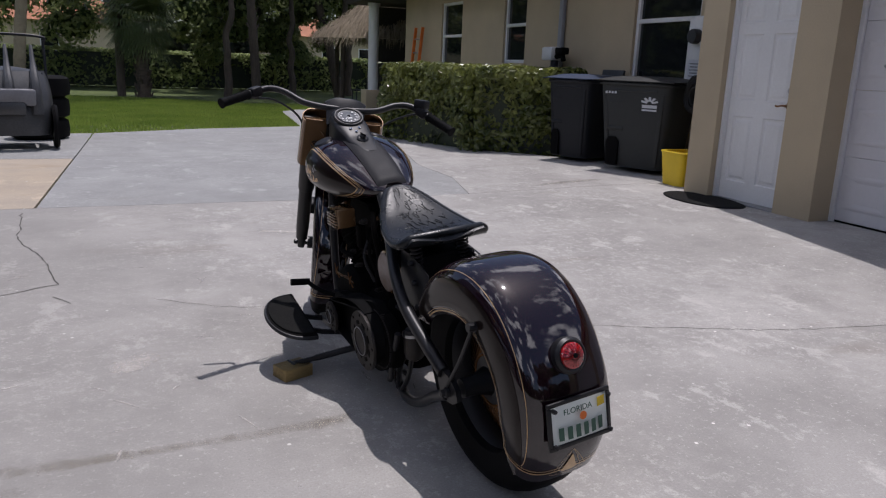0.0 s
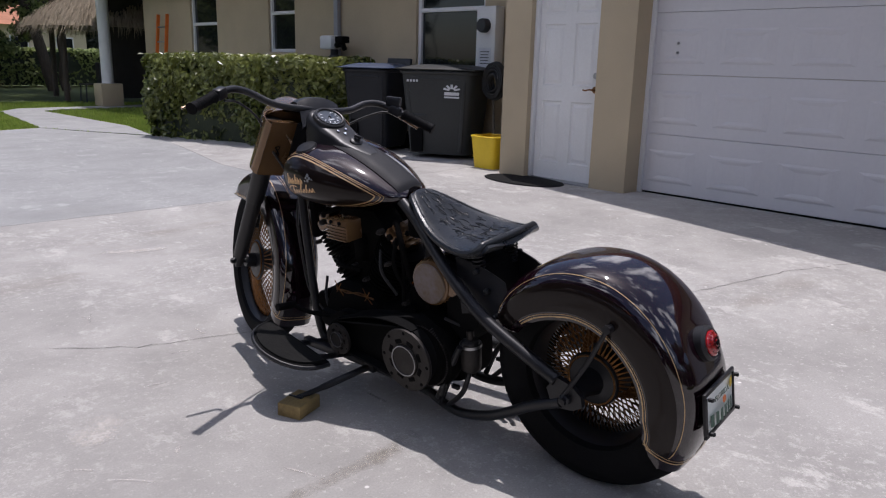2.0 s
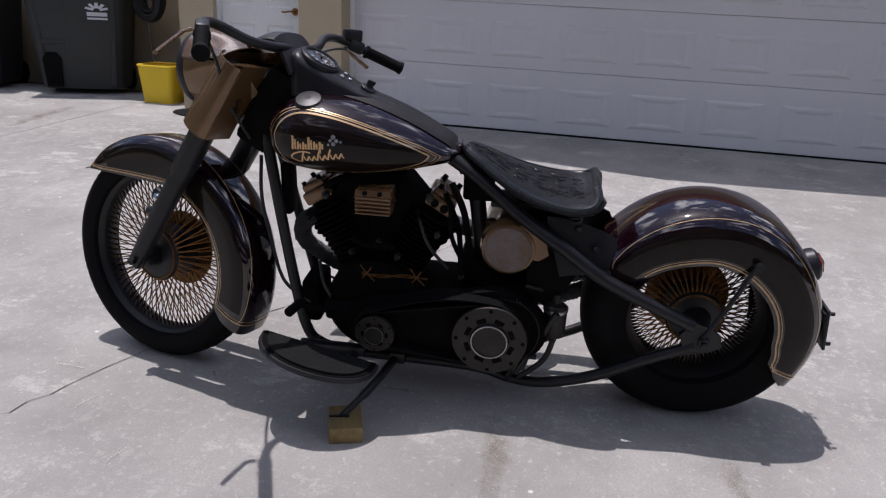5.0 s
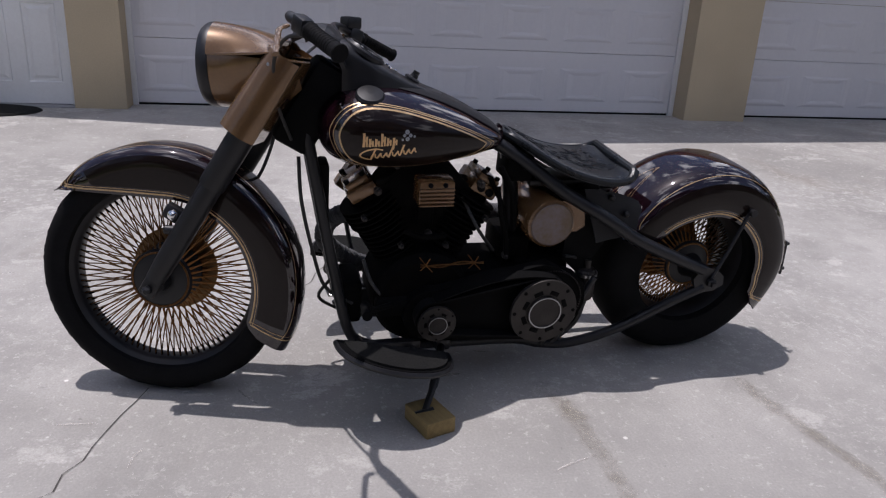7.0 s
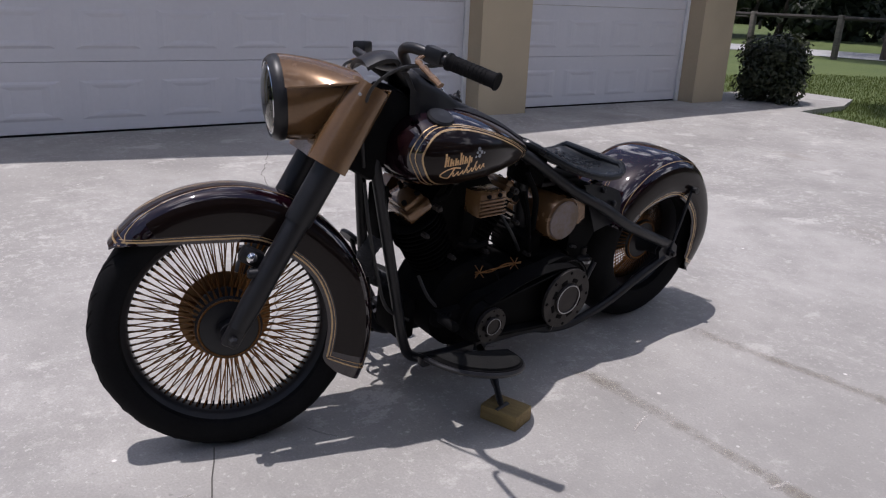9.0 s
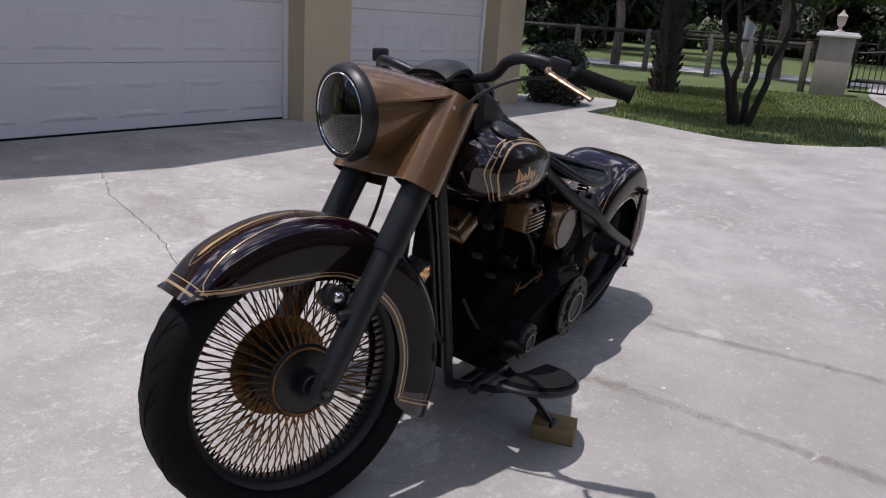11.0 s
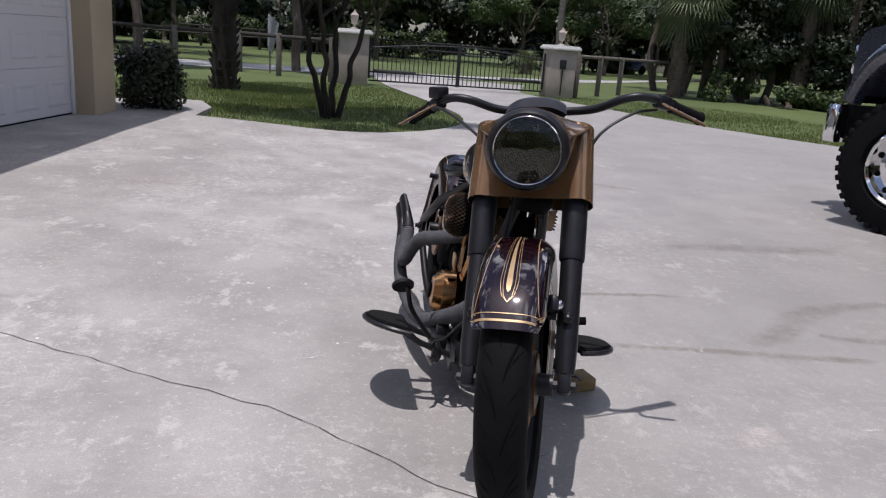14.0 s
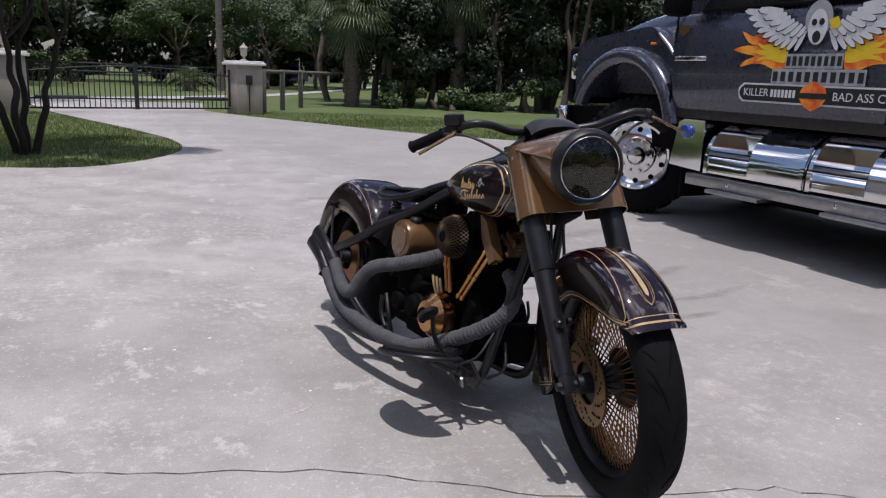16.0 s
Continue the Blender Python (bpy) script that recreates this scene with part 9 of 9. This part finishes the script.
part("bumper_post", Shape().lathe([(0.0, 0.58), (0.075, 0.58), (0.085, 0.62), (0.085, 0.86), (0.07, 0.90), (0.0, 0.90)], 18, Matrix.Translation((-0.12, -1.47, 0))), M_CHROME, bump, "bright end post")


def truck_wheel(at, deg):
    lay = Matrix.Translation(at) @ turn("Z", deg) @ SX
    R, r, h = 0.515, 0.300, 0.15
    s = Shape().lathe([(r, -h * 0.75), (r + 0.03, -h), (R - 0.06, -h * 1.02), (R - 0.015, -h * 0.88), (R - 0.01, 0), (R - 0.015, h * 0.88), (R - 0.06, h * 1.02), (r + 0.03, h), (r, h * 0.75)], 64, lay, closed=True)
    w = part("wheel", s, M_RUBBER, truck, "big mud tyre on a polished ten-hole wheel")
    t = Shape()
    for k in range(42):
        for sg in (-1, 1):
            a = 360 * (k + (0.5 if sg > 0 else 0)) / 42
            t.box((R - 0.020, 0, sg * 0.105), (0.050, 0.047, 0.085), lay @ turn("Z", a), 0.009)
            if k % 2:
                t.box((R - 0.004, 0, sg * 0.03), (0.03, 0.05, 0.05), lay @ turn("Z", a + 5), 0.006)
    tagged(part("tread_lug", t, M_RUBBER, w), kind="stuff")
    z = h * 0.80
    s = Shape().lathe([(0.302, -0.05), (0.302, z + 0.02), (0.288, z + 0.028), (0.268, z + 0.02), (0.262, z - 0.05), (0.20, z - 0.035), (0.165, z - 0.03), (0.155, z + 0.01), (0.10, z + 0.02), (0.0, z + 0.02)], 48, lay)
    rim = part("rim", s, M_CHROME, w, "polished alloy wheel")
    for k in range(10):
        a = 2 * math.pi * k / 10
        hs = Shape().lathe([(0.0, z - 0.043), (0.024, z - 0.043), (0.024, z - 0.036), (0.0, z - 0.0355)], 14, lay @ Matrix.Translation((0.228 * math.cos(a), 0.228 * math.sin(a), 0)))
        part("vent_hole", hs, M_MATT, rim)
    for k in range(10):
        a = 2 * math.pi * (k + 0.5) / 10
        part("lug_nut", Shape().lathe([(0.018, z - 0.03), (0.018, z + 0.02), (0.010, z + 0.032), (0.0, z + 0.034)], 10, lay @ Matrix.Translation((0.135 * math.cos(a), 0.135 * math.sin(a), 0))), M_CHROME, rim)
    part("hub_cap", Shape().lathe([(0.085, z), (0.085, z + 0.035), (0.06, z + 0.065), (0.0, z + 0.075)], 24, lay), M_CHROME, rim)


truck_wheel((-0.25, -0.42, 0.515), 38)
truck_wheel((-1.85, -0.42, 0.515), 38 + 180)
truck_wheel((-0.20, 4.7, 0.515), 0)


def step_tank(y0, y1, cut):
    """A polished tank with a rounded top and a step cut into its front half."""
    prof = [(-0.55, 0.50), (0.02, 0.50)] + [(0.02 - 0.30 + 0.30 * math.cos(radians(a)), 0.57 + 0.30 * math.sin(radians(a))) for a in range(0, 91, 9)] + [(-0.55, 0.87)]
    t = Shape().prism(prof, y0 + (0.42 if cut else 0), y1, 1)
    st = part("step_tank", t, M_CHROME, truck, "polished side tank with a cut-out step")
    if cut:
        low = [(-0.55, 0.50), (0.02, 0.50), (0.024, 0.610), (0.004, 0.632), (-0.15, 0.636), (-0.185, 0.650), (-0.197, 0.69), (-0.200, 0.78), (-0.215, 0.845), (-0.250, 0.868), (-0.55, 0.868)]
        part("step_cut", Shape().prism(low, y0, y0 + 0.42, 1), M_CHROME, st, smooth=50)
        part("tread", Shape().box((-0.070, y0 + 0.21, 0.640), (0.12, 0.38, 0.012), None, 0.004), M_STEEL, st)
    for y in (y0 + 0.02, y1 - 0.02):
        band = [(x + (0.012 if x > -0.5 else 0), z + (0.010 if z > 0.52 else -0.006)) for x, z in prof]
        part("tank_strap", Shape().prism(band, y - 0.016, y + 0.016, 1), M_CHROME, st)
    return st


s = Shape().prism([(0.27, 0.52), (0.34, 0.86), (0.40, 0.885), (0.62, 0.885), (0.62, 0.50)], -0.55, 0.02)
box_ob = part("battery_box", s, M_CHROME, truck, "polished angled box before the tanks")
part("filler_cap", Shape().lathe([(0.0, 0), (0.05, 0), (0.055, 0.01), (0.05, 0.035), (0.0, 0.04)], 20, Matrix.Translation((0.02, 0.44, 0.79)) @ turn("Y", 90)), M_CARBLUE, box_ob, "blue anodised filler cap")
step_tank(0.66, 1.56, True)
step_tank(1.58, 2.48, True)
step_tank(2.50, 3.40, True)
part("step_rail", Shape().box((-0.05, 2.05, 0.435), (0.20, 3.1, 0.085), None, 0.01), M_STEEL, truck, "dull metal rail under the tanks")
for y in (0.95, 1.85, 2.75):
    part("rail_bolt", Shape().lathe([(0.016, 0), (0.016, 0.012), (0.006, 0.016)], 8, Matrix.Translation((0.05, y, 0.435)) @ turn("Y", 90)), M_CHROME, truck)
for y in (1.02, 2.02):
    part("step_plate", Shape().box((0.0, y, 0.375), (0.20, 0.5, 0.03), None, 0.006), M_STEEL, truck)
part("sill_trim", Shape().box((-0.03, 2.6, 0.935), (0.03, 4.8, 0.09), None, 0.01), M_GREYRING, truck, "dull dark sill strip")
part("mirror", Shape().box((0.16, 0.34, 1.80), (0.20, 0.14, 0.30), None, 0.04), M_MATT, truck)
part("maker_badge", Shape().box((0.034, 0.40, 1.345), (0.01, 0.34, 0.035), None, 0.004), M_CHROME, truck, "plain bright badge")
part("crest_badge", Shape().prism([(0.25, 1.595), (0.25, 1.55), (0.30, 1.515), (0.36, 1.55), (0.36, 1.595)], 0.032, 0.040), M_DISC, truck)

# decals on the door, laid flat on its skin
SKIN = 0.036


def decal(outline, mat, name, label="", lift=0.0):
    s = Shape().prism(outline, SKIN + lift, SKIN + lift + 0.0015)
    return part(name, s, mat, truck, label, smooth=0)


def flame(y, d, k):
    pts = [(0, 0.13), (0.10, 0.16), (0.20, 0.13), (0.31, 0.16), (0.40, 0.145), (0.52, 0.19), (0.43, 0.09), (0.33, 0.06), (0.46, 0.065), (0.60, 0.03), (0.47, -0.005), (0.35, -0.03), (0.45, -0.065), (0.50, -0.12), (0.37, -0.095), (0.24, -0.10), (0.12, -0.14), (0, -0.12)]
    return [(p.x, p.y) for p in spline([(y + d * a * k, 1.365 + (b + 0.02) * k, 0) for a, b in reversed(pts)], 4, True)]


decal(flame(1.30, -1, 0.78), M_FLAME, "flame_decal", "orange and yellow flame decal")
decal(flame(1.74, 1, 0.78), M_FLAME, "flame_decal", "orange and yellow flame decal")
for y, d in ((1.30, -1), (1.74, 1)):
    decal([(p, 1.365 + (q - 1.365) * 0.8) for p, q in flame(y, d, 0.50)], M_YELLOW, "flame_core", "yellow inner flame", 0.001)


def feather(y, z, ang, length, w):
    """A rounded blade that starts at (y, z) and points along ang."""
    c, q = math.cos(ang), math.sin(ang)
    pts = [(0, -w * 0.6), (length * 0.55, -w), (length * 0.9, -w * 0.75), (length, 0), (length * 0.9, w * 0.75), (length * 0.55, w), (0, w * 0.6)]
    return [(y + a * c - b * q, z + a * q + b * c) for a, b in pts]


for d in (-1, 1):
    for row, (count, reach) in enumerate(((10, 0.34), (7, 0.21))):
        for k in range(count):
            t = k / (count - 1)
            y, z = 0.09 + 0.20 * t, 1.515 + 0.105 * t ** 1.3 + 0.028 * row
            ang = radians(-62 + 70 * t ** 0.8) if row == 0 else radians(-50 + 55 * t)
            fe = feather(y, z, ang, reach * (0.42 + 0.58 * t), 0.017 + 0.008 * t)
            ends = [(1.52 + d * a, b) for a, b in fe]
            lift = 0.002 + 0.0016 * (count - k) * 0.3 + 0.005 * row
            decal([(1.52 + d * (y + (a - y) * 1.04), z + (b - z) * 1.04 - 0.004) for a, b in fe], M_DKVINYL, "feather_edge", "", lift)
            decal(ends, M_VINYL, "wing_decal", "white feather of the winged decal", lift + 0.0008)
disc_pts = [(1.52 + 0.100 * math.cos(2 * math.pi * k / 28), 1.585 + 0.115 * math.sin(2 * math.pi * k / 28)) for k in range(28)]
decal(disc_pts, M_GREYVINYL, "round_decal", "plain silver roundel", 0.013)
oval = [(1.52 + 0.070 * math.cos(2 * math.pi * k / 24), 1.535 + 0.110 * math.sin(2 * math.pi * k / 24)) for k in range(24)]
decal(oval, M_VINYL, "oval_decal", "plain white oval figure", 0.015)
for a, b, w, h in ((1.492, 1.565, 0.020, 0.022), (1.548, 1.565, 0.020, 0.022), (1.52, 1.475, 0.030, 0.038)):
    decal([(a + w * math.cos(2 * math.pi * k / 12), b + h * math.sin(2 * math.pi * k / 12)) for k in range(12)], M_DKVINYL, "dark_spot", "", 0.017)
decal([(1.60, 1.575), (1.66, 1.595), (1.69, 1.535), (1.63, 1.515)], M_YELLOW, "patch_decal", "", 0.017)
for z, h, y0, y1, count in ((1.325, 0.075, 1.30, 1.73, 9), (1.225, 0.08, 1.20, 1.90, 11)):
    decal([(y0, z - h * 0.62), (y1, z - h * 0.62), (y1, z + h * 0.62), (y0, z + h * 0.62)], M_GREYVINYL, "name_panel", "silver panel under plain name bars", 0.003)
    for k in range(count):
        y = y0 + (y1 - y0) * (k + 0.5) / count
        w = (y1 - y0) / count * 0.30
        decal([(y - w, z - h * 0.40), (y + w, z - h * 0.40), (y + w, z + h * 0.40), (y - w, z + h * 0.40)], M_DKVINYL, "name_bar", "", 0.0055)
strip = [(0.98, 1.060), (2.30, 1.052), (2.30, 1.158), (0.98, 1.166), (0.945, 1.140), (0.935, 1.113), (0.945, 1.088)]
decal([(y + (0.012 if y > 2 else -0.012), z + (0.012 if z > 1.11 else -0.012)) for y, z in strip], M_VINYL, "slogan_edge", "", 0.002)
decal(strip, M_DKVINYL, "slogan_band", "black slogan band", 0.004)
TXT = Matrix(((0, 0, 1, 0), (1, 0, 0, 0), (0, 1, 0, 0), (0, 0, 0, 1)))
lettering("KILLER", 0.074, M_VINYL, truck, Matrix.Translation((SKIN + 0.007, 1.085, 1.113)) @ TXT, "white slogan letters")
for k in range(7):
    decal([(1.213 + 0.030 * k, 1.088), (1.233 + 0.030 * k, 1.088), (1.233 + 0.030 * k, 1.138), (1.213 + 0.030 * k, 1.138)], M_VINYL, "name_bar", "", 0.0065)
decal([(1.465, 1.16), (1.44, 1.10), (1.485, 1.04), (1.55, 1.01), (1.615, 1.04), (1.66, 1.10), (1.635, 1.16), (1.55, 1.20)], M_FLAME, "shield_decal", "plain orange shield", 0.007)
decal([(1.43, 1.088), (1.67, 1.088), (1.67, 1.124), (1.43, 1.124)], M_DKVINYL, "shield_bar", "", 0.009)
lettering("BAD ASS CHOPPE", 0.074, M_VINYL, truck, Matrix.Translation((SKIN + 0.007, 1.985, 1.105)) @ TXT, "white slogan letters")
